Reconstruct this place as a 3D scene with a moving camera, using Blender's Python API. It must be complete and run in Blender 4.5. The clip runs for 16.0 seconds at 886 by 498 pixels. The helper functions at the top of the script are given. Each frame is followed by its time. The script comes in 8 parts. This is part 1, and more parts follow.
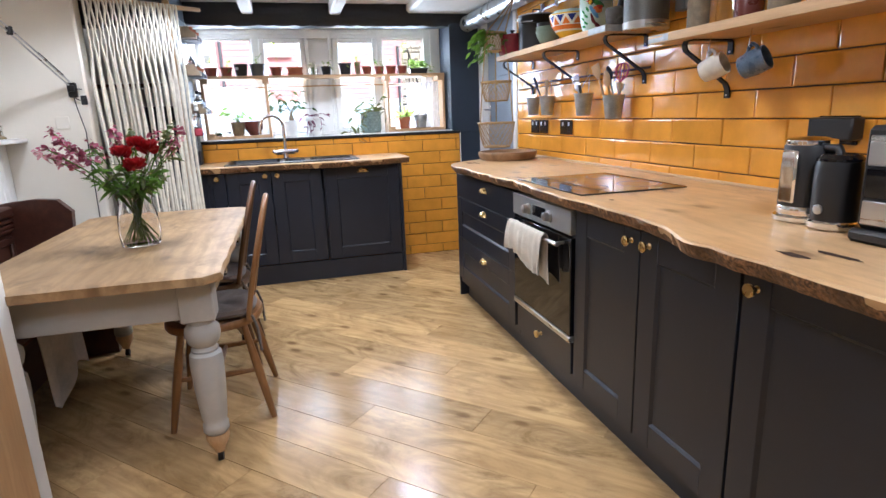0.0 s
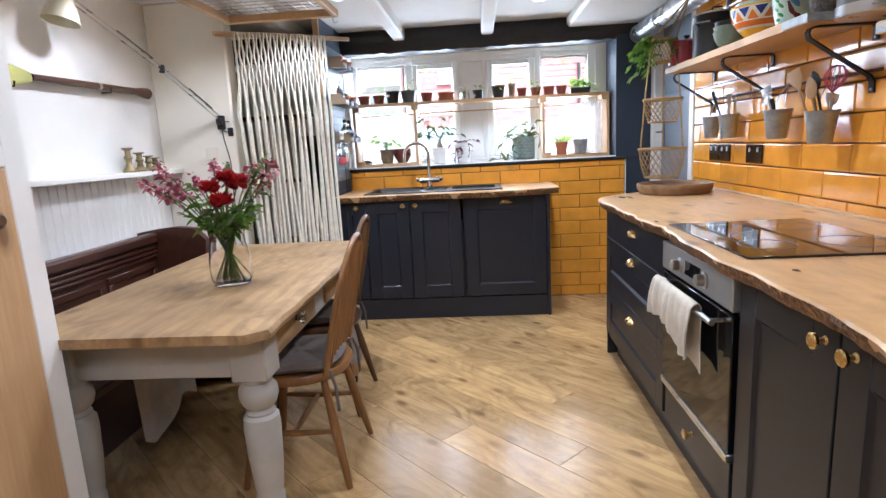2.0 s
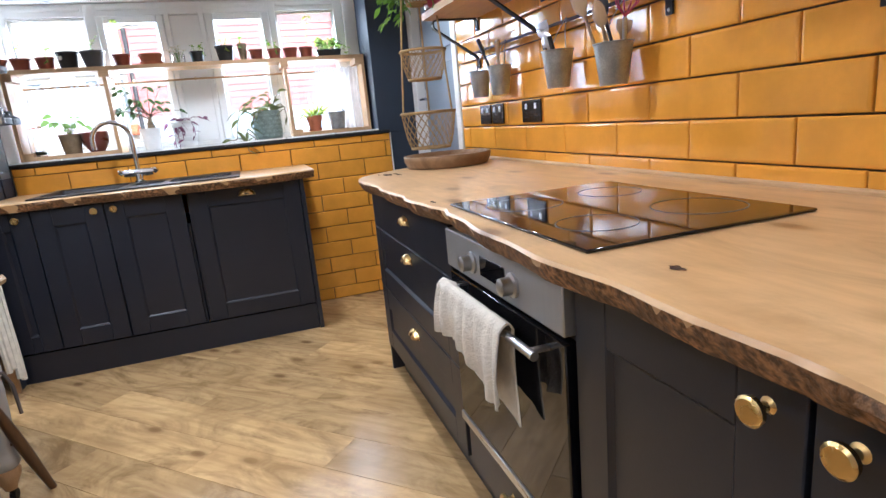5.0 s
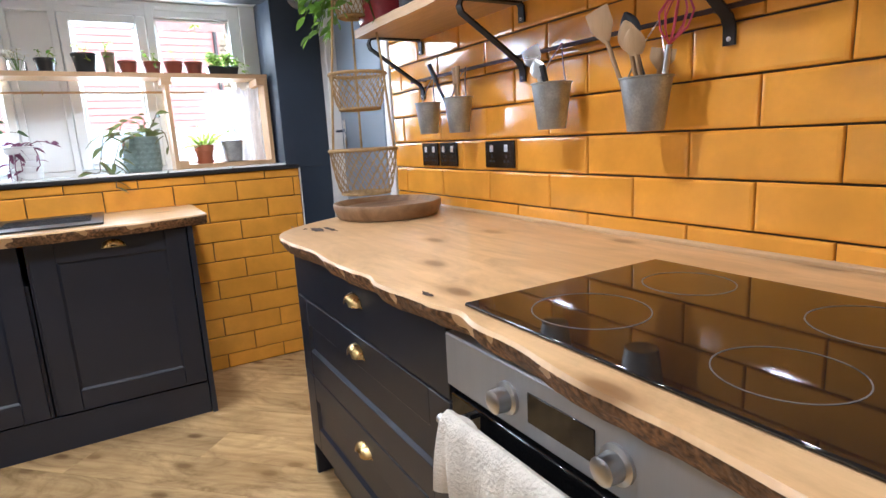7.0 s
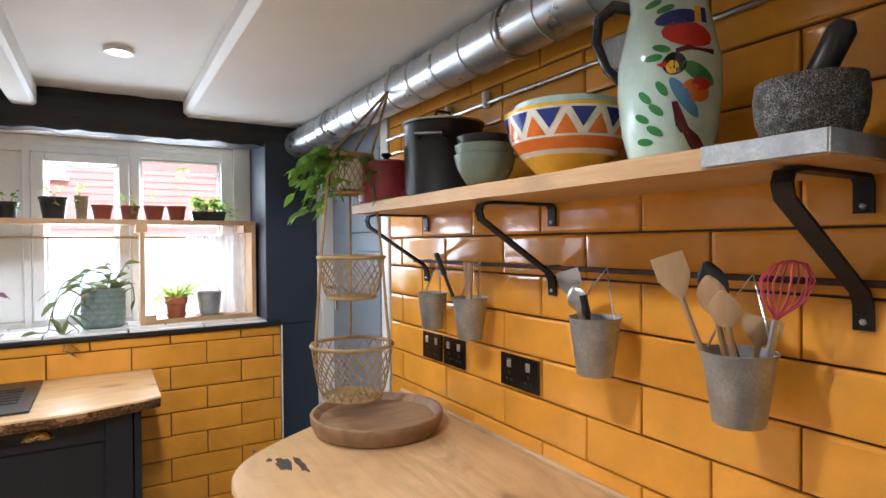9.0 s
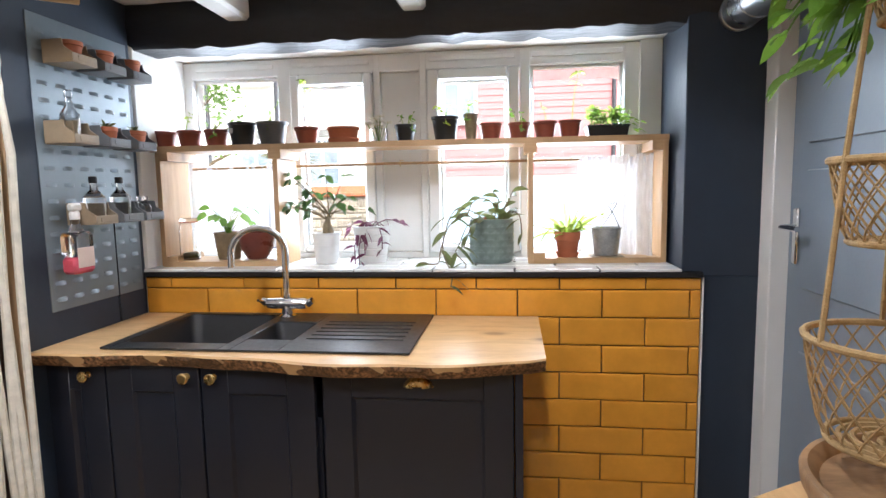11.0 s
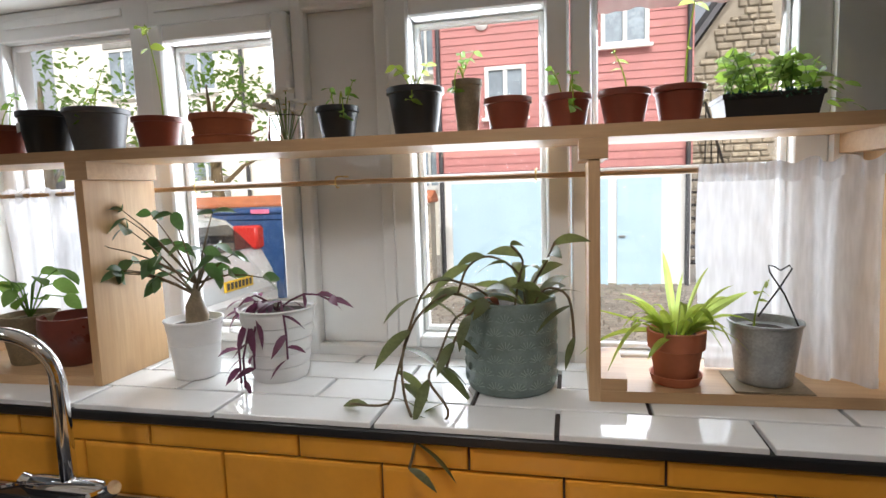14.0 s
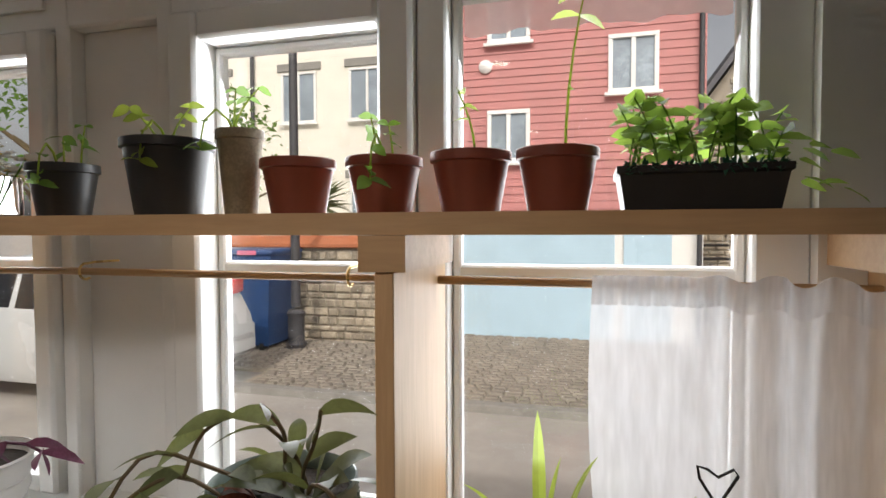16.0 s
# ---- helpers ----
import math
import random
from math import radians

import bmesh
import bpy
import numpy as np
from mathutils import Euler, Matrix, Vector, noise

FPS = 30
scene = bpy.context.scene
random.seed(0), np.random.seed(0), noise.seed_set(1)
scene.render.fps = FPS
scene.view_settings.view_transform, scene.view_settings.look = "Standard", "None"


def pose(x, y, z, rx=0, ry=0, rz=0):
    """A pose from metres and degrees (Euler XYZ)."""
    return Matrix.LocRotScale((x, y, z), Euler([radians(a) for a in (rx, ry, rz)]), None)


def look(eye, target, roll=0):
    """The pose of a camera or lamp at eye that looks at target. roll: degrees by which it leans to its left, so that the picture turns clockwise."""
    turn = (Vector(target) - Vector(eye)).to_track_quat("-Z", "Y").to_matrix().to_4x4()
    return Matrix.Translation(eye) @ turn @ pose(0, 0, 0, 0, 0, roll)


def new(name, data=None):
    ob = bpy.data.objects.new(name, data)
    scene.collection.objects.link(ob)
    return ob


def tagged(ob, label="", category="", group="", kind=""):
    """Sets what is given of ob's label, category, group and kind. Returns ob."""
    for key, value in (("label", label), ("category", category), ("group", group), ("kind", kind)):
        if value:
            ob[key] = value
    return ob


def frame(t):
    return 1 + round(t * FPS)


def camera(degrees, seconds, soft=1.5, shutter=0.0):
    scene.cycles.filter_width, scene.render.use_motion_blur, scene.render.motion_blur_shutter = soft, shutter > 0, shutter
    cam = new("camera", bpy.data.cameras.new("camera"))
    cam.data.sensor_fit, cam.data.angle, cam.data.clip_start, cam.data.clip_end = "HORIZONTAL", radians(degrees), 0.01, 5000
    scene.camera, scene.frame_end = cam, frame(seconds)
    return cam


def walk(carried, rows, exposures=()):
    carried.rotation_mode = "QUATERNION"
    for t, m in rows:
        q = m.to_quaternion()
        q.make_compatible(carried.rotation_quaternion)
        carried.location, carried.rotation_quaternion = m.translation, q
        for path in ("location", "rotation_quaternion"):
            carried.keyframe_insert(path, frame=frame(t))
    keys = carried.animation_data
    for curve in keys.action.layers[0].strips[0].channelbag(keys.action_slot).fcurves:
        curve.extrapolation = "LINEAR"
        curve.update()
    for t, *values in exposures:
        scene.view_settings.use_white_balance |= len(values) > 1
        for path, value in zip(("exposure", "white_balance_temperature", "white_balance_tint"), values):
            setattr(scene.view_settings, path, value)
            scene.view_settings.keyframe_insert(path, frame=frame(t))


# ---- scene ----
cam = camera(76.9, 16.0)
METRES, EYE, TILT, LEAN, TURN = 5.1, 1.224, 0.0, 0.0, -14.8
ROWS = [
    (0.0, 0.0, 0.0, 0.0, -0.51, -13.67, 2.12),
    (0.5, 0.0002, 0.0168, -0.002, 5.5, -13.46, 3.13),
    (1.0, 0.0064, 0.0516, -0.0031, 10.11, -12.33, 4.27),
    (1.5, 0.0212, 0.0792, -0.0015, 14.11, -10.84, 4.45),
    (2.0, 0.0463, 0.0972, 0.0017, 18.4, -10.6, 3.01),
    (2.5, 0.0693, 0.1089, 0.0011, 19.46, -11.09, 2.77),
    (3.0, 0.0744, 0.1248, -0.0014, 17.93, -11.29, 2.95),
    (3.5, 0.0683, 0.1568, -0.003, 14.86, -10.19, 3.52),
    (4.0, 0.0619, 0.1903, -0.0081, 8.83, -10.21, 5.17),
    (4.5, 0.059, 0.2174, -0.0197, 1.45, -12.85, 5.33),
    (7.0, 0.0207, 0.3483, -0.0091, -15.95, -11.34, 3.05),
    (7.5, 0.0308, 0.3607, 0.0208, -18.03, -7.75, 2.28),
    (8.0, 0.0408, 0.3712, 0.0366, -20.26, -4.21, 1.33),
    (8.5, 0.0433, 0.3856, 0.0435, -20.33, -1.55, 0.4),
    (9.0, 0.0361, 0.4206, 0.0453, -16.32, -0.69, 0.47),
    (9.5, 0.0309, 0.4604, 0.0409, -7.49, -2.13, 0.84),
    (10.0, 0.0285, 0.4992, 0.0359, 3.81, -4.04, 0.74),
    (12.5, -0.0094, 0.6524, 0.0295, 32.72, -7.64, 1.69),
    (13.0, -0.0235, 0.6909, 0.0312, 28.08, -6.58, 1.96),
    (13.5, -0.0384, 0.7372, 0.0362, 25.47, -5.43, 2.4),
]
EXPOSURES = [(0.0, 1.7, 5450, 10), (4.0, 1.57, 5450, 10), (7.0, 1.65, 5550, 10), (8.0, 1.5, 5800, 10), (10.0, 1.4, 5900, 10), (12.5, 1.08, 6050, 10), (13.5, 0.6, 6350, 10), (14.0, 0.3, 6400, 11),
             (15.0, -0.16, 6700, 12), (16.0, -0.1, 6800, 12)]
LAST = [(14.0, look((0.827, 3.935, 1.470), (0.381, 5.873, 1.256), -1.9)), (14.5, look((0.853, 4.114, 1.459), (0.420, 6.058, 1.285), -0.9)),
        (15.0, look((0.897, 4.263, 1.466), (0.524, 6.223, 1.327), -0.8)), (15.5, look((0.947, 4.336, 1.527), (0.623, 6.308, 1.452), -0.9)),
        (16.0, look((1.062, 4.415, 1.554), (0.549, 6.347, 1.481), -0.2))]
walk(cam, [(t, pose(0, 0, EYE, TILT, LEAN, TURN) @ pose(METRES * x, METRES * y, METRES * z, 90 + pitch, roll, yaw)) for t, x, y, z, yaw, pitch, roll in ROWS] + LAST,
     exposures=EXPOSURES)

# ---- world, sun and lamps ----
world = bpy.data.worlds.new("sky")
scene.world = world
world.use_nodes = True
wn = world.node_tree.nodes
sky = wn.new("ShaderNodeTexSky")
sky.sky_type, sky.sun_disc = "NISHITA", False
sky.sun_elevation, sky.sun_rotation = radians(42), radians(150)
sky.air_density, sky.dust_density = 1.0, 6.0
haze = wn.new("ShaderNodeHueSaturation")
haze.inputs["Saturation"].default_value = 0.3
haze.inputs["Value"].default_value = 1.15
world.node_tree.links.new(sky.outputs[0], haze.inputs["Color"])
world.node_tree.links.new(haze.outputs[0], wn["Background"].inputs[0])
wn["Background"].inputs[1].default_value = 0.125
sun_data = bpy.data.lights.new("sun", "SUN")
sun_data.energy, sun_data.angle, sun_data.color = 2.1, radians(2), (1.0, 0.95, 0.88)
sun = new("sun", sun_data)
sun.matrix_world = look((0, -6, 9), (0.6, 5, 0))


def area_lamp(name, eye, target, w, h, watts, color=(1, 1, 1)):
    d = bpy.data.lights.new(name, "AREA")
    d.shape, d.size, d.size_y, d.energy, d.color = "RECTANGLE", w, h, watts, color
    ob = new(name, d)
    ob.matrix_world = look(eye, target)
    return ob


# the sky's light in the window openings
for wx, ww in ((-0.43, 0.38), (0.025, 0.28), (0.63, 0.27), (1.06, 0.36)):
    area_lamp("window_daylight", (wx, 5.26, 1.50), (wx, 4.0, 1.15), ww, 0.72, 4.5, (0.86, 0.93, 1.0))
# recessed downlights
SPOTS = [(-1.0, 2.9, 10), (-0.42, 3.80, 13), (0.77, 4.16, 16), (0.75, 2.85, 17), (-0.3, 2.6, 20), (0.75, 1.5, 8), (-0.3, 1.2, 10), (0.75, 0.2, 17), (-0.3, -0.2, 12)]
for sx, sy, watts in SPOTS:
    d = bpy.data.lights.new("downlight_beam", "SPOT")
    d.energy, d.spot_size, d.spot_blend, d.shadow_soft_size, d.color = watts, radians(144), 0.45, 0.05, (1.0, 0.96, 0.95)
    new("downlight_beam", d).matrix_world = look((sx, sy, 2.075), (sx, sy + 0.001, 0))

# ---- geometry helpers ----
class G:
    """A growing list of vertices and faces."""

    def __init__(self):
        self.v, self.f = [], []

    def add(self, vs, fs):
        n = len(self.v)
        self.v += [tuple(p) for p in vs]
        self.f += [tuple(i + n for i in q) for q in fs]
        return self

    def box(self, x0, x1, y0, y1, z0, z1, c=0.003):
        c = min(c, abs(x1 - x0) * 0.45, abs(y1 - y0) * 0.45, abs(z1 - z0) * 0.45)
        xs, ys, zs = (x0, x1), (y0, y1), (z0, z1)
        if c <= 0:
            vs = [(x, y, z) for x in xs for y in ys for z in zs]
            return self.add(vs, [(0, 1, 3, 2), (4, 6, 7, 5), (0, 4, 5, 1), (2, 3, 7, 6), (0, 2, 6, 4), (1, 5, 7, 3)])
        vs, ix = [], {}
        for i in (0, 1):
            for j in (0, 1):
                for k in (0, 1):
                    sx, sy, sz = (c, -c)[i], (c, -c)[j], (c, -c)[k]
                    for a, p in enumerate(((xs[i], ys[j] + sy, zs[k] + sz), (xs[i] + sx, ys[j], zs[k] + sz), (xs[i] + sx, ys[j] + sy, zs[k]))):
                        ix[i, j, k, a] = len(vs)
                        vs.append(p)
        fs = []
        for a in range(3):
            b, d = (a + 1) % 3, (a + 2) % 3
            for s in (0, 1):
                q = []
                for u, w in ((0, 0), (1, 0), (1, 1), (0, 1)):
                    key = [0, 0, 0]
                    key[a], key[b], key[d] = s, u, w
                    q.append(ix[(*key, a)])
                fs.append(q if s else q[::-1])
            for u in (0, 1):
                for w in (0, 1):
                    k0, k1 = [0, 0, 0], [0, 0, 0]
                    k0[b] = k1[b] = u
                    k0[d] = k1[d] = w
                    k1[a] = 1
                    fs.append((ix[(*k0, b)], ix[(*k1, b)], ix[(*k1, d)], ix[(*k0, d)]))
        for i in (0, 1):
            for j in (0, 1):
                for k in (0, 1):
                    fs.append((ix[i, j, k, 0], ix[i, j, k, 1], ix[i, j, k, 2]))
        return self.add(vs, fs)

    def tube(self, pts, r, n=8, closed=False, cap=True):
        pts = [Vector(p) for p in pts]
        m = len(pts)
        rs = r if isinstance(r, (list, tuple)) else [r] * m
        up = None
        vs, fs = [], []
        for i, p in enumerate(pts):
            a = pts[(i - 1) % m] if closed or i else pts[0]
            b = pts[(i + 1) % m] if closed or i < m - 1 else pts[-1]
            t = (b - a).normalized()
            if up is None:
                up = t.orthogonal().normalized()
            up = (up - t * up.dot(t))
            up = up.normalized() if up.length > 1e-6 else t.orthogonal().normalized()
            side = t.cross(up)
            for k in range(n):
                w = 2 * math.pi * k / n
                vs.append(p + (up * math.cos(w) + side * math.sin(w)) * rs[i])
        for i in range(m if closed else m - 1):
            for k in range(n):
                a, b = i * n, ((i + 1) % m) * n
                fs.append((a + k, a + (k + 1) % n, b + (k + 1) % n, b + k))
        if cap and not closed:
            fs += [tuple(range(n))[::-1], tuple((m - 1) * n + k for k in range(n))]
        return self.add(vs, fs)

    def lathe(self, prof, n=24, at=(0, 0, 0), cap=True):
        vs, fs = [], []
        for r, z in prof:
            for k in range(n):
                w = 2 * math.pi * k / n
                vs.append((at[0] + r * math.cos(w), at[1] + r * math.sin(w), at[2] + z))
        for i in range(len(prof) - 1):
            for k in range(n):
                fs.append((i * n + k, i * n + (k + 1) % n, (i + 1) * n + (k + 1) % n, (i + 1) * n + k))
        if cap:
            fs += [tuple(range(n))[::-1], tuple((len(prof) - 1) * n + k for k in range(n))]
        return self.add(vs, fs)

    def sheet(self, fn, nu, nv, thick=0.0):
        """A grid of fn(u, v), u and v from 0 to 1, made solid when thick."""
        p = [[Vector(fn(i / nu, j / nv)) for j in range(nv + 1)] for i in range(nu + 1)]
        w = nv + 1
        vs = [q for row in p for q in row]
        fs = [(i * w + j, (i + 1) * w + j, (i + 1) * w + j + 1, i * w + j + 1) for i in range(nu) for j in range(nv)]
        if thick:
            n0 = len(vs)
            back = []
            for i in range(nu + 1):
                for j in range(nv + 1):
                    du = p[min(i + 1, nu)][j] - p[max(i - 1, 0)][j]
                    dv = p[i][min(j + 1, nv)] - p[i][max(j - 1, 0)]
                    nn = du.cross(dv)
                    back.append(p[i][j] - (nn.normalized() if nn.length > 1e-12 else Vector((0, 0, 1))) * thick)
            vs += back
            fs += [tuple(n0 + k for k in q[::-1]) for q in fs]
            rim = [i * w for i in range(nu + 1)] + [nu * w + j for j in range(1, w)] + [i * w + nv for i in range(nu - 1, -1, -1)] + [j for j in range(nv - 1, 0, -1)]
            for a, b in zip(rim, rim[1:] + rim[:1]):
                fs.append((b, a, a + n0, b + n0))
        return self.add(vs, fs)

    def loft(self, rings, closed=True, cap=True):
        n = len(rings[0])
        vs = [p for r in rings for p in r]
        fs = []
        for i in range(len(rings) - 1):
            for k in range(n if closed else n - 1):
                fs.append((i * n + k, i * n + (k + 1) % n, (i + 1) * n + (k + 1) % n, (i + 1) * n + k))
        if cap:
            fs += [tuple(range(n))[::-1], tuple((len(rings) - 1) * n + k for k in range(n))]
        return self.add(vs, fs)

    def move(self, m):
        self.v = [tuple(m @ Vector(p)) for p in self.v]
        return self

    def leaf(self, base, way, length, width, droop=0.3, n=4, fold=0.15, roll=1.1):
        """A pointed leaf of n steps that bends down."""
        base, way = Vector(base), Vector(way).normalized()
        side = way.cross(Vector((0, 0, 1)))
        side = side.normalized() if side.length > 1e-3 else Vector((1, 0, 0))
        up = side.cross(way)
        w = random.uniform(-roll, roll)
        side, up = side * math.cos(w) + up * math.sin(w), up * math.cos(w) - side * math.sin(w)
        vs, fs = [], []
        for i in range(n + 1):
            s = i / n
            c = base + way * (length * s) + Vector((0, 0, -droop * length * s * s))
            h = width * 0.5 * math.sin(math.pi * min(1, (s * 0.93 + 0.07))) ** 0.8
            vs += [c - side * h + up * (h * fold), c, c + side * h + up * (h * fold)]
        for i in range(n):
            a = 3 * i
            fs += [(a, a + 1, a + 4, a + 3), (a + 1, a + 2, a + 5, a + 4)]
        return self.add(vs, fs)

    def mesh(self, name, smooth=38):
        me = bpy.data.meshes.new(name)
        me.from_pydata([tuple(p) for p in self.v], [], self.f)
        b = bmesh.new()
        b.from_mesh(me)
        bmesh.ops.recalc_face_normals(b, faces=b.faces)
        b.to_mesh(me)
        b.free()
        if smooth:
            me.shade_smooth()
            me.set_sharp_from_angle(angle=radians(smooth))
        return me


HOME = {}


def thing(name, label, category, at=(0, 0, 0), group="", kind=""):
    """A top-level Empty at a thing's base; its parts are given in world metres."""
    ob = new(name)
    ob.empty_display_size = 0.05
    ob.location = at
    HOME[ob] = Vector(at)
    return tagged(ob, label, category, group, kind)


def part(name, g, material, parent, label="", smooth=38):
    """One mesh under a thing or under a part."""
    o = HOME[parent]
    if o.length:
        g.v = [(p[0] - o.x, p[1] - o.y, p[2] - o.z) for p in g.v]
    ob = new(name, g.mesh(name, smooth))
    ob.data.materials.append(material)
    ob.parent = parent
    HOME[ob] = o
    return tagged(ob, label)


def solid(name, g, material, label, category, kind="", group="", smooth=38):
    """A thing that is one mesh; its origin goes to the middle of its foot."""
    xs, ys, zs = zip(*g.v)
    o = Vector(((min(xs) + max(xs)) / 2, (min(ys) + max(ys)) / 2, min(zs)))
    g.v = [(p[0] - o.x, p[1] - o.y, p[2] - o.z) for p in g.v]
    ob = new(name, g.mesh(name, smooth))
    ob.location = o
    HOME[ob] = o
    ob.data.materials.append(material)
    return tagged(ob, label, category, group, kind)


def arc(c, r, a0, a1, n, plane="xz"):
    out = []
    for i in range(n + 1):
        a = radians(a0 + (a1 - a0) * i / n)
        p = [c[0], c[1], c[2]]
        p["xyz".index(plane[0])] += r * math.cos(a)
        p["xyz".index(plane[1])] += r * math.sin(a)
        out.append(tuple(p))
    return out


def rnd(a, b):
    return random.uniform(a, b)

# ---- materials ----
def shader(name):
    m = bpy.data.materials.new(name)
    m.use_nodes = True
    t = m.node_tree
    return m, t.nodes, t.links, t.nodes["Principled BSDF"]


def mix(nodes, links, fac, a, b, blend="MIX"):
    n = nodes.new("ShaderNodeMix")
    n.data_type, n.blend_type = "RGBA", blend
    for s, v in ((0, fac), (6, a), (7, b)):
        if isinstance(v, bpy.types.NodeSocket):
            links.new(v, n.inputs[s])
        elif s == 0:
            n.inputs[0].default_value = v
        else:
            n.inputs[s].default_value = (*v[:3], 1)
    return n.outputs[2]


def noise_node(nodes, links, vec, scale, detail=4, rough=0.55, dist=0.0):
    n = nodes.new("ShaderNodeTexNoise")
    n.inputs["Scale"].default_value, n.inputs["Detail"].default_value = scale, detail
    n.inputs["Roughness"].default_value, n.inputs["Distortion"].default_value = rough, dist
    links.new(vec, n.inputs["Vector"])
    return n.outputs["Fac"]


def ramp(nodes, links, fac, stops):
    n = nodes.new("ShaderNodeValToRGB")
    while len(n.color_ramp.elements) < len(stops):
        n.color_ramp.elements.new(0.5)
    for e, (p, c) in zip(n.color_ramp.elements, stops):
        e.position = p
        e.color = (*c, 1) if isinstance(c, tuple) else (c, c, c, 1)
    links.new(fac, n.inputs[0])
    return n.outputs[0]


def coords(nodes, links, stretch=(1, 1, 1), shift=False, turn=(0, 0, 0)):
    tc = nodes.new("ShaderNodeTexCoord")
    mp = nodes.new("ShaderNodeMapping")
    mp.inputs["Scale"].default_value = stretch
    mp.inputs["Rotation"].default_value = turn
    links.new(tc.outputs["Object"], mp.inputs["Vector"])
    if shift:
        oi = nodes.new("ShaderNodeObjectInfo")
        mul = nodes.new("ShaderNodeMath")
        mul.operation = "MULTIPLY"
        mul.inputs[1].default_value = 37.0
        links.new(oi.outputs["Random"], mul.inputs[0])
        links.new(mul.outputs[0], mp.inputs["Location"])
    return mp.outputs[0]


def bump(nodes, links, bsdf, height, strength, distance=0.002):
    b = nodes.new("ShaderNodeBump")
    b.inputs["Strength"].default_value, b.inputs["Distance"].default_value = strength, distance
    links.new(height, b.inputs["Height"])
    links.new(b.outputs[0], bsdf.inputs["Normal"])


def plain(name, col, rough=0.5, metal=0.0, var=0.12, scale=6.0, bmp=0.15, bscale=90.0, rspan=0.12, coat=0.0, piece=0.0, stretch=(1, 1, 1), dist=0.002, alpha=None):
    """A surface of one paint or stuff with stains at two scales, fine relief and uneven gloss."""
    m, n, l, p = shader(name)
    v = coords(n, l, stretch, piece > 0)
    big = noise_node(n, l, v, scale, 3)
    fine = noise_node(n, l, v, scale * 9, 3)
    c = mix(n, l, ramp(n, l, big, [(0.3, 0.0), (0.7, 1.0)]), [k * (1 - var) for k in col], [min(1, k * (1 + var)) for k in col])
    c = mix(n, l, ramp(n, l, fine, [(0.35, 0.0), (0.65, var * 2)]), c, [k * (1 - 1.2 * var) for k in col])
    if piece:
        oi = n.new("ShaderNodeObjectInfo")
        hs = n.new("ShaderNodeHueSaturation")
        mr = n.new("ShaderNodeMapRange")
        mr.inputs["To Min"].default_value, mr.inputs["To Max"].default_value = 1 - piece, 1 + piece
        l.new(oi.outputs["Random"], mr.inputs["Value"])
        l.new(mr.outputs[0], hs.inputs["Value"])
        l.new(c, hs.inputs["Color"])
        c = hs.outputs[0]
    l.new(c, p.inputs["Base Color"])
    mr = n.new("ShaderNodeMapRange")
    mr.inputs["To Min"].default_value, mr.inputs["To Max"].default_value = max(0.02, rough - rspan), min(1, rough + rspan)
    l.new(big, mr.inputs["Value"])
    l.new(mr.outputs[0], p.inputs["Roughness"])
    p.inputs["Metallic"].default_value = metal
    p.inputs["Coat Weight"].default_value = coat
    if alpha is not None:
        p.inputs["Alpha"].default_value = alpha
    if bmp:
        bump(n, l, p, noise_node(n, l, v, bscale, 4), bmp, dist)
    return m


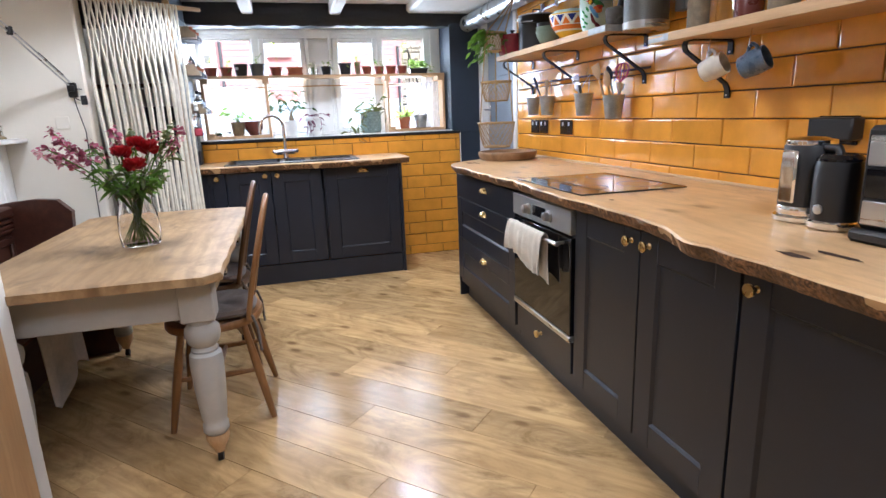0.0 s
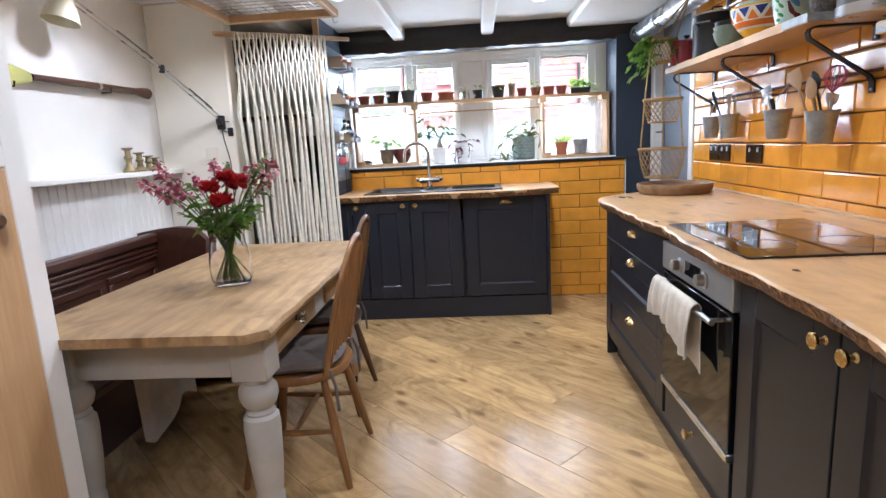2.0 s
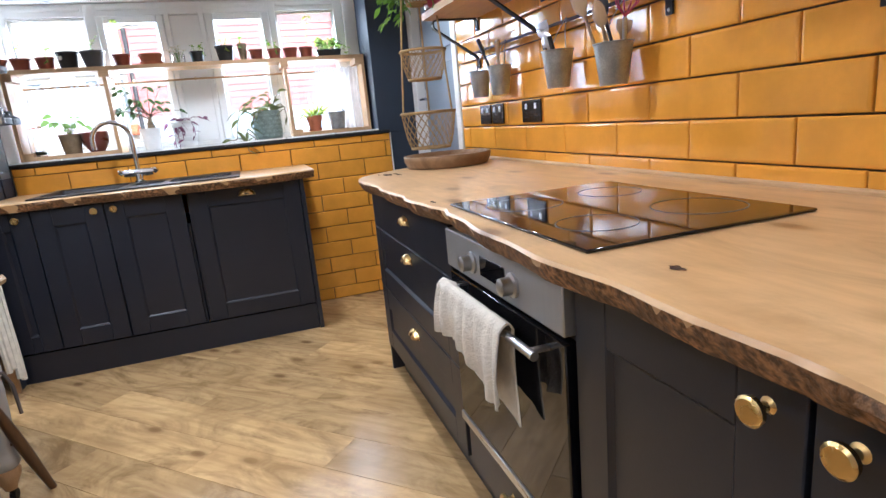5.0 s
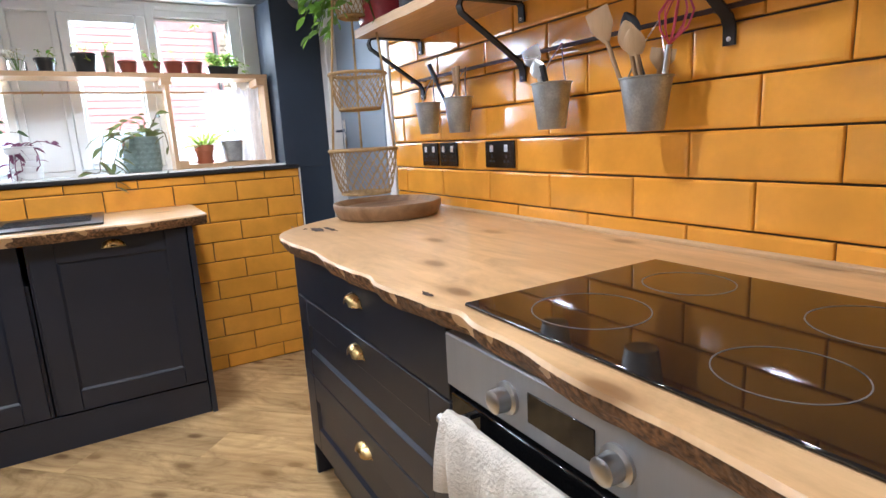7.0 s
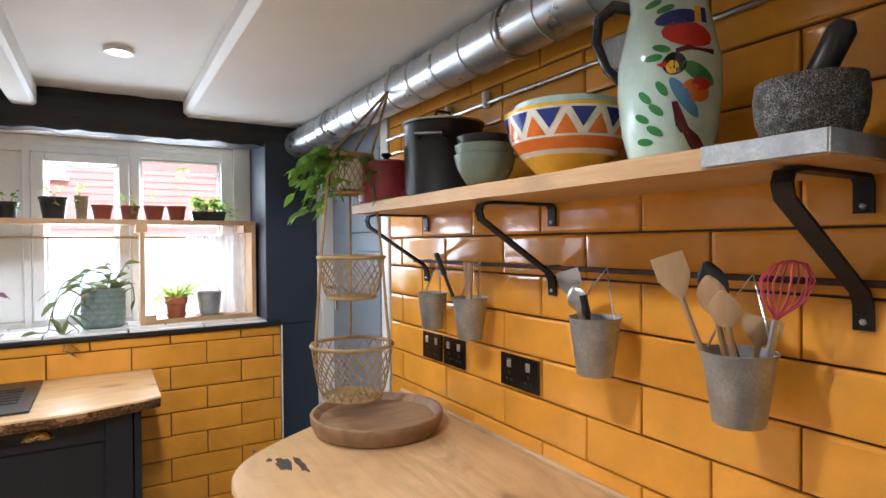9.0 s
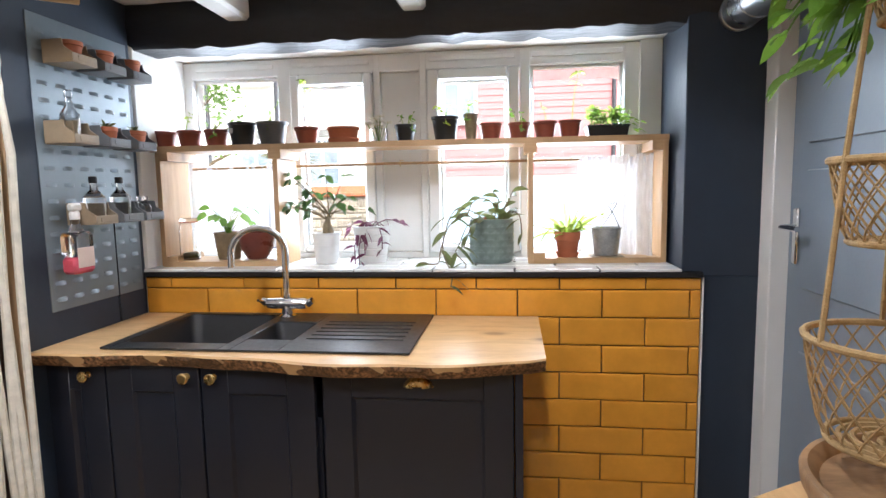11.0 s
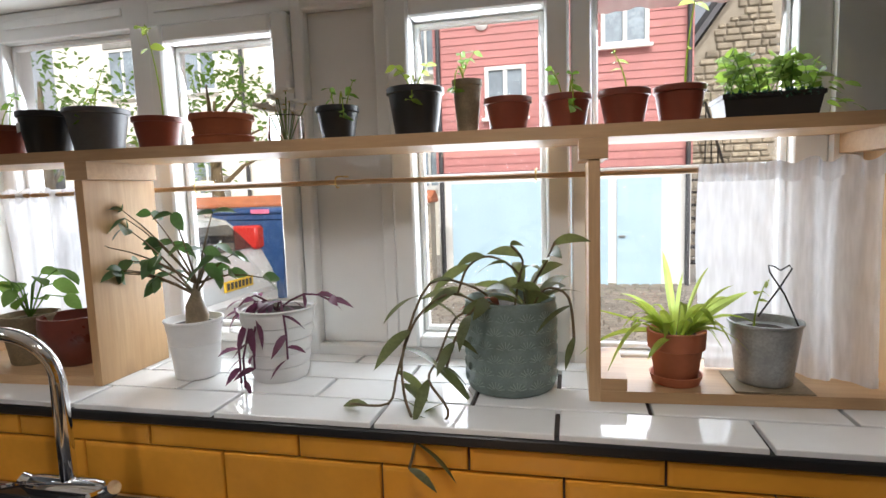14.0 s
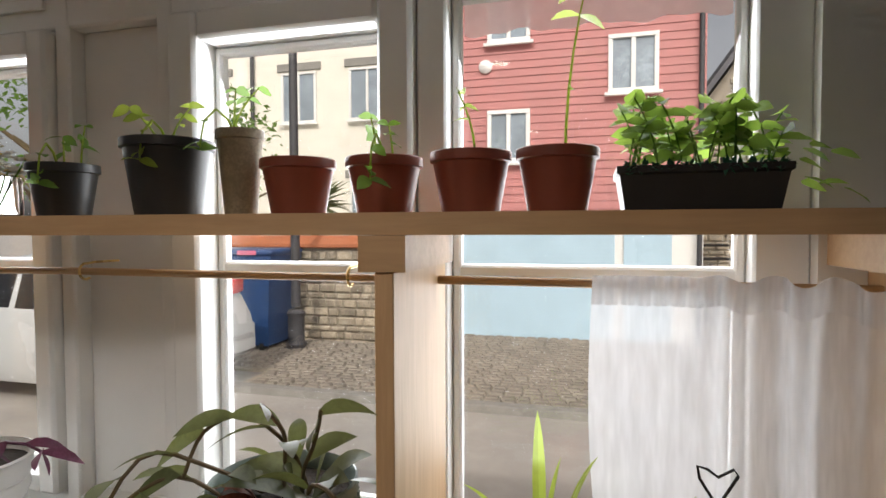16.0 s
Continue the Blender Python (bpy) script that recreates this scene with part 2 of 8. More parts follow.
def wood(name, light, dark, along="y", rough=0.45, piece=0.0, knots=True, grain=1.0, coat=0.0, figure=0.0):
    """Wood with long grain along one axis, figured bands and knots."""
    m, n, l, p = shader(name)
    s = {"x": (0.7, 9, 9), "y": (9, 0.7, 9), "z": (9, 9, 0.7)}[along]
    v = coords(n, l, [k * grain for k in s], piece > 0)
    v2 = coords(n, l, (1, 1, 1), piece > 0)
    bands = noise_node(n, l, v, 1.2, 5, 0.6, 0.8)
    grainy = noise_node(n, l, v, 9, 4, 0.7, 0.2)
    c = mix(n, l, ramp(n, l, bands, [(0.28, 0.45 if figure else 0.0), (0.72, 1.0)]), dark, light)
    c = mix(n, l, ramp(n, l, grainy, [(0.38, 0.0), (0.62, 0.35 if not figure else 0.18)]), c, [k * 0.72 for k in dark])
    if knots:
        vo = n.new("ShaderNodeTexVoronoi")
        vo.inputs["Scale"].default_value = 3.1
        if along != "z":
            vo.voronoi_dimensions = "2D"
        mp = coords(n, l, [0.55 if along == a else 1.15 for a in "xyz"], piece > 0)
        l.new(mp, vo.inputs["Vector"])
        c = mix(n, l, ramp(n, l, vo.outputs["Distance"], [(0.0, 0.95), (0.045, 0.8), (0.065, 0.35), (0.11, 0.0)]), c, [dark[0] * 0.35, dark[1] * 0.3, dark[2] * 0.28])
    if figure:
        k3 = {"x": (1.5, 3.6, 3.6), "y": (3.6, 1.5, 3.6), "z": (3.6, 3.6, 1.5)}[along]
        v3 = coords(n, l, k3, piece > 0)
        fg = noise_node(n, l, v3, 1.5, 6, 0.66, 2.2)
        c = mix(n, l, ramp(n, l, fg, [(0.42, 0.0), (0.50, figure * 0.28), (0.58, figure * 0.6), (0.66, figure)]), c, [k * 0.52 for k in dark])
        ring = n.new("ShaderNodeTexWave")
        ring.wave_type, ring.bands_direction = "BANDS", {"x": "Y", "y": "X", "z": "X"}[along]
        ring.inputs["Scale"].default_value, ring.inputs["Distortion"].default_value = 5.5, 9.0
        ring.inputs["Detail"].default_value, ring.inputs["Detail Scale"].default_value = 3.0, 0.7
        l.new(coords(n, l, [0.22 if along == a else 1.0 for a in "xyz"], piece > 0), ring.inputs["Vector"])
        c = mix(n, l, ramp(n, l, ring.outputs["Fac"], [(0.0, figure * 0.4), (0.4, 0.0)]), c, [k * 0.75 for k in dark])
    stain = noise_node(n, l, v2, 2.5, 3)
    c = mix(n, l, ramp(n, l, stain, [(0.42, 0.0), (0.72, 0.55)]), c, [k * 0.8 for k in dark])
    if piece:
        oi = n.new("ShaderNodeObjectInfo")
        hs = n.new("ShaderNodeHueSaturation")
        mr = n.new("ShaderNodeMapRange")
        mr.inputs["To Min"].default_value, mr.inputs["To Max"].default_value = 1 - piece, 1 + piece
        l.new(oi.outputs["Random"], mr.inputs["Value"])
        l.new(mr.outputs[0], hs.inputs["Value"])
        l.new(c, hs.inputs["Color"])
        c = hs.outputs[0]
    l.new(c, p.inputs["Base Color"])
    mr = n.new("ShaderNodeMapRange")
    mr.inputs["To Min"].default_value, mr.inputs["To Max"].default_value = max(0.05, rough - 0.12), rough + 0.12
    l.new(bands, mr.inputs["Value"])
    l.new(mr.outputs[0], p.inputs["Roughness"])
    p.inputs["Coat Weight"].default_value = coat
    bump(n, l, p, grainy, 0.12, 0.001)
    return m


def glass(name, col=(1, 1, 1), rough=0.0, thin=True):
    m, n, l, p = shader(name)
    if thin:
        n.remove(p)
        tr, gl, mx, fr = n.new("ShaderNodeBsdfTransparent"), n.new("ShaderNodeBsdfGlossy"), n.new("ShaderNodeMixShader"), n.new("ShaderNodeLayerWeight")
        tr.inputs[0].default_value = (*col, 1)
        gl.inputs["Roughness"].default_value = 0.02
        fr.inputs["Blend"].default_value = 0.5
        l.new(ramp(n, l, fr.outputs["Facing"], [(0.0, 0.03), (0.55, 0.05), (1.0, 0.6)]), mx.inputs[0])
        l.new(tr.outputs[0], mx.inputs[1])
        l.new(gl.outputs[0], mx.inputs[2])
        l.new(mx.outputs[0], n["Material Output"].inputs[0])
    else:
        p.inputs["Base Color"].default_value = (*col, 1)
        p.inputs["Transmission Weight"].default_value = 1
        p.inputs["Roughness"].default_value = rough
        p.inputs["IOR"].default_value = 1.45
    return m


def glow(name, col, strength):
    m, n, l, p = shader(name)
    p.inputs["Emission Color"].default_value = (*col, 1)
    p.inputs["Emission Strength"].default_value = strength
    return m


M_TILE = plain("amber_glazed_tile", (0.74, 0.335, 0.04), 0.09, var=0.10, scale=9, bmp=0.10, bscale=14, rspan=0.04, piece=0.07, dist=0.004)
M_GROUT = plain("dark_grout", (0.055, 0.045, 0.038), 0.9, var=0.2, bmp=0.4, bscale=300)
M_WTILE = plain("white_glazed_tile", (0.78, 0.79, 0.78), 0.08, var=0.05, bmp=0.06, bscale=14, rspan=0.04, piece=0.04, dist=0.003)
M_WHITE = plain("white_wall_paint", (0.80, 0.79, 0.76), 0.75, var=0.05, scale=2, bmp=0.25, bscale=30, dist=0.004)
M_CREAM = plain("cream_wall_paint", (0.78, 0.74, 0.65), 0.75, var=0.05, scale=2, bmp=0.25, bscale=30, dist=0.004)
M_GLOSS = plain("white_gloss_woodwork", (0.80, 0.80, 0.78), 0.35, var=0.05, scale=4, bmp=0.15, bscale=40)
M_NAVY = plain("navy_wall_paint", (0.022, 0.034, 0.055), 0.55, var=0.12, scale=3, bmp=0.25, bscale=40, dist=0.003)
M_BEAM = plain("black_painted_beam", (0.014, 0.015, 0.020), 0.5, var=0.25, scale=5, bmp=0.8, bscale=9, dist=0.02, stretch=(0.35, 1, 1))
M_CAB = plain("charcoal_cabinet_paint", (0.014, 0.017, 0.027), 0.38, var=0.08, scale=5, bmp=0.06, bscale=200, rspan=0.06)
M_DARK = plain("dark_void", (0.01, 0.01, 0.011), 0.8)
M_BRASS = plain("worn_brass", (0.72, 0.52, 0.22), 0.28, 1.0, var=0.12, scale=30)
M_STEEL = plain("brushed_steel", (0.58, 0.58, 0.58), 0.3, 1.0, var=0.06, stretch=(1, 1, 12), bmp=0.05)
M_SATIN = plain("satin_steel_panel", (0.42, 0.44, 0.46), 0.5, 0.7, var=0.05, stretch=(1, 12, 1), bmp=0.04)
M_CHROME = plain("chrome", (0.85, 0.86, 0.88), 0.06, 1.0, var=0.03, bmp=0, rspan=0.03)
M_GALV = plain("galvanised_zinc", (0.42, 0.44, 0.44), 0.45, 0.75, var=0.28, scale=22, bmp=0.2, bscale=60)
M_DUCT = plain("galvanised_duct_steel", (0.55, 0.58, 0.61), 0.3, 0.9, var=0.12, scale=12, bmp=0.1, bscale=30)
M_IRON = plain("black_iron", (0.025, 0.022, 0.02), 0.5, 0.6, var=0.2, scale=20, bmp=0.3, bscale=80)
M_RUST = plain("rusty_brown_iron", (0.075, 0.038, 0.024), 0.6, 0.4, var=0.35, scale=24, bmp=0.4, bscale=90)
M_BLACKGLASS = plain("black_glass", (0.006, 0.006, 0.007), 0.04, var=0.05, bmp=0, rspan=0.02)
M_BLACK = plain("black_plastic", (0.015, 0.015, 0.016), 0.38, var=0.1, bmp=0.1)
M_SINK = plain("black_composite_stone", (0.013, 0.0135, 0.015), 0.38, var=0.2, scale=60, bmp=0.25, bscale=500, dist=0.0008)
M_TABLETOP = wood("worn_pine_tabletop", (0.50, 0.335, 0.165), (0.26, 0.150, 0.062), "y", 0.45, grain=0.9, figure=0.8)
M_GREYPAINT = plain("chalky_grey_paint", (0.42, 0.41, 0.38), 0.6, var=0.1, scale=6, bmp=0.2, bscale=60)
M_PINE = wood("raw_pine", (0.66, 0.45, 0.24), (0.50, 0.30, 0.13), "y", 0.5)
M_PINEX = wood("pine_board", (0.62, 0.42, 0.24), (0.46, 0.28, 0.13), "x", 0.5)
M_PINEZ = wood("pine_upright", (0.64, 0.43, 0.24), (0.48, 0.29, 0.13), "z", 0.5)
M_WORKTOP = wood("live_edge_worktop", (0.72, 0.49, 0.25), (0.50, 0.29, 0.12), "y", 0.34, grain=0.8, figure=0.5)
M_WORKTOPX = wood("live_edge_sink_worktop", (0.72, 0.49, 0.25), (0.50, 0.29, 0.12), "x", 0.34, grain=0.8, figure=0.40)
M_BARK = plain("waney_bark_edge", (0.30, 0.155, 0.065), 0.65, var=0.6, scale=11, bmp=1.0, bscale=34, dist=0.010)
M_PLANK = wood("oak_floor_plank", (0.68, 0.465, 0.22), (0.45, 0.275, 0.115), "x", 0.22, piece=0.2, grain=0.9, figure=0.8)
M_DARKWOOD = wood("dark_mahogany", (0.10, 0.035, 0.02), (0.045, 0.016, 0.010), "y", 0.35, knots=False)
M_ELM = wood("golden_elm", (0.34, 0.17, 0.06), (0.20, 0.09, 0.03), "z", 0.35, knots=False)
M_DARKELM = wood("dark_elm", (0.15, 0.075, 0.032), (0.08, 0.038, 0.016), "z", 0.35, knots=False)
M_TRAY = wood("turned_wooden_tray", (0.38, 0.235, 0.12), (0.21, 0.115, 0.05), "x", 0.5, knots=False, figure=0.8)
M_GLASS = glass("window_glass")
M_LAMPGLOW = glow("downlight_glow", (1.0, 0.93, 0.82), 12)
M_TERRA = plain("terracotta", (0.42, 0.13, 0.06), 0.75, var=0.15, scale=12, bmp=0.2)
M_CORD = plain("cotton_cord", (0.72, 0.68, 0.58), 0.9, var=0.12, scale=30, bmp=0.7, bscale=180)

# ---- the setting ----
def structure(name, g, material, label, category, smooth=38):
    return solid(name, g, material, label, category, "structure", smooth=smooth)


XL, XR, YB, YW, ZC = -1.52, 1.66, -2.2, 4.80, 2.10
floor_base = structure("floor", G().box(-1.75, 1.80, YB - 0.12, 5.20, -0.12, -0.0125, 0), M_DARK, "diagonal oak-effect plank floor in honey brown", "floor")
# ceiling with joists and recess head
structure("ceiling", G().box(-1.76, 1.90, YB - 0.12, 4.82, ZC, ZC + 0.12, 0).box(1.03, 1.66, YB, 4.80, 2.028, ZC + 0.01, 0.02), M_WHITE, "low white painted plaster ceiling", "ceiling")
for jx in (-1.52 + 0.62, -0.21, 0.45):
    structure("ceiling_joist", G().box(jx - 0.045, jx + 0.045, YB, 4.80, 2.015, ZC + 0.01, 0.012), M_WHITE, "white painted ceiling joist", "joist")
g = G()
rings = []
random.seed(4)
for i in range(61):
    bx = -1.6 + 3.26 * i / 60
    w1, w2 = rnd(-0.006, 0.006), rnd(-0.008, 0.008)
    rings.append([(bx, 4.80 + w1, 1.955 + w2), (bx, 4.82 + w2, 1.935 + w1), (bx, 4.97, 1.94 + w2), (bx, 4.99, 2.11), (bx, 4.80 + w2, 2.11), (bx, 4.785 + w1, 2.03 + w2)])
g.loft(rings)
structure("ceiling_beam", g, M_BEAM, "rough black painted timber beam over the window", "beam")
# right-hand tiled wall, with the doorway beyond its end
structure("wall_east", G().box(XR, XR + 0.12, YB, 3.95, 0, ZC, 0), M_GROUT, "wall of amber glazed tiles with dark grout", "wall")
structure("wall_east_lintel", G().box(XR, XR + 0.12, 3.95, 4.80, 2.02, ZC, 0), M_WHITE, "white painted wall above the side door", "wall")
# window wall
structure("wall_north", G().box(-0.66, 1.46, 4.797, 5.25, 0, 1.055, 0), M_GROUT, "low wall of amber glazed tiles below the window", "wall")
structure("wall_north_pier", G().box(1.392, 1.90, 4.80, 5.25, 1.0555, ZC, 0.004).box(1.463, 1.90, 4.80, 5.25, 0, 1.056, 0.0), M_NAVY, "navy painted wall beside the window", "wall")
structure("wall_north_jamb", G().box(1.309, 1.3915, 5.13, 5.25, 1.056, 1.958, 0.0), M_WHITE, "white plastered jamb beside the window", "wall")
structure("wall_north_reveal", G().box(-0.85, -0.66, 4.80, 5.25, 0, ZC, 0.01), M_WHITE, "white plastered window reveal", "wall")
structure("wall_north_head", G().box(-0.85, 1.9, 4.985, 5.25, 1.96, 2.22, 0.0), M_WHITE, "white plastered window head", "wall")
# left side
structure("wall_west", G().box(XL - 0.12, XL, 1.6, 3.78, 0, ZC, 0), M_WHITE, "white painted chimney wall", "wall")
structure("wall_west_return", G().box(XL, -1.06, 3.66, 3.78, 0, ZC, 0.012), M_CREAM, "cream painted return wall", "wall")
structure("wall_pantry_side", G().box(-1.75, -1.63, 3.78, 5.20, 0, ZC, 0), M_CREAM, "cream wall in the pantry behind the cord curtain", "wall")
structure("wall_pantry_back", G().box(-1.63, -0.85, 5.08, 5.20, 0, ZC, 0), M_CREAM, "shadowed back wall of the pantry", "wall")
structure("wall_south", G().box(-1.64, 1.78, YB - 0.12, YB, 0, ZC, 0), M_WHITE, "plain white wall behind", "wall")
structure("wall_west_rear", G().box(-1.64, -1.52, YB, 1.60, 0, ZC, 0), M_WHITE, "plain white wall", "wall")
# navy side panel beside the sink, pine strip on its edge
structure("panel_sink_side", G().box(-0.70, -0.665, 4.235, 4.797, 0.0, ZC, 0.002), M_NAVY, "navy painted partition beside the sink", "panel")
structure("panel_edge_strip", G().box(-0.703, -0.662, 4.212, 4.234, 0.0, ZC, 0.004), M_PINEZ, "pine strip on the partition's edge", "trim")
# window sill edge
structure("sill_edge", G().box(-0.66, 1.46, 4.776, 4.7995, 1.0555, 1.0745, 0.003), M_BLACK, "black edging strip of the window sill", "trim")
structure("sill_base", G().box(-0.66, 1.46, 4.80, 5.17, 1.055, 1.076, 0.0), M_GROUT, "tiled window sill bed", "sill")
structure("tile_end_trim", G().box(1.4585, 1.4635, 4.782, 4.80, 0.0, 1.055, 0.001), M_GLOSS, "white edge trim of the tiles", "trim")

# window: outer frame, mullions, fixed lights and casements
win = thing("window_1", "white painted timber casement window with four lights", "window", (0.32, 5.20, 1.08), kind="structure")
F0, F1 = 5.15, 5.24
g = G()
for a, b in ((-0.665, -0.622), (-0.225, -0.165), (0.205, 0.235), (0.405, 0.437), (0.83, 0.872), (1.248, 1.31)):
    g.box(a, b, F0, F1, 1.08, 1.957, 0.004)
g.box(-0.665, 1.31, F0 + 0.002, F1, 1.884, 1.9585, 0.004)
g.box(-0.665, 1.31, F0 + 0.002, F1, 1.0775, 1.108, 0.004)
part("window_frame", g, M_GLOSS, win)
part("centre_panel", G().box(0.235, 0.405, F0 + 0.028, F1, 1.108, 1.884, 0.003), M_GLOSS, win)
for a, b in ((-0.165, 0.205), (0.437, 0.83)):
    g = G()
    y0 = F0 - 0.018
    k = 0.052 if a > 0 else 0.042
    for u, w in ((a + 0.002, a + k), (b - k, b - 0.002)):
        g.box(u, w, y0, F1 - 0.02, 1.11, 1.882, 0.006)
    g.box(a + k, b - k, y0 + 0.001, F1 - 0.02, 1.838, 1.882, 0.006)
    g.box(a + k, b - k, y0 + 0.001, F1 - 0.02, 1.11, 1.138, 0.006)
    cs = part("casement", g, M_GLOSS, win)
    g = G().box((a + b) / 2 - 0.012, (a + b) / 2 + 0.012, y0 - 0.012, y0, 1.135, 1.15, 0.003)
    g.tube([((a + b) / 2, y0 - 0.012, 1.142), ((a + b) / 2 + 0.03, y0 - 0.03, 1.142), ((a + b) / 2 + 0.10, y0 - 0.03, 1.142)], 0.005, 6)
    part("casement_catch", g, M_GLOSS, cs)
for k, (a, b, z1) in enumerate(((-0.622, -0.222, 1.884), (-0.123, 0.163, 1.838), (0.489, 0.778, 1.838), (0.872, 1.248, 1.884))):
    z0 = 1.108 if k in (0, 3) else 1.138
    pane = part("pane", G().box(a - 0.004, b + 0.004, 5.198, 5.202, z0 - 0.004, z1 + 0.004, 0), M_GLASS, win, "clear glass pane")
    pane.visible_shadow = False
    bd = G()
    for u, w in ((a, a + 0.014), (b - 0.014, b)):
        bd.box(u, w, 5.178, 5.197, z0, z1, 0.004)
    bd.box(a, b, 5.179, 5.197, z1 - 0.014, z1, 0.004).box(a, b, 5.179, 5.197, z0, z0 + 0.014, 0.004)
    part("glazing_bead", bd, M_GLOSS, win)
    part("glazing_bar", G().box(a, b, 5.180, 5.220, 1.485, 1.503, 0.004), M_GLOSS, win)
# pale translucent strip with a wavy lower edge at the right pane's top
M_PALESTRIP, fn_, fl_, fp_ = shader("pale_translucent")
fp_.inputs["Base Color"].default_value = (0.80, 0.81, 0.80, 1)
fp_.inputs["Roughness"].default_value = 0.6
fp_.inputs["Transmission Weight"].default_value = 0.75
fl_.new(ramp(fn_, fl_, noise_node(fn_, fl_, coords(fn_, fl_), 30, 3), [(0.3, 0.86), (0.7, 0.97)]), fp_.inputs["Alpha"])
top_strip = part("frosted_strip", G().sheet(lambda u, v: (0.887 + 0.346 * u, 5.1965, 1.869 - v * (0.043 + 0.003 * math.sin(u * 21) + 0.002 * math.sin(u * 47))), 40, 2), M_PALESTRIP, win, "pale wavy-edged strip along the top of the pane")
top_strip.visible_shadow = False
g = G()
for a, b in ((-0.60, -0.24), (-0.15, 0.19), (0.45, 0.81), (0.88, 1.24)):
    g.box(a, b, F0 - 0.006, F0 + 0.002, 1.916, 1.936, 0.002)
part("trickle_vent", g, M_GLOSS, win)

# side door in the east wall, seen past the tiles
door = thing("door_1", "pale grey-blue panelled side door in a white frame", "door", (1.70, 4.36, 0), kind="structure")
g = G().box(1.645, 1.76, 3.952, 4.02, 0, 2.02, 0.004).box(1.645, 1.76, 4.71, 4.797, 0, 2.02, 0.004).box(1.645, 1.76, 4.02, 4.71, 1.96, 2.02, 0.004)
part("door_frame", g, M_GLOSS, door)
M_DOORBLUE = plain("pale_blue_grey_door_paint", (0.21, 0.26, 0.32), 0.4, var=0.06)
g = G().box(1.70, 1.74, 4.022, 4.708, 0.01, 1.958, 0.003)
for z0, z1 in ((0.15, 0.85), (1.05, 1.42), (1.5, 1.85)):
    g.box(1.692, 1.70, 4.13, 4.60, z0, z1, 0.004)
leafd = part("door_leaf", g, M_DOORBLUE, door)
part("door_handle", G().box(1.688, 1.70, 4.635, 4.665, 1.12, 1.30, 0.006).tube([(1.69, 4.65, 1.24), (1.65, 4.65, 1.24), (1.645, 4.54, 1.24)], 0.009, 8), M_CHROME, leafd, "chrome lever handle on a plate")

# built-in cupboard with pine doors in a white face frame
cup = thing("built_in_cupboard", "white framed alcove cupboard with stripped pine lower door", "cupboard", (-1.15, 1.2, 0), kind="structure")
g = G().box(-1.50, -0.862, 0.2, 1.842, 0, ZC, 0.003)
part("carcass", g, M_GLOSS, cup)
g = G()
for a, b in ((1.772, 1.846), (0.98, 1.05), (0.2, 0.27)):
    g.box(-0.862, -0.842, a, b, 0.0, ZC, 0.004)
for a, b in ((0, 0.10), (1.235, 1.29), (2.02, 2.098)):
    g.box(-0.862, -0.8425, 0.2, 1.79, a, b, 0.003)
part("face_frame", g, M_GLOSS, cup)
for a, b in ((1.053, 1.769), (0.273, 0.977)):
    lo = part("door", G().box(-0.858, -0.838, a, b, 0.103, 1.232, 0.004), M_PINEZ, cup, "stripped pine door")
    ky = b - 0.085
    g = G().lathe([(0.008, 0.0), (0.009, 0.018), (0.019, 0.024), (0.021, 0.034), (0.012, 0.042)], 14).move(pose(-0.838, ky, 1.108, 0, 90, 0))
    part("knob", g, M_DARKELM, lo, "turned dark wooden knob")
    up = G().box(-0.858, -0.840, a, b, 1.293, 2.017, 0.004)
    ud = part("upper_door", up, M_GLOSS, cup)
    part("moulding", G().box(-0.840, -0.834, a + 0.08, b - 0.08, 1.37, 1.385, 0.002).box(-0.840, -0.834, a + 0.08, b - 0.08, 1.93, 1.945, 0.002).box(-0.840, -0.834, a + 0.08, a + 0.095, 1.385, 1.93, 0.002).box(-0.840, -0.834, b - 0.095, b - 0.08, 1.385, 1.93, 0.002), M_GLOSS, ud)
# mantel shelf and beadboard below it
structure("mantel_shelf", G().box(-1.52, -1.395, 1.85, 3.655, 1.150, 1.176, 0.004), M_GLOSS, "white painted mantel shelf", "shelf")
bead = thing("beadboard_panel", "white tongue-and-groove panelling below the mantel", "panelling", (-1.5, 2.75, 0), kind="structure")
g = G().box(-1.5185, -1.508, 1.86, 3.655, 0.0, 1.149, 0)
part("backing", g, M_GLOSS, bead)
y = 1.865
while y < 3.60:
    part("board", G().box(-1.508, -1.498, y, y + 0.050, 0.002, 1.147, 0.004), M_GLOSS, bead)
    y += 0.053
# downlights
for sx, sy, watts in SPOTS:
    s = thing("recessed_downlight", "white recessed ceiling downlight, switched on", "downlight", (sx, sy, 2.088), "ceiling downlights")
    part("bezel", G().lathe([(0.045, 0.014), (0.047, 0.004), (0.044, 0.0), (0.034, 0.002), (0.032, 0.012)], 24, (sx, sy, 2.086), cap=False), M_GLOSS, s)
    part("lens", G().lathe([(0.001, 0.0), (0.032, 0.0), (0.032, 0.004)], 20, (sx, sy, 2.092)), M_LAMPGLOW, s, "glowing lens")

# ---- kitchen units ----
def cup_pull(parent, x, y, z, facing):
    """A brass half-moon cup handle. facing: degrees about z from a front that looks to -y."""
    g = G()

    def shell(u, v):
        a = math.pi * u
        b = v * math.pi / 2
        r = 1.0
        return (0.042 * math.cos(a) * (0.35 + 0.65 * math.cos(b)) * r, -0.024 * math.sin(b) - 0.001, 0.030 * math.sin(a) * (0.35 + 0.65 * math.cos(b)) - 0.012)
    g.sheet(shell, 14, 6, 0.002)
    g.box(-0.044, 0.044, -0.002, 0.0, -0.016, -0.010, 0.0008)
    g.move(pose(x, y, z, 0, 0, facing))
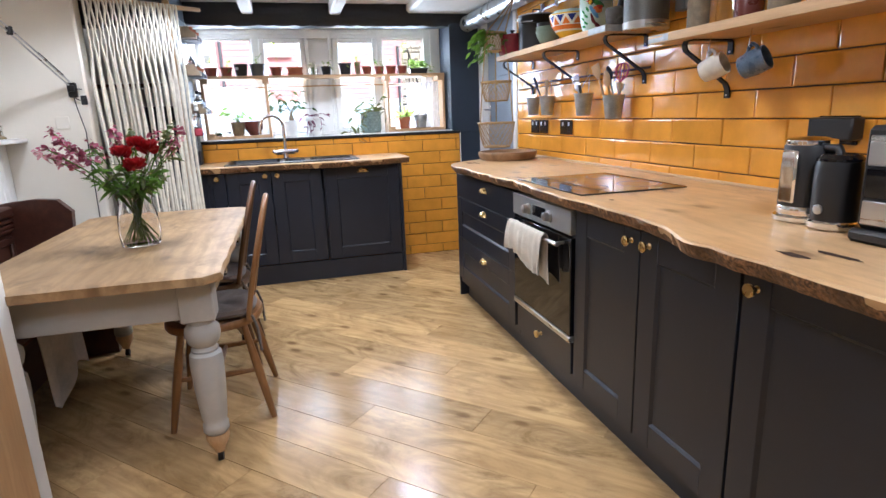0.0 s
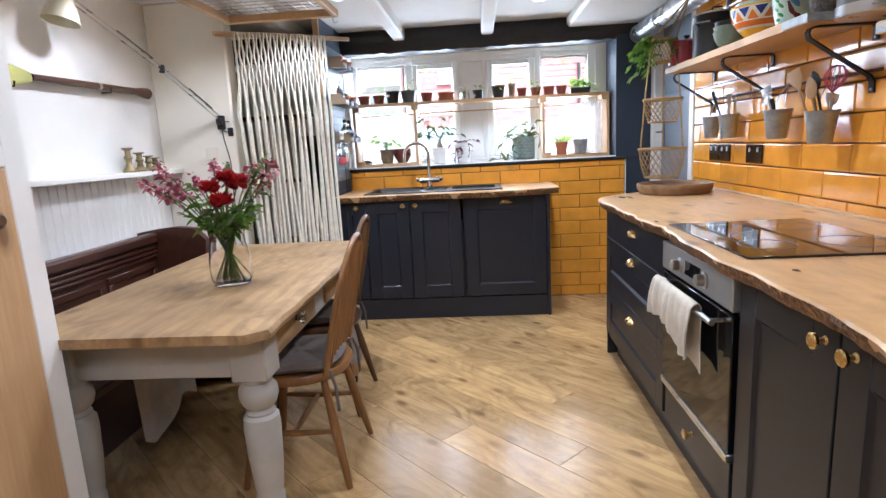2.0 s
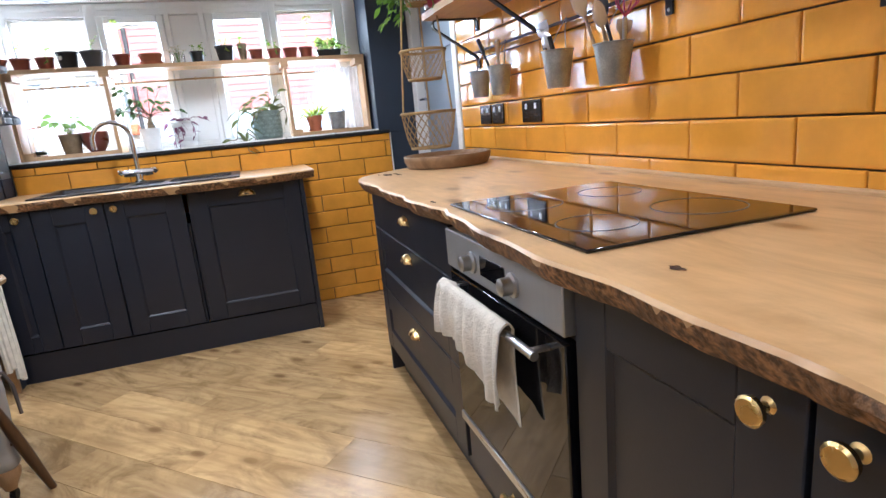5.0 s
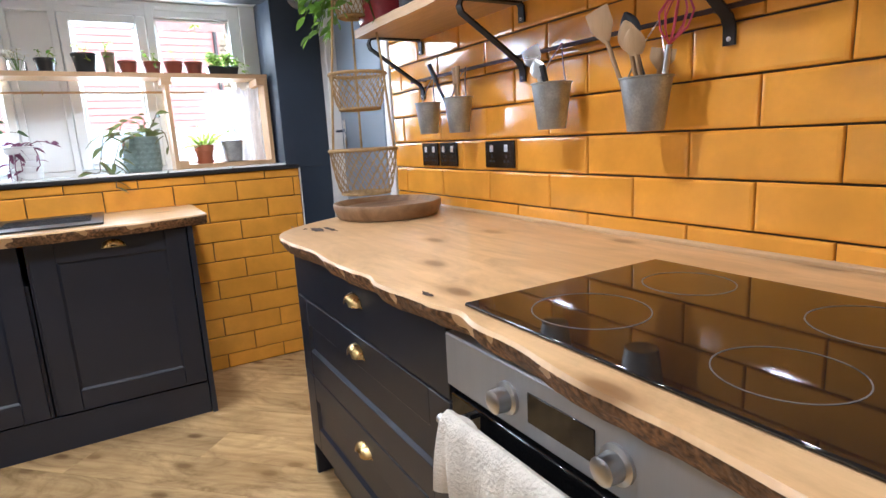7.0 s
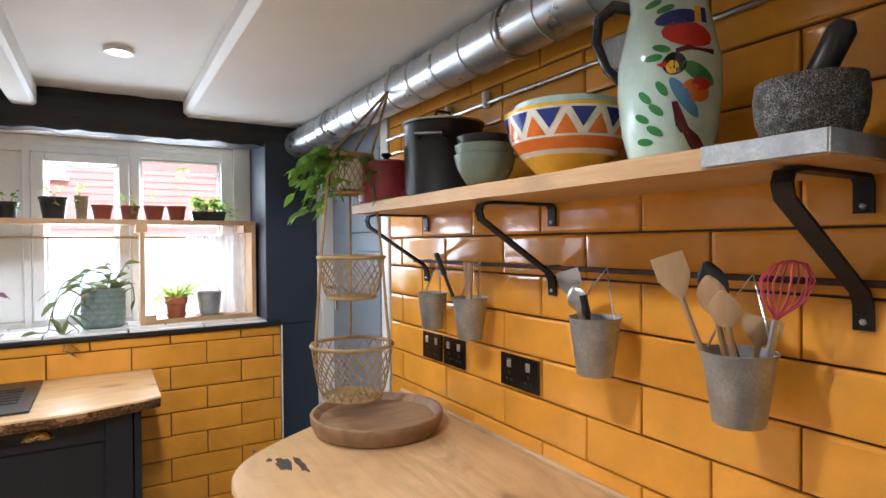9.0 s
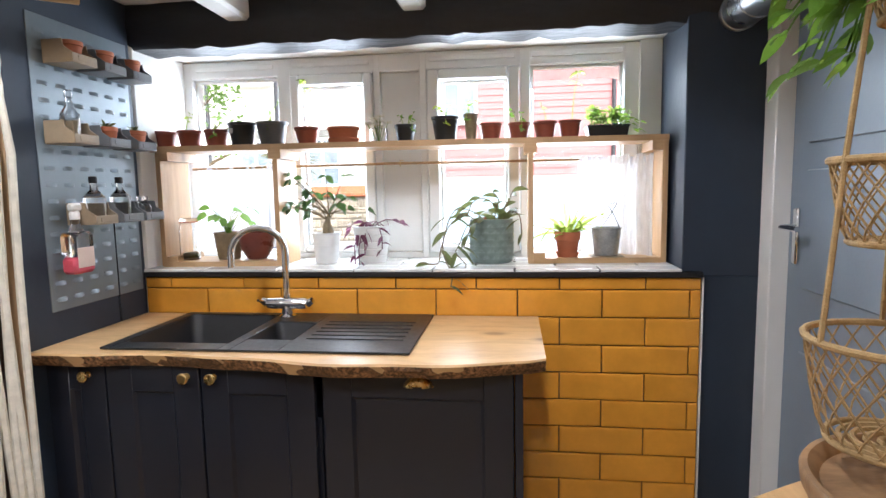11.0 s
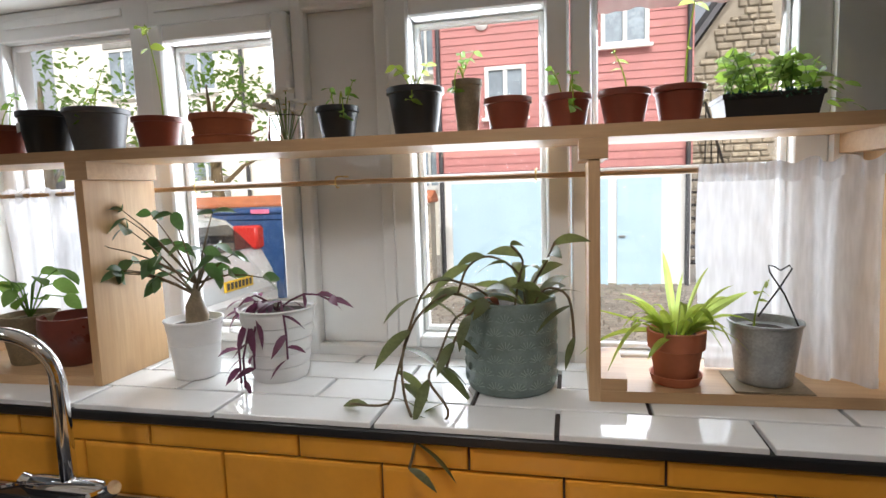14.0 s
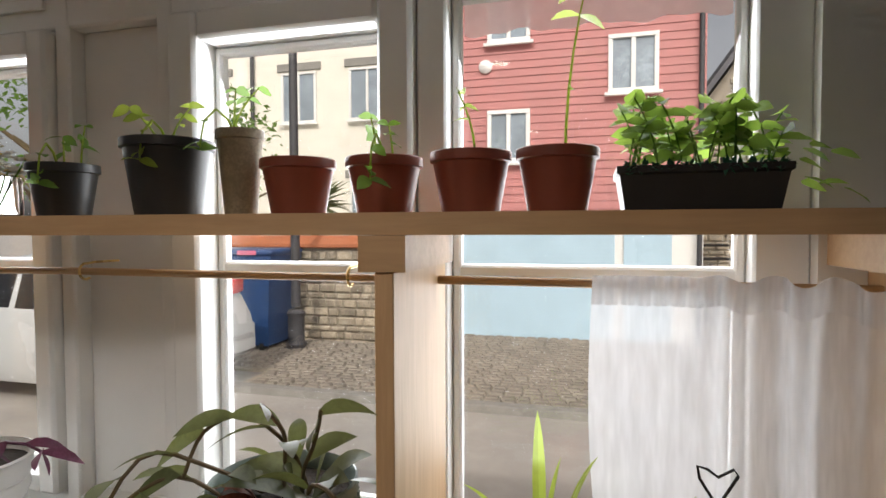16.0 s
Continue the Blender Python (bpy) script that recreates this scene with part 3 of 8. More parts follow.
    return part("cup_handle", g, M_BRASS, parent, "brass cup handle")


def round_knob(parent, x, y, z, facing):
    g = G().lathe([(0.010, 0.0), (0.006, 0.004), (0.006, 0.016), (0.016, 0.020), (0.0175, 0.027), (0.014, 0.030)], 18)
    g.move(pose(x, y, z, 0, 0, facing) @ pose(0, 0, 0, 90, 0, 0))
    return part("knob", g, M_BRASS, parent, "round brass knob")


def shaker(g, a, b, z0, z1, rail=0.085):
    """A shaker front in x from a to b, its face at y = -0.022, back at 0."""
    if z1 - z0 < 0.22:
        return g.box(a, b, -0.022, 0, z0, z1, 0.002)
    g.box(a, a + rail, -0.022, 0, z0, z1, 0.002).box(b - rail, b, -0.022, 0, z0, z1, 0.002)
    g.box(a + rail, b - rail, -0.0215, 0, z0, z0 + rail, 0.002).box(a + rail, b - rail, -0.0215, 0, z1 - rail, z1, 0.002)
    o, i = [(a + rail, z0 + rail), (b - rail, z0 + rail), (b - rail, z1 - rail), (a + rail, z1 - rail)], 0.009
    inner = [(a + rail + i, z0 + rail + i), (b - rail - i, z0 + rail + i), (b - rail - i, z1 - rail - i), (a + rail + i, z1 - rail - i)]
    g.loft([[(p, y_, q) for p, q in ring] for ring, y_ in ((o, -0.0205), (inner, -0.0125))], cap=False)
    return g.box(a + rail - 0.002, b - rail + 0.002, -0.013, -0.002, z0 + rail - 0.002, z1 - rail + 0.002, 0.0)


def unit(name, label, m, a, b, depth, z0, z1, fronts, group):
    """A base unit in its own x from a to b. fronts: (name, x0, x1, z0, z1, handle, hx, hz, facing)."""
    u = thing(name, label, "kitchen cabinet", (0, 0, 0), group)
    part("body", G().box(a + 0.001, b - 0.001, 0.001, depth, z0, z1, 0.001), M_CAB, u)
    for nm, x0, x1, q0, q1, kind, hx, hz in fronts:
        fr = part(nm, shaker(G(), x0 + 0.0015, x1 - 0.0015, q0, q1), M_CAB, u)
        if kind == "cup":
            cup_pull(fr, hx, -0.022, hz, 0)
        elif kind == "knob":
            round_knob(fr, hx, -0.022, hz, 0)
    u.matrix_basis = m
    return u


# right-hand run: own x runs towards the camera (world -y), own y into the wall (world +x)
RUN = pose(1.060, 0, 0, 0, 0, -90)
unit("drawer_unit", "charcoal shaker drawer unit with three brass cup handles", RUN, -3.530, -2.512, 0.585, 0.10, 0.865,
     [("drawer", -3.505, -2.525, 0.695, 0.842, "cup", -2.975, 0.790), ("drawer", -3.505, -2.525, 0.428, 0.690, "cup", -2.985, 0.652), ("drawer", -3.505, -2.525, 0.146, 0.423, "cup", -2.990, 0.372)], "base units of the hob run")
unit("oven_housing", "charcoal oven housing with a narrow drawer below", RUN, -2.51, -1.92, 0.585, 0.10, 0.285,
     [("drawer", -2.495, -1.930, 0.146, 0.284, "knob", -2.215, 0.222)], "base units of the hob run")
unit("double_door_unit", "charcoal shaker unit with two doors and brass knobs", RUN, -1.918, -1.075, 0.585, 0.10, 0.865,
     [("door", -1.912, -1.495, 0.128, 0.842, "knob", -1.540, 0.803), ("door", -1.491, -1.077, 0.128, 0.842, "knob", -1.446, 0.803)], "base units of the hob run")
unit("single_door_unit", "charcoal shaker unit with one door and a brass knob", RUN, -1.073, -0.50, 0.585, 0.10, 0.865,
     [("door", -1.071, -0.502, 0.128, 0.842, "knob", -1.027, 0.790)], "base units of the hob run")
unit("end_door_unit", "charcoal shaker end unit with one door", RUN, -0.498, 0.10, 0.585, 0.10, 0.865,
     [("door", -0.496, 0.098, 0.128, 0.842, "knob", -0.45, 0.79)], "base units of the hob run")
solid("plinth", G().box(1.098, 1.116, -0.10, 3.50, 0.0, 0.098, 0.001), M_CAB, "charcoal plinth under the hob run", "plinth")
solid("base_run_gable", G().box(1.050, 1.645, 3.532, 3.550, 0.0, 0.868, 0.002), M_CAB, "charcoal end panel of the hob run", "panel")

SINKRUN = pose(0, 4.312, 0)
unit("narrow_unit", "narrow charcoal unit with a brass knob", SINKRUN, -0.68, -0.466, 0.47, 0.15, 0.865,
     [("door", -0.678, -0.466, 0.157, 0.86, "knob", -0.523, 0.824)], "base units of the sink run")
unit("sink_unit", "charcoal shaker sink unit with two doors", SINKRUN, -0.464, 0.222, 0.47, 0.15, 0.70,
     [("door", -0.464, -0.152, 0.157, 0.86, "knob", -0.192, 0.827), ("door", -0.148, 0.212, 0.157, 0.86, "knob", -0.105, 0.827)], "base units of the sink run")
unit("integrated_dishwasher", "integrated dishwasher behind a charcoal shaker door", SINKRUN, 0.226, 0.80, 0.47, 0.15, 0.865,
     [("door", 0.238, 0.80, 0.157, 0.86, "cup", 0.525, 0.828)], "base units of the sink run")
solid("plinth", G().box(-0.68, 0.80, 4.300, 4.318, 0.0, 0.148, 0.001), M_CAB, "charcoal plinth under the sink run", "plinth")
solid("base_run_gable", G().box(0.803, 0.825, 4.285, 4.778, 0.0, 0.868, 0.002), M_CAB, "charcoal end panel of the sink run", "panel")


def worktop(name, label, front, back, s0, s1, n, material, axis, holes=()):
    """A live-edge slab. front(s) gives the wavy edge; the bark face hangs in under it."""
    random.seed(11)
    rings, bark = [], []
    for i in range(n + 1):
        s = s0 + (s1 - s0) * i / n
        f = front(s)
        sgn = 1 if back > f else -1
        nz = noise.noise(Vector((s * 9, 3.1, 0))) * 0.006 + noise.noise(Vector((s * 31, 1.7, 0))) * 0.004
        low = 0.866
        prof = [(back, low), (back, 0.910), (f + sgn * 0.004, 0.910), (f + nz * 0.6, 0.904), (f - nz + sgn * 0.004, 0.893), (f + sgn * (0.010 + abs(nz)), 0.880 + nz), (f + sgn * (0.022 + nz), low)]
        pt = (lambda q: (q[0], s, q[1])) if axis == "y" else (lambda q: (s, q[0], q[1]))
        rings.append([pt(q) for q in prof])
    slab = thing(name, label, "worktop", (0, 0, 0))
    HOME[slab] = Vector((0, 0, 0))
    g = G().loft([[r[k] for k in (0, 1, 2, 3, 6)] for r in rings])
    part("slab", g, material, slab)
    edge = G()
    m = [[r[k] for k in (3, 4, 5, 6)] for r in rings]
    vs = [p for r in m for p in r]
    fs = [(i * 4 + k, i * 4 + k + 1, (i + 1) * 4 + k + 1, (i + 1) * 4 + k) for i in range(len(m) - 1) for k in range(3)]
    edge.add(vs, fs)
    part("waney_edge", edge, M_BARK, slab, "rough barky live edge")
    return slab


def hob_edge(y):
    e = 0.961 + 0.007 * math.sin(y * 3.1) + 0.007 * math.sin(y * 8.3 + 1) + 0.004 * math.sin(y * 23)
    if y < 1.30:
        k = min(1.0, (1.30 - y) / 0.24)
        e -= 0.080 * k * k * (3 - 2 * k)
    if y > 3.30:
        e += 0.60 * ((y - 3.30) / 0.50) ** 2.1
    e += 0.022 * math.exp(-((y - 2.40) / 0.045) ** 2) + 0.016 * math.exp(-((y - 2.72) / 0.05) ** 2) + 0.020 * math.exp(-((y - 1.03) / 0.05) ** 2)
    return min(e, 1.60)


def sink_edge(x):
    return 4.225 + 0.03 * max(0.0, (x - 0.55) / 0.33) + 0.02 * max(0.0, (x - 0.84) / 0.05) + 0.022 * math.sin(x * 4.2 + 2.2) - 0.035 * math.exp(-((x - 0.25) / 0.35) ** 2) + 0.006 * math.sin(x * 17)


worktop("live_edge_worktop", "live-edge pale wood worktop with bark and knots on the hob run", hob_edge, 1.640, -0.10, 3.80, 240, M_WORKTOP, "y")
swt = worktop("sink_worktop", "live-edge pale wood worktop round the sink", sink_edge, 4.295, -0.66, 0.888, 90, M_WORKTOPX, "x")
for a, b, y0 in ((-0.66, -0.452, 4.295), (0.49, 0.888, 4.295), (-0.452, 0.49, 4.752)):
    part("slab_rear", G().box(a, b, y0, 4.783, 0.866, 0.910, 0), M_WORKTOPX, swt)
solid("upstand", G().box(1.6405, 1.659, -0.10, 3.86, 0.905, 0.922, 0.005), M_PINE, "pale wooden bead along the back of the worktop", "trim")

# oven
ov = thing("built_in_oven", "built-in electric oven in steel and black glass", "oven", (1.08, 2.21, 0.29))
part("body", G().box(1.055, 1.60, 1.925, 2.50, 0.290, 0.842, 0.002), M_BLACK, ov)
part("control_panel", G().box(1.022, 1.0545, 1.921, 2.504, 0.742, 0.842, 0.003), M_SATIN, ov, "brushed steel control panel")
part("display", G().box(1.020, 1.023, 2.145, 2.275, 0.768, 0.815, 0.001), M_BLACKGLASS, ov)
for ky in (2.322, 2.108):
    g = G().lathe([(0.026, 0.0), (0.026, 0.006), (0.019, 0.009), (0.018, 0.030), (0.013, 0.033)], 20).move(pose(1.023, ky, 0.788, 0, -90, 0))
    part("dial", g, M_STEEL, ov)
dr = part("oven_door", G().box(1.026, 1.0545, 1.925, 2.500, 0.318, 0.728, 0.003), M_BLACKGLASS, ov, "black glass oven door")
part("lower_rim", G().box(1.022, 1.050, 1.923, 2.502, 0.292, 0.3165, 0.002), M_STEEL, ov)
g = G().tube([(0.985, 1.96, 0.702), (0.985, 2.47, 0.702)], 0.009, 10)
for ky in (1.985, 2.445):
    g.tube([(1.028, ky, 0.702), (0.985, ky, 0.702)], 0.007, 8)
part("door_bar", g, M_STEEL, dr, "steel bar handle")

# towel over the oven handle
random.seed(5)


def towel_fn(u, v):
    y = 2.065 + 0.375 * u + 0.012 * math.sin(v * 5)
    s = v * 0.35
    wob = 0.009 * math.sin(u * 15 + v * 2) + 0.006 * math.sin(u * 29 + 1)
    if s < 0.16:
        return (0.999 + wob * 0.3, y, 0.555 + s + 0.01 * math.sin(u * 9) - 0.05 * (1 - u) * (1 - s / 0.16))
    if s < 0.19:
        a = (s - 0.16) / 0.03 * math.pi
        return (0.986 + 0.0125 * math.cos(a), y, 0.715 + 0.0125 * math.sin(a))
    f = (s - 0.19) / 0.16
    return (0.972 - abs(wob) * (0.4 + f) - 0.008 * math.sin(min(1, f) * 3), y + 0.02 * f, 0.715 - (s - 0.19) * (1.0 - 0.30 * u) - 0.016 * math.sin(u * 7 + 0.5) * f)


M_TOWEL = plain("waffle_cotton", (0.62, 0.57, 0.48), 0.95, var=0.12, scale=20, bmp=0.9, bscale=160, dist=0.004)
solid("tea_towel", G().sheet(towel_fn, 44, 40, 0.004), M_TOWEL, "cream waffle tea towel over the oven handle", "tea towel")

# hob
hb = thing("induction_hob", "black glass induction hob set in the wooden worktop", "hob", (1.24, 2.12, 0.91))
part("glass_plate", G().box(1.012, 1.468, 1.828, 2.418, 0.9105, 0.9165, 0.002), M_BLACKGLASS, hb)
M_PRINT = plain("grey_print", (0.16, 0.16, 0.16), 0.3, bmp=0)
for hx, hy, r in ((1.135, 2.265, 0.085), (1.135, 1.985, 0.072), (1.36, 2.265, 0.072), (1.36, 1.985, 0.085)):
    part("zone_ring", G().lathe([(r, 0.0), (r + 0.0015, 0.0), (r + 0.0015, 0.0004), (r, 0.0004)], 40, (hx, hy, 0.9166), cap=False), M_PRINT, hb, "printed cooking zone ring")

# sink
sk = thing("composite_sink", "black composite one-and-a-half bowl sink with drainer", "sink", (0.02, 4.52, 0.72))


def bowl(g, x0, x1, y0, y1, zt, zb, r=0.04):
    rings = []
    for k, (inset, z) in enumerate(((0, zt), (0.004, zt - 0.006), (0.008, zb + 0.03), (0.02, zb + 0.008), (0.05, zb))):
        ring = []
        for cx, cy, a0 in ((x1, y1, 0), (x0, y1, 90), (x0, y0, 180), (x1, y0, 270)):
            rr = max(0.01, r - inset * 0.4)
            ox = cx + (-1 if cx == x1 else 1) * (inset + rr)
            oy = cy + (-1 if cy == y1 else 1) * (inset + rr)
            for q in range(5):
                a = radians(a0 + 22.5 * q)
                ring.append((ox + rr * math.cos(a), oy + rr * math.sin(a), z))
        rings.append(ring)
    g.loft(rings, cap=False)
    n = len(rings[0])
    g.add(rings[-1], [tuple(range(n))])
    return rings[0]


B1, B2 = (-0.435, -0.075, 4.335, 4.735), (-0.045, 0.115, 4.385, 4.625)
g = G()
ZT = 0.9185
g.box(-0.462, B1[0] + 0.004, 4.272, 4.766, 0.912, ZT, 0.002)
g.box(B1[0] + 0.004, B1[1] - 0.004, 4.272, B1[2] + 0.004, 0.912, ZT, 0.002).box(B1[0] + 0.004, B1[1] - 0.004, B1[3] - 0.004, 4.766, 0.912, ZT, 0.002)
g.box(B1[1] - 0.004, B2[0] + 0.004, 4.272, 4.766, 0.912, ZT, 0.002)
g.box(B2[0] + 0.004, B2[1] - 0.004, 4.272, B2[2] + 0.004, 0.912, ZT, 0.002).box(B2[0] + 0.004, B2[1] - 0.004, B2[3] - 0.004, 4.766, 0.912, ZT, 0.002)
g.box(B2[1] - 0.004, 0.505, 4.272, 4.766, 0.912, ZT, 0.002)
part("rim", g, M_SINK, sk)
g = G()
bowl(g, *B1, ZT - 0.001, 0.74)
part("main_bowl", g, M_SINK, sk)
g = G()
bowl(g, *B2, ZT - 0.001, 0.80, 0.03)
part("half_bowl", g, M_SINK, sk)
for k in range(6):
    part("drainer_rib", G().box(0.15, 0.46, 4.40 + k * 0.045, 4.406 + k * 0.045, 0.918, 0.9215, 0.0014), M_SINK, sk)
part("waste", G().lathe([(0.001, 0), (0.042, 0), (0.044, 0.003), (0.03, 0.004), (0.001, 0.002)], 20, (-0.25, 4.53, 0.741)), M_CHROME, sk)

# tap
tp = thing("mixer_tap", "chrome swan-neck mixer tap with cross-bar levers", "tap", (-0.03, 4.69, 0.919))
g = G().lathe([(0.030, 0), (0.030, 0.008), (0.022, 0.014), (0.020, 0.05)], 20, (-0.03, 4.69, 0.919))
part("base", g, M_CHROME, tp)
g = G().tube([(-0.105, 4.69, 0.972), (-0.085, 4.69, 0.972), (0.025, 4.69, 0.972), (0.045, 4.69, 0.972)], [0.019, 0.0215, 0.0215, 0.019], 16)
part("cross_bar", g, M_CHROME, tp)
for sx in (-0.108, 0.048):
    part("lever", G().tube([(sx, 4.69, 0.972), (sx + (0.02 if sx > 0 else -0.02), 4.685, 0.985)], [0.016, 0.012], 12).tube([(sx, 4.69, 0.975), (sx + (0.012 if sx > 0 else -0.012), 4.64, 0.992)], 0.005, 8), M_CHROME, tp)
wv = Vector((-0.94, -0.34, 0)).normalized()
pts = [Vector((-0.03, 4.69, 0.98)), Vector((-0.03, 4.69, 1.16))]
for i in range(1, 17):
    a = math.pi * i / 16
    pts.append(Vector((-0.03, 4.69, 1.16)) + wv * (0.094 * (1 - math.cos(a))) + Vector((0, 0, 0.094 * math.sin(a))))
pts.append(pts[-1] + Vector((0, 0, -0.045)))
part("spout", G().tube(pts, [0.0135] * 2 + [0.012] * (len(pts) - 3) + [0.0125], 14), M_CHROME, tp)

# ---- dining corner ----
TX0, TX1, TY0, TY1 = -1.06, -0.255, 1.835, 3.355
tb = thing("farmhouse_table", "farmhouse table with worn pine top and grey turned legs on castors", "table", (-0.64, 2.59, 0))
random.seed(3)
g = G()
rings = []
for i in range(33):
    y = TY0 + (TY1 - TY0) * i / 32
    cr = 0.05
    ins = 0.0
    if y < TY0 + cr:
        ins = cr - math.sqrt(max(0, cr * cr - (TY0 + cr - y) ** 2))
    if y > TY1 - cr:
        ins = cr - math.sqrt(max(0, cr * cr - (y - TY1 + cr) ** 2))
    w = 0.003 * math.sin(i * 1.3)
    a, b = TX0 + ins, TX1 - ins + w
    rings.append([(a, y, 0.722), (a - 0.004, y, 0.735), (a + 0.003, y, 0.7495), (a + 0.2, y, 0.751), (b - 0.2, y, 0.751), (b - 0.003, y, 0.749), (b + 0.004, y, 0.735), (b, y, 0.722)])
g.loft(rings)
part("tabletop", g, M_TABLETOP, tb, "worn pine top")
part("apron", G().box(TX0 + 0.10, TX1 - 0.10, TY0 + 0.125, TY0 + 0.150, 0.575, 0.7215, 0.003), M_GREYPAINT, tb)
part("apron", G().box(TX0 + 0.10, TX1 - 0.10, TY1 - 0.150, TY1 - 0.125, 0.575, 0.7215, 0.003), M_GREYPAINT, tb)
part("apron", G().box(TX0 + 0.085, TX0 + 0.11, TY0 + 0.16, TY1 - 0.16, 0.575, 0.7215, 0.003), M_GREYPAINT, tb)
part("apron", G().box(TX1 - 0.105, TX1 - 0.082, TY0 + 0.16, TY1 - 0.16, 0.575, 0.7215, 0.003), M_GREYPAINT, tb)
for a in (TY0 + 0.24, TY0 + 0.86):
    dw = part("drawer", G().box(TX1 - 0.082, TX1 - 0.068, a, a + 0.46, 0.592, 0.708, 0.004), M_TABLETOP, tb, "pine drawer front")
    part("drawer_knob", G().lathe([(0.012, 0.0), (0.010, 0.012), (0.023, 0.024), (0.020, 0.034), (0.008, 0.038)], 14).move(pose(TX1 - 0.068, a + 0.23, 0.65, 0, 90, 0)), glass("cut_glass", (0.9, 0.9, 0.9), 0.05, False), dw, "clear glass knob")
LEG = [(0.038, 0.125), (0.045, 0.135), (0.045, 0.16), (0.040, 0.170), (0.044, 0.19), (0.053, 0.30), (0.057, 0.40), (0.054, 0.435), (0.044, 0.445), (0.046, 0.452), (0.040, 0.465), (0.052, 0.480), (0.060, 0.505), (0.058, 0.530), (0.044, 0.548), (0.046, 0.556), (0.046, 0.565)]
for lx in (TX0 + 0.10, TX1 - 0.10):
    for ly in (TY0 + 0.16, TY1 - 0.16):
        lg = part("leg", G().lathe(LEG, 24, (lx, ly, 0)).box(lx - 0.055, lx + 0.055, ly - 0.055, ly + 0.055, 0.565, 0.7215, 0.004), M_GREYPAINT, tb)
        part("foot", G().lathe([(0.018, 0.045), (0.022, 0.06), (0.036, 0.085), (0.042, 0.108), (0.040, 0.124)], 18, (lx, ly, 0)), M_PINEZ, lg, "bare pine foot")
        g = G().tube([(lx - 0.009, ly + 0.01, 0.018), (lx + 0.009, ly + 0.01, 0.018)], 0.018, 16).tube([(lx, ly, 0.045), (lx, ly, 0.03), (lx, ly + 0.01, 0.018)], 0.006, 8)
        part("castor", g, M_IRON, lg, "small castor wheel")


def stick_chair(material, cushion, at, turn, label):
    """A stick-back kitchen chair; its front looks to its own -y."""
    c = thing("stick_back_chair", label, "chair", (0, 0, 0), "stick-back chairs at the table")

    n = 36
    prof = [(0.97, 0.405), (1.0, 0.415), (1.0, 0.428), (0.97, 0.437), (0.6, 0.430), (0.2, 0.428)]
    rings = []
    for s, z in prof:
        ring = []
        for i in range(n):
            a = 2 * math.pi * i / n
            k = 1 - 0.10 * math.sin(a)
            ex = abs(math.cos(a)) ** 0.8 * math.copysign(1, math.cos(a))
            ey = abs(math.sin(a)) ** 0.8 * math.copysign(1, math.sin(a))
            ring.append((0.208 * ex * k * s, 0.195 * ey * s, z))
        rings.append(ring)
    part("seat", G().loft(rings), material, c)
    for sx in (-1, 1):
        for sy in (-1, 1):
            top = Vector((sx * 0.13, sy * 0.12, 0.41))
            foot = Vector((sx * 0.20, sy * (0.205 if sy > 0 else 0.19), 0.0))
            pts = [top.lerp(foot, k / 6) for k in range(7)]
            part("leg", G().tube(pts, [0.013, 0.015, 0.0175, 0.019, 0.0175, 0.015, 0.012], 10), material, c)
    for sx in (-1, 1):
        part("stretcher", G().tube([(sx * 0.163, -0.155, 0.21), (sx * 0.165, 0, 0.205), (sx * 0.163, 0.155, 0.21)], [0.009, 0.013, 0.009], 8), material, c)
    part("stretcher", G().tube([(-0.165, 0, 0.205), (0, 0, 0.205), (0.165, 0, 0.205)], [0.009, 0.013, 0.009], 8), material, c)
    # bent hoop back
    hoop = []
    for i in range(25):
        a = math.pi * i / 24
        hx = 0.175 * math.cos(a) * (1 + 0.10 * math.sin(a))
        hz = 0.435 + 0.48 * math.sin(a) ** 0.62
        hoop.append((hx, 0.145 + 0.105 * ((hz - 0.43) / 0.45) ** 1.1, hz))
    part("hoop", G().tube(hoop, 0.0115, 10), material, c)
    for k in range(6):
        f = (k - 2.5) / 2.5
        x0, x1 = 0.105 * f, 0.135 * f
        top = 0.435 + 0.48 * (1 - (abs(x1) / 0.19) ** 2) ** 0.40
        pts = []
        for q in range(7):
            z = 0.43 + (top - 0.43) * q / 6
            pts.append((x0 + (x1 - x0) * q / 6, 0.145 + 0.105 * ((z - 0.43) / 0.45) ** 1.1, z))
        part("spindle", G().tube(pts, [0.006, 0.007, 0.0085, 0.0085, 0.0075, 0.0065, 0.0055], 8), material, c)
    if cushion:
        rings = []
        for s, z in ((0.80, 0.438), (0.93, 0.446), (0.96, 0.458), (0.90, 0.472), (0.5, 0.480), (0.12, 0.472)):
            ring = []
            for i in range(n):
                a = 2 * math.pi * i / n
                w = 1 + 0.025 * math.sin(a * 7 + s * 4)
                ex = abs(math.cos(a)) ** 0.7 * math.copysign(1, math.cos(a))
                ey = abs(math.sin(a)) ** 0.7 * math.copysign(1, math.sin(a))
                ring.append((0.19 * ex * s * w, 0.18 * ey * s * w, z + 0.004 * math.sin(a * 5)))
            rings.append(ring)
        cu = part("seat_cushion", G().loft(rings), M_CUSHION, c, "grey-brown tied seat cushion")
        for sx in (-1, 1):
            part("tie", G().tube([(sx * 0.15, 0.14, 0.455), (sx * 0.18, 0.165, 0.45), (sx * 0.185, 0.18, 0.40), (sx * 0.18, 0.185, 0.30)], 0.006, 6), M_CUSHION, cu)
    c.matrix_basis = pose(*at, 0, 0, turn)
    return c


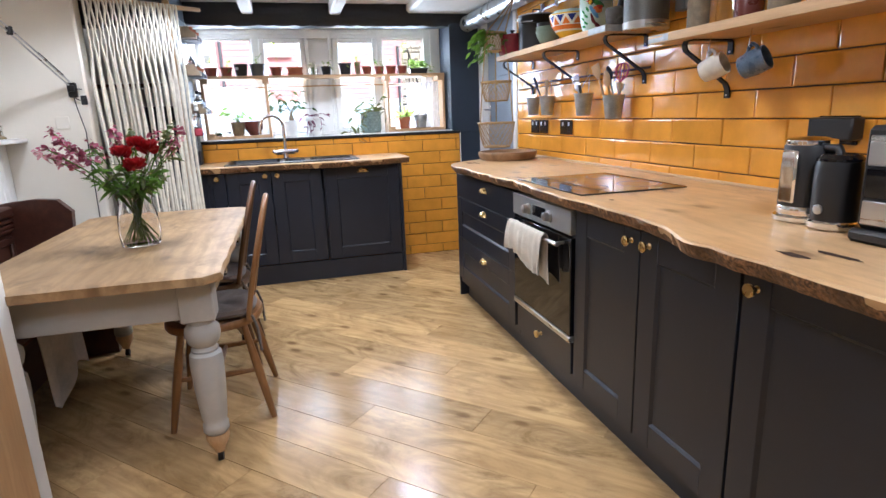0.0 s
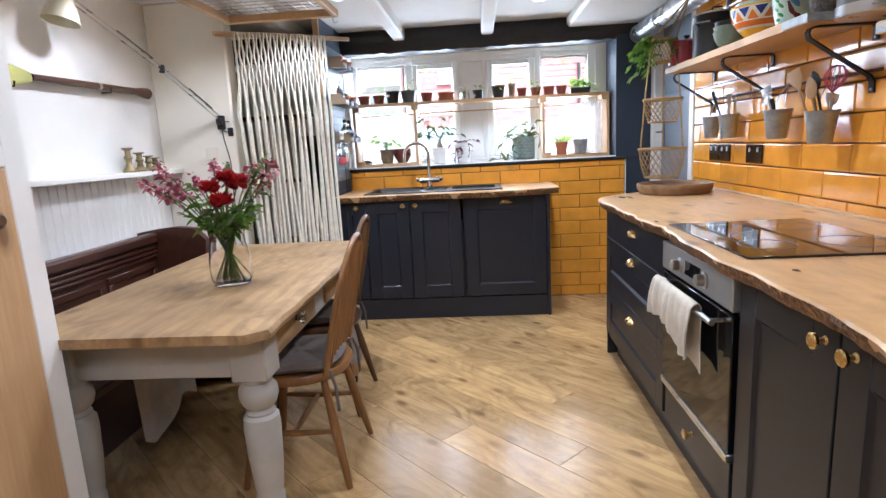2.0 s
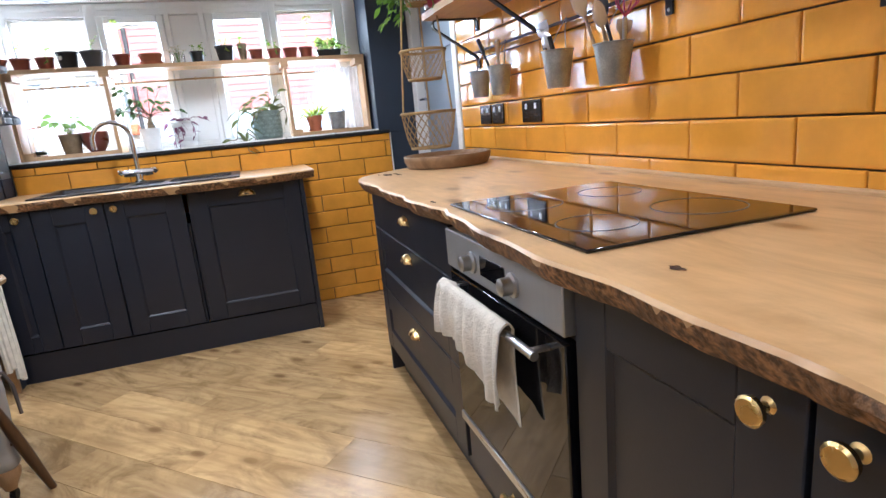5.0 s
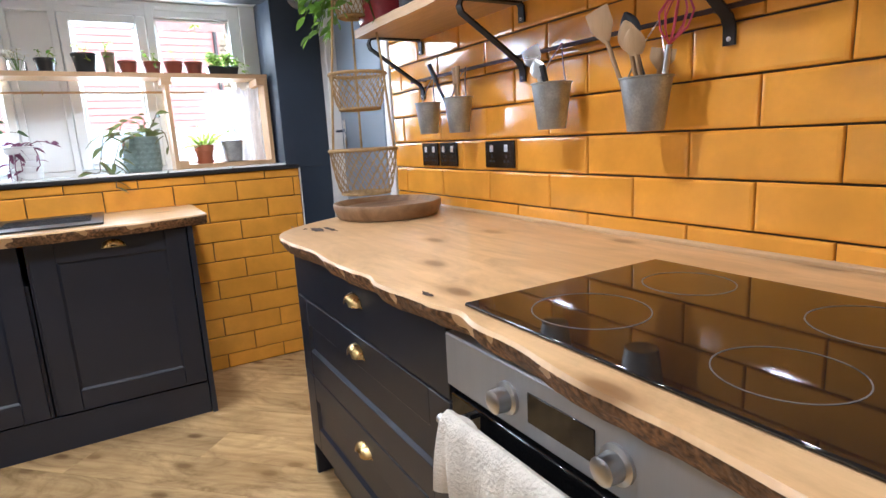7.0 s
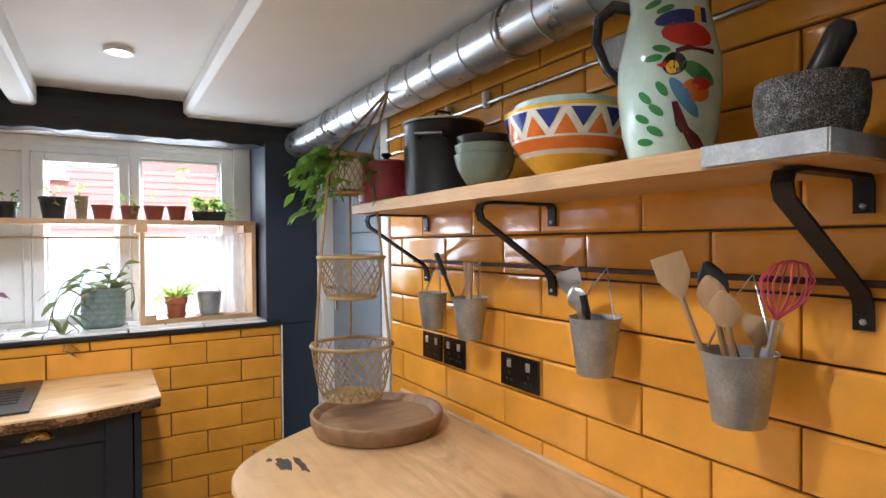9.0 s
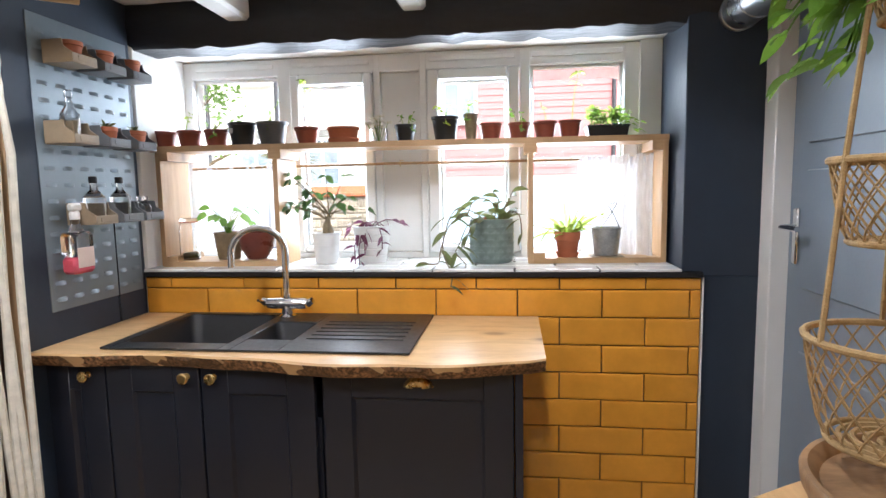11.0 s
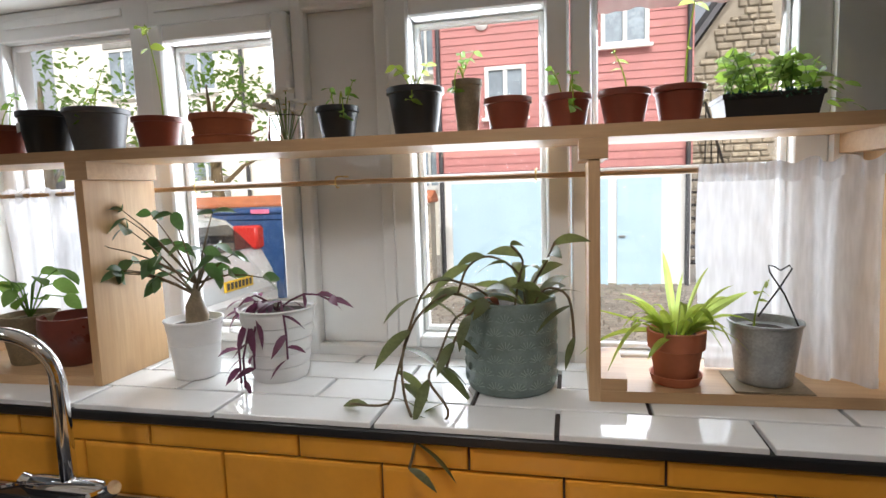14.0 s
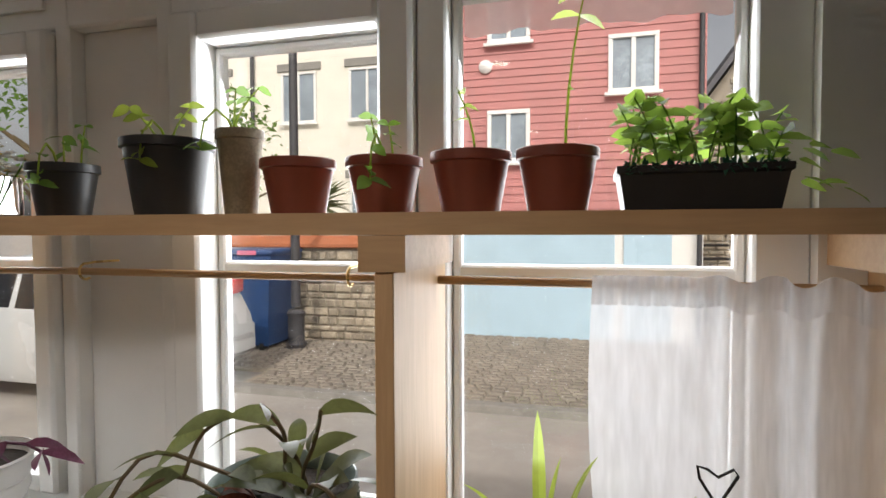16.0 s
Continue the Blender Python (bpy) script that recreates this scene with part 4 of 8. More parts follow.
M_CUSHION = plain("grey_brown_linen", (0.15, 0.125, 0.11), 0.95, var=0.2, scale=14, bmp=0.6, bscale=220, dist=0.003)
stick_chair(M_ELM, True, (-0.375, 2.46, 0), -90, "golden elm stick-back chair with a tied grey cushion")
stick_chair(M_DARKELM, True, (-0.455, 3.02, 0), -90, "dark elm stick-back chair with a tied grey cushion")

# ---- window shelf, pots and plants ----
M_LEAF = plain("green_leaf", (0.09, 0.17, 0.035), 0.45, var=0.3, scale=20, bmp=0.1)
M_LEAFD = plain("dark_green_leaf", (0.055, 0.105, 0.045), 0.35, var=0.3, scale=20, bmp=0.1)
M_LIME = plain("lime_leaf", (0.22, 0.32, 0.05), 0.45, var=0.25, scale=20, bmp=0.1)
M_PURPLE = plain("purple_leaf", (0.12, 0.035, 0.07), 0.45, var=0.5, scale=30, bmp=0.1)
M_OLIVE = plain("olive_leaf", (0.10, 0.12, 0.055), 0.45, var=0.4, scale=18, bmp=0.1)


def backlit(m, col, share):
    """Lets light through a thin leaf."""
    t = m.node_tree
    p, tl, mx = t.nodes["Principled BSDF"], t.nodes.new("ShaderNodeBsdfTranslucent"), t.nodes.new("ShaderNodeMixShader")
    tl.inputs[0].default_value = (*col, 1)
    mx.inputs[0].default_value = share
    t.links.new(p.outputs[0], mx.inputs[1])
    t.links.new(tl.outputs[0], mx.inputs[2])
    t.links.new(mx.outputs[0], t.nodes["Material Output"].inputs[0])


M_BLUSHLEAF = plain("rusty_pink_leaf", (0.34, 0.11, 0.07), 0.45, var=0.35, scale=24, bmp=0.1)
backlit(M_BLUSHLEAF, (0.55, 0.16, 0.10), 0.35)
backlit(M_LEAF, (0.22, 0.40, 0.05), 0.35)
backlit(M_LEAFD, (0.10, 0.20, 0.04), 0.25)
backlit(M_LIME, (0.45, 0.55, 0.08), 0.4)
backlit(M_OLIVE, (0.22, 0.24, 0.07), 0.3)
backlit(M_PURPLE, (0.30, 0.07, 0.16), 0.3)
M_STEM = plain("brown_stem", (0.13, 0.09, 0.04), 0.7, var=0.2, scale=30)
M_SOIL = plain("potting_soil", (0.035, 0.022, 0.014), 0.95, var=0.4, scale=60, bmp=1.0, bscale=120, dist=0.006)
M_REDPOT = plain("brown_red_plastic", (0.24, 0.055, 0.03), 0.4, var=0.1, scale=20)
M_BLACKPOT = plain("black_plastic_pot", (0.02, 0.02, 0.02), 0.4, var=0.15, scale=20)
M_GREYPOT = plain("grey_plastic_pot", (0.10, 0.105, 0.11), 0.4, var=0.15, scale=20)
M_WHITEPOT = plain("white_enamel_pot", (0.75, 0.75, 0.73), 0.35, var=0.05, scale=20)
M_TEAL = plain("sage_glazed_stoneware", (0.19, 0.25, 0.23), 0.4, var=0.25, scale=25, bmp=0.3, bscale=40)
M_BROWNPOT = plain("oxblood_glaze", (0.14, 0.035, 0.025), 0.3, var=0.15, scale=20)
M_TANPOT = plain("tan_stoneware", (0.26, 0.20, 0.12), 0.6, var=0.3, scale=30, bmp=0.4)
M_CLEAR = glass("clear_jar_glass", (1, 1, 1), 0.0, False)
for mm, tr in ((M_LEAF, 0.25), (M_LIME, 0.3)):
    pb = mm.node_tree.nodes["Principled BSDF"]
    pb.inputs["Transmission Weight"].default_value = tr
    pb.inputs["IOR"].default_value = 1.1


def shelf_y(x):
    return 4.876 + 0.055 * x


# pine shelf box along the sill: end bays have bottoms
sh = thing("window_plant_shelf", "home-made pine box shelf standing on the window sill", "shelf", (0.36, 4.93, 1.086))
SD = 0.20


def slab_x(a, b, z0, z1, y0=0.0, d=SD):
    ring = lambda x: [(x, shelf_y(x) + y0, z0), (x, shelf_y(x) + y0 + d, z0), (x, shelf_y(x) + y0 + d, z1), (x, shelf_y(x) + y0, z1)]
    return G().loft([ring(a), ring(b)])


part("top_board", slab_x(-0.64, 1.380, 1.548, 1.570), M_PINEX, sh)
for x0 in (-0.620, -0.142, 0.857, 1.358):
    yy = shelf_y(x0)
    top = 1.5115 if -0.3 < x0 < 1.0 else 1.5475
    part("upright", G().box(x0, x0 + 0.020, yy + 0.001, yy + SD, 1.086, top, 0.001), M_PINEZ, sh)
for a, b in ((-0.600, -0.142), (0.877, 1.358)):
    part("bottom_board", slab_x(a, b, 1.086, 1.106), M_PINEX, sh)
    part("front_lip", slab_x(a, a + 0.045, 1.106, 1.128, 0.002, SD - 0.004), M_PINEX, sh)
for b0, b1 in ((-0.599, -0.566), (-0.156, -0.106), (0.842, 0.890), (1.318, 1.357)):
    part("corner_block", slab_x(b0, b1, 1.512, 1.5475, -0.003, SD - 0.01), M_PINEX, sh)
# curtain rod and hooks
rod = thing("cafe_curtain_rod", "thin bamboo cafe curtain rod across the window", "curtain rod", (0.4, 5.03, 1.49))
part("rod", G().tube([(-0.60, 5.075, 1.487), (-0.15, 5.08, 1.489), (0.3, 5.085, 1.492), (0.8, 5.09, 1.490), (1.354, 5.0885, 1.488)], 0.0055, 8), M_PINEX, rod)
for hx in (-0.02, 0.33, 0.76):
    part("hook", G().tube([(hx, 5.145, 1.505), (hx, 5.10, 1.505)] + arc((hx, 5.085, 1.492), 0.012, 80, 300, 8, "yz"), 0.002, 6), M_BRASS, rod)

# voile curtains
mv, n_, l_, p_ = shader("white_voile")
tr_, df_, tl_, mx_, mx2_ = (n_.new("ShaderNodeBsdfTransparent"), n_.new("ShaderNodeBsdfDiffuse"), n_.new("ShaderNodeBsdfTranslucent"), n_.new("ShaderNodeMixShader"), n_.new("ShaderNodeMixShader"))
cloud = ramp(n_, l_, noise_node(n_, l_, coords(n_, l_, (1, 1, 0.3)), 25, 3), [(0.3, (0.74, 0.74, 0.76)), (0.7, (0.83, 0.83, 0.84))])
l_.new(cloud, df_.inputs[0])
l_.new(cloud, tl_.inputs[0])
weave = noise_node(n_, l_, coords(n_, l_, (1, 1, 0.15)), 90, 2)
l_.new(ramp(n_, l_, weave, [(0.3, 0.62), (0.7, 0.78)]), mx2_.inputs[0])
mx_.inputs[0].default_value = 0.36
l_.new(df_.outputs[0], mx_.inputs[1])
l_.new(tl_.outputs[0], mx_.inputs[2])
l_.new(tr_.outputs[0], mx2_.inputs[1])
l_.new(mx_.outputs[0], mx2_.inputs[2])
l_.new(mx2_.outputs[0], n_["Material Output"].inputs[0])
n_.remove(p_)


def voile(name, x0, x1, folds, zb, seed, flat, label):
    """A gathered sheer curtain: one flat end, the rest in soft folds, with a stitched heading."""
    random.seed(seed)
    ph = [rnd(0, 6.28) for _ in range(5)]

    def fn(u, v, push=0.0):
        x = x0 + (x1 - x0) * u
        f = min(1.0, max(0.06, (u - flat) * 3.5))
        amp = 0.013 * f * (0.35 + 0.65 * min(1, v * 2.5))
        y = 5.078 - 0.080 * f * f * u * u * (1 if seed == 1 else 0) + amp * math.sin(u * folds + ph[0] + 0.8 * math.sin(v * 2.2 + ph[3])) + 0.004 * f * math.sin(u * folds * 2.7 + ph[1] + v)
        z = 1.500 - (1.500 - zb) * v + 0.006 * f * math.sin(u * folds * 1.5 + ph[4]) * (1 - v)
        return (x + 0.02 * math.sin(v * 2.4 + ph[2]) * (1 - u) * v, y - push, z)
    c = thing("voile_curtain", label, "curtain", (x0, 5.09, zb), "window voiles")
    part("cloth", G().sheet(fn, 110, 30), mv, c, smooth=180)
    part("heading", G().sheet(lambda u, v: fn(u, v * 0.085, 0.003 + 0.003 * math.sin(u * folds * 4)), 150, 3), mv, c, "doubled gathered heading", smooth=180)
    part("hem", G().sheet(lambda u, v: fn(u, 0.955 + v * 0.045, 0.002), 110, 2), mv, c, smooth=180)


voile("voile", 1.064, 1.335, 24, 1.108, 1, 0.35, "sheer white voile cafe curtain drawn to one side")
voile("voile", -0.585, -0.20, 26, 1.14, 2, -0.5, "sheer white voile cafe curtain in the window bay")


def pot_shape(r, h, lip=0.008, taper=0.75):
    t = 0.003
    return [(r * taper * 0.9, 0.0), (r * taper, 0.002), (r * 0.97, h - lip * 1.6), (r * 1.0, h - lip * 1.5), (r * 1.05, h - lip * 1.4), (r * 1.05, h - 0.001), (r * 1.03, h), (r - t, h - 0.002), (r * 0.93, h - 0.018)]


def sprout(parent, at, kind, seed, scale=1.0):
    """A seedling: thin stems with a few leaves, some drooping over the rim."""
    random.seed(seed)
    lf = G()
    for s in range({"few": 3, "one": 1, "many": 7, "tall": 1}[kind]):
        a, lean = rnd(0, 6.28), rnd(0.2, 0.9)
        droop = kind == "few" and s == 0
        hgt = {"few": rnd(0.05, 0.09), "one": rnd(0.07, 0.09), "many": rnd(0.03, 0.07), "tall": 0.20}[kind] * scale
        if kind == "tall":
            lean = 0.12
        p0 = Vector(at) + Vector((rnd(-0.015, 0.015), rnd(-0.015, 0.015), 0)) * (2.2 if kind == "many" else 1)
        pts = []
        if droop:
            a = rnd(-1.9, -0.7)
            for k in range(6):
                f = k / 5
                pts.append(p0 + Vector((math.cos(a) * 0.075 * min(1, f * 1.5), math.sin(a) * 0.062 * min(1, f * 1.5), 0.035 * math.sin(min(1, f * 1.4) * 3.0) - 0.05 * max(0, f - 0.55))))
        else:
            for k in range(6):
                f = k / 5
                pts.append(p0 + Vector((math.cos(a) * lean * hgt * f * f, math.sin(a) * lean * 0.6 * hgt * f * f, hgt * f)))
        part("stem", G().tube(pts, [0.0019 - 0.0002 * k for k in range(6)], 5), M_LIME, parent)
        for k in ((3, 4, 5) if kind != "tall" else (2, 4, 5, 5, 5)):
            for q in ((0, 1) if k > 3 else (0,)):
                b = a + k * 2.4 + q * 2.8 + rnd(-0.4, 0.4)
                ln = rnd(0.015, 0.026) * scale * (1.5 if kind == "tall" and k > 3 else 1)
                lf.leaf(pts[k], (math.cos(b), math.sin(b), rnd(-0.2, 0.7)), ln, ln * rnd(0.5, 0.72), 0.4, 4)
    part("leaves", lf, M_LIME if kind in ("one", "tall") or seed % 2 else M_LEAF, parent)


def shelf_pot(name, label, material, x, r, h, plant=None, seed=1, taper=0.75):
    x = 0.366 + 1.078 * (x - 0.396)
    r, h = r * 1.05, h * 1.05
    y, z = shelf_y(x) + 0.125, 1.5702
    t = thing(name, label, "plant pot", (x, y, z), "pots on the window shelf")
    pr = part("pot", G().lathe(pot_shape(r, h, 0.008, taper), 28, (x, y, z)), material, t)
    part("soil", G().lathe([(0.001, h - 0.014), (r * 0.55, h - 0.012), (r * 0.94, h - 0.016)], 18, (x, y, z), cap=False), M_SOIL, t)
    if plant:
        sprout(t, (x, y, z + h - 0.014), plant, seed)
    return t


shelf_pot("plastic_pot", "empty red-brown plastic pot on the window shelf", M_REDPOT, -0.548, 0.047, 0.066)
shelf_pot("plastic_pot", "red-brown plastic pot on the window shelf", M_REDPOT, -0.445, 0.047, 0.068, "one", 31)
shelf_pot("plastic_pot", "red-brown plastic pot with a thin seedling", M_REDPOT, -0.338, 0.046, 0.069, "few", 32)
LABELLED = shelf_pot("plastic_pot", "black plastic pot with a white label", M_BLACKPOT, -0.236, 0.053, 0.093)
shelf_pot("plastic_pot", "grey plastic pot with a trailing seedling", M_GREYPOT, -0.118, 0.060, 0.093, "few", 34)
shelf_pot("plastic_pot", "red-brown plastic pot with a lime green seedling", M_REDPOT, 0.018, 0.047, 0.069, "tall", 35)
tp7 = shelf_pot("terracotta_bowl", "wide terracotta bowl stacked on its saucer", M_TERRA, 0.158, 0.060, 0.066, None, 1, 0.82)
part("saucer", G().lathe([(0.05, 0.001), (0.058, 0.003), (0.062, 0.020), (0.064, 0.021), (0.064, 0.024), (0.060, 0.026)], 28, (0.110, shelf_y(0.110) + 0.125, 1.5702)), M_TERRA, tp7)
shelf_pot("plastic_pot", "small black plastic pot with a drooping seedling", M_BLACKPOT, 0.396, 0.040, 0.069, "few", 36)
shelf_pot("plastic_pot", "large black plastic pot with pea shoots", M_BLACKPOT, 0.547, 0.052, 0.094, "few", 37)
shelf_pot("stoneware_beaker", "tall tan stoneware beaker with a shoot", M_TANPOT, 0.643, 0.027, 0.103, "few", 38, 0.7)
shelf_pot("plastic_pot", "red-brown plastic pot on the window shelf", M_REDPOT, 0.716, 0.042, 0.066)
shelf_pot("plastic_pot", "red-brown plastic pot with a small shoot", M_REDPOT, 0.819, 0.042, 0.065, "few", 40)
shelf_pot("plastic_pot", "red-brown plastic pot with a lime green shoot", M_REDPOT, 0.916, 0.043, 0.068, "one", 41)
shelf_pot("plastic_pot", "red-brown plastic pot with a tall bean seedling", M_REDPOT, 1.007, 0.042, 0.069, "tall", 43)
# label on the black pot
lx_ = 0.366 + 1.078 * (-0.236 - 0.396)
ly_ = shelf_y(lx_) + 0.125
part("label", G().sheet(lambda u, v: (lx_ + 0.0560 * math.sin(-0.75 + 0.5 * u), ly_ - 0.0560 * math.cos(-0.75 + 0.5 * u), 1.5702 + 0.072 - 0.020 * v), 6, 1, 0.0006), plain("paper_label", (0.75, 0.75, 0.73), 0.7), LABELLED, "small white paper label")
# daisies in a jar
dj = thing("daisy_jar", "small glass jar of white daisies on the window shelf", "flowers", (0.260, 5.001, 1.5702))
part("jar", G().lathe([(0.034, 0), (0.037, 0.004), (0.037, 0.052), (0.034, 0.058), (0.031, 0.056), (0.034, 0.006)], 20, (0.260, 5.001, 1.5702)), M_CLEAR, dj, "clear glass jar")
M_PETAL = plain("white_petal", (0.82, 0.80, 0.72), 0.7, var=0.08, bmp=0)
M_YELLOW = plain("yellow_flower_heart", (0.6, 0.42, 0.05), 0.8, var=0.2)
random.seed(8)
st, pt, ht = G(), G(), G()
for k in range(15):
    a, q = rnd(0, 6.28), rnd(0.010, 0.050)
    c = Vector((0.260 + math.cos(a) * q, 5.001 + math.sin(a) * q * 0.7, 1.5702 + rnd(0.060, 0.112)))
    st.tube([(0.260, 5.001, 1.57), tuple(c)], 0.0012, 5)
    for i in range(12):
        b = i * math.pi / 6
        pt.leaf(c, (math.cos(b), math.sin(b), rnd(0.0, 0.6)), 0.023, 0.009, 0.1, 2)
    ht.lathe([(0.0005, 0.004), (0.004, 0.003), (0.005, 0.0)], 8, tuple(c))
part("stem", st, M_LEAF, dj)
part("petals", pt, M_PETAL, dj)
part("hearts", ht, M_YELLOW, dj)
# trough of seedlings
tx, ty = 1.168, shelf_y(1.14) + 0.125
tr = thing("seedling_trough", "black plastic trough full of green pea seedlings", "planter", (tx, ty, 1.5702))
part("trough", G().loft([[(tx - a, ty - b, z), (tx + a, ty - b, z), (tx + a, ty + b, z), (tx - a, ty + b, z)] for a, b, z in ((0.072, 0.042, 1.5702), (0.078, 0.048, 1.608), (0.081, 0.051, 1.610), (0.081, 0.051, 1.617), (0.075, 0.046, 1.617), (0.074, 0.045, 1.606))]), M_BLACKPOT, tr)
random.seed(15)
M_LINER = plain("dark_green_plastic", (0.02, 0.11, 0.06), 0.5, var=0.3)
for sy in (-0.047, 0.047):
    lin = G()
    for k in range(120):
        lin.leaf((tx + rnd(-0.078, 0.078), ty + sy, 1.615), (rnd(-0.6, 0.6), 0.4 if sy > 0 else -0.4, rnd(-0.6, 0.9)), rnd(0.006, 0.013), 0.005, 0.1, 2)
    part("torn_liner", lin, M_LINER, tr, "torn dark green plastic liner")
M_PEA = plain("pea_leaf_green", (0.11, 0.19, 0.045), 0.5, var=0.25, scale=30, bmp=0.1)
backlit(M_PEA, (0.42, 0.62, 0.10), 0.45)
random.seed(14)
st, lf = G(), G()
for k in range(34):
    p0 = Vector((tx + rnd(-0.075, 0.075), ty + rnd(-0.04, 0.04), 1.606))
    hgt = rnd(0.035, 0.085)
    a = rnd(0, 6.28)
    pts = [p0 + Vector((math.cos(a) * 0.3 * hgt * f * f, math.sin(a) * 0.3 * hgt * f * f, hgt * f)) for f in (0, 0.3, 0.6, 0.85, 1)]
    part("stem", G().tube(pts, 0.0011, 4), M_LEAF, tr)
    for j in range(2, 5):
        for sgn in (0, 1):
            b = a + j * 1.9 + sgn * math.pi
            lf.leaf(pts[j], (math.cos(b), math.sin(b), rnd(0.0, 0.5)), rnd(0.018, 0.028), rnd(0.014, 0.021), 0.3, 3)
for k in range(9):
    b = rnd(-0.4, 0.4)
    lf.leaf((tx + 0.09 + rnd(0, 0.045), ty + rnd(-0.03, 0.02), 1.608 + rnd(-0.02, 0.04)), (math.cos(b), math.sin(b), rnd(-0.6, 0.4)), 0.026, 0.018, 0.3, 3)
part("leaves", lf, M_PEA, tr)

# ---- plants on the sill ----
ZS = 1.0862


def sill_thing(name, label, x, y, z=ZS, cat="pot plant"):
    return thing(name, label, cat, (x, y, z), "plants on the window sill")


def soil(t, x, y, z, r):
    part("soil", G().lathe([(0.001, 0.002), (r * 0.6, 0.0), (r, -0.003)], 18, (x, y, z), cap=False), M_SOIL, t)


# ginseng ficus in a white pot
x, y = 0.034, 4.965
t = sill_thing("bonsai_ficus", "small ficus bonsai with swollen trunk in a white metal pot", x, y)
part("pot", G().lathe([(0.042, 0), (0.045, 0.002), (0.052, 0.072), (0.053, 0.074), (0.052, 0.077), (0.0585, 0.120), (0.061, 0.122), (0.061, 0.126), (0.057, 0.126), (0.054, 0.112)], 32, (x, y, ZS)), M_WHITEPOT, t)
soil(t, x, y, ZS + 0.114, 0.054)
tr0 = [Vector((x + 0.006, y, ZS + 0.11)), Vector((x + 0.010, y, ZS + 0.13)), Vector((x + 0.006, y, ZS + 0.155)), Vector((x + 0.010, y, ZS + 0.175)), Vector((x + 0.014, y, ZS + 0.20))]
part("trunk", G().tube(tr0, [0.022, 0.024, 0.019, 0.011, 0.006], 12), M_TANPOT, t)
random.seed(6)
st, lf = G(), G()
for k in range(16):
    a = k * 2.4 + rnd(-0.3, 0.3)
    reach, rise = rnd(0.07, 0.19), rnd(0.05, 0.24)
    if k % 3 == 0:
        a, reach, rise = math.pi + rnd(-0.4, 0.4), 0.15, rnd(0.10, 0.24)
    wx, wy = math.cos(a), 0.45 * math.sin(a) - 0.15
    b0 = tr0[3] if k % 2 else tr0[4]
    pts = [b0 + Vector((wx * reach * f, wy * reach * f, rise * f - 0.05 * f * f)) for f in (0, 0.25, 0.5, 0.75, 1)]
    part("branch", G().tube(pts, [0.003, 0.0025, 0.002, 0.0016, 0.001], 5), M_STEM, t)
    for j in (2, 4):
        for q in range(2):
            b = a + (1.1 if q else -1.1) + rnd(-0.4, 0.4)
            ln = rnd(0.034, 0.050)
            lf.leaf(pts[j], (math.cos(b), math.sin(b) * 0.7, rnd(-0.6, 0.4)), ln, ln * 0.6, 0.35, 5, 0.2, 1.5)
part("leaves", lf, M_LEAFD, t)

# tradescantia in a ringed white pot
x, y = 0.222, 4.985
t = sill_thing("tradescantia", "purple striped tradescantia in a ringed white pot", x, y)
prof = [(0.055, 0)]
for k in range(5):
    z0 = 0.004 + k * 0.028
    prof += [(0.056 + k * 0.004, z0), (0.0605 + k * 0.004, z0 + 0.012), (0.0595 + k * 0.004, z0 + 0.025), (0.056 + k * 0.004, z0 + 0.027)]
prof += [(0.080, 0.147), (0.082, 0.150), (0.078, 0.152), (0.074, 0.135)]
part("pot", G().lathe(prof, 36, (x, y, ZS)), M_WHITEPOT, t)
soil(t, x, y, ZS + 0.138, 0.073)
random.seed(9)
st, lf = G(), G()
for a, ln, drop in ((3.9, 0.06, 0.17), (4.6, 0.06, 0.12), (0.2, 0.09, 0.0), (5.4, 0.075, 0.10), (3.2, 0.07, 0.03), (4.3, 0.065, 0.19)):
    p0 = Vector((x, y, ZS + 0.14))
    pts = []
    for k in range(7):
        f = k / 6
        pts.append(p0 + Vector((math.cos(a) * (ln + 0.02) * min(1, f * 1.6), math.sin(a) * (ln + 0.025) * min(1, f * 1.6), 0.035 * math.sin(min(1, f * 1.6) * math.pi * 0.8) - drop * max(0, f - 0.3) / 0.7)))
    part("stem", G().tube(pts, 0.0022, 5), M_PURPLE, t)
    for k in range(1, 7):
        b = a + (0.9 if k % 2 else -0.9) + rnd(-0.5, 0.5)
        q = rnd(0.04, 0.062)
        lf.leaf(pts[k], (math.cos(b), math.sin(b) * 0.8, rnd(-0.5, 0.4)), q, q * 0.33, 0.5, 4)
part("leaves", lf, M_PURPLE, t)

# embossed sage pot with trailing orchid cactus
x, y = 0.712, 4.995
t = sill_thing("trailing_houseplant", "trailing long-leaved houseplant in an embossed sage green pot", x, y)
body = part("pot", G().lathe([(0.078, 0), (0.082, 0.003), (0.087, 0.02), (0.088, 0.15), (0.086, 0.166), (0.087, 0.172), (0.084, 0.174), (0.081, 0.168), (0.079, 0.150)], 40, (x, y, ZS)), M_TEAL, t)
g = G()
for row in range(6):
    for k in range(14):
        a = (k + 0.5 * (row % 2)) * 2 * math.pi / 14
        c = Vector((x, y, ZS + 0.016 + row * 0.025))
        for q in range(7):
            f = radians(15 + q * 25)
            r0, r1 = 0.004, 0.017
            p = []
            for r in (r0, r1):
                aa = a + r * math.cos(f) / 0.088
                p.append((x + 0.0885 * math.cos(aa), y + 0.0885 * math.sin(aa), c.z + r * math.sin(f)))
            g.tube(p, [0.0006, 0.0013], 4)
part("embossed_relief", g, plain("pale_sage_relief", (0.30, 0.38, 0.35), 0.4), body, "raised pale fan pattern")
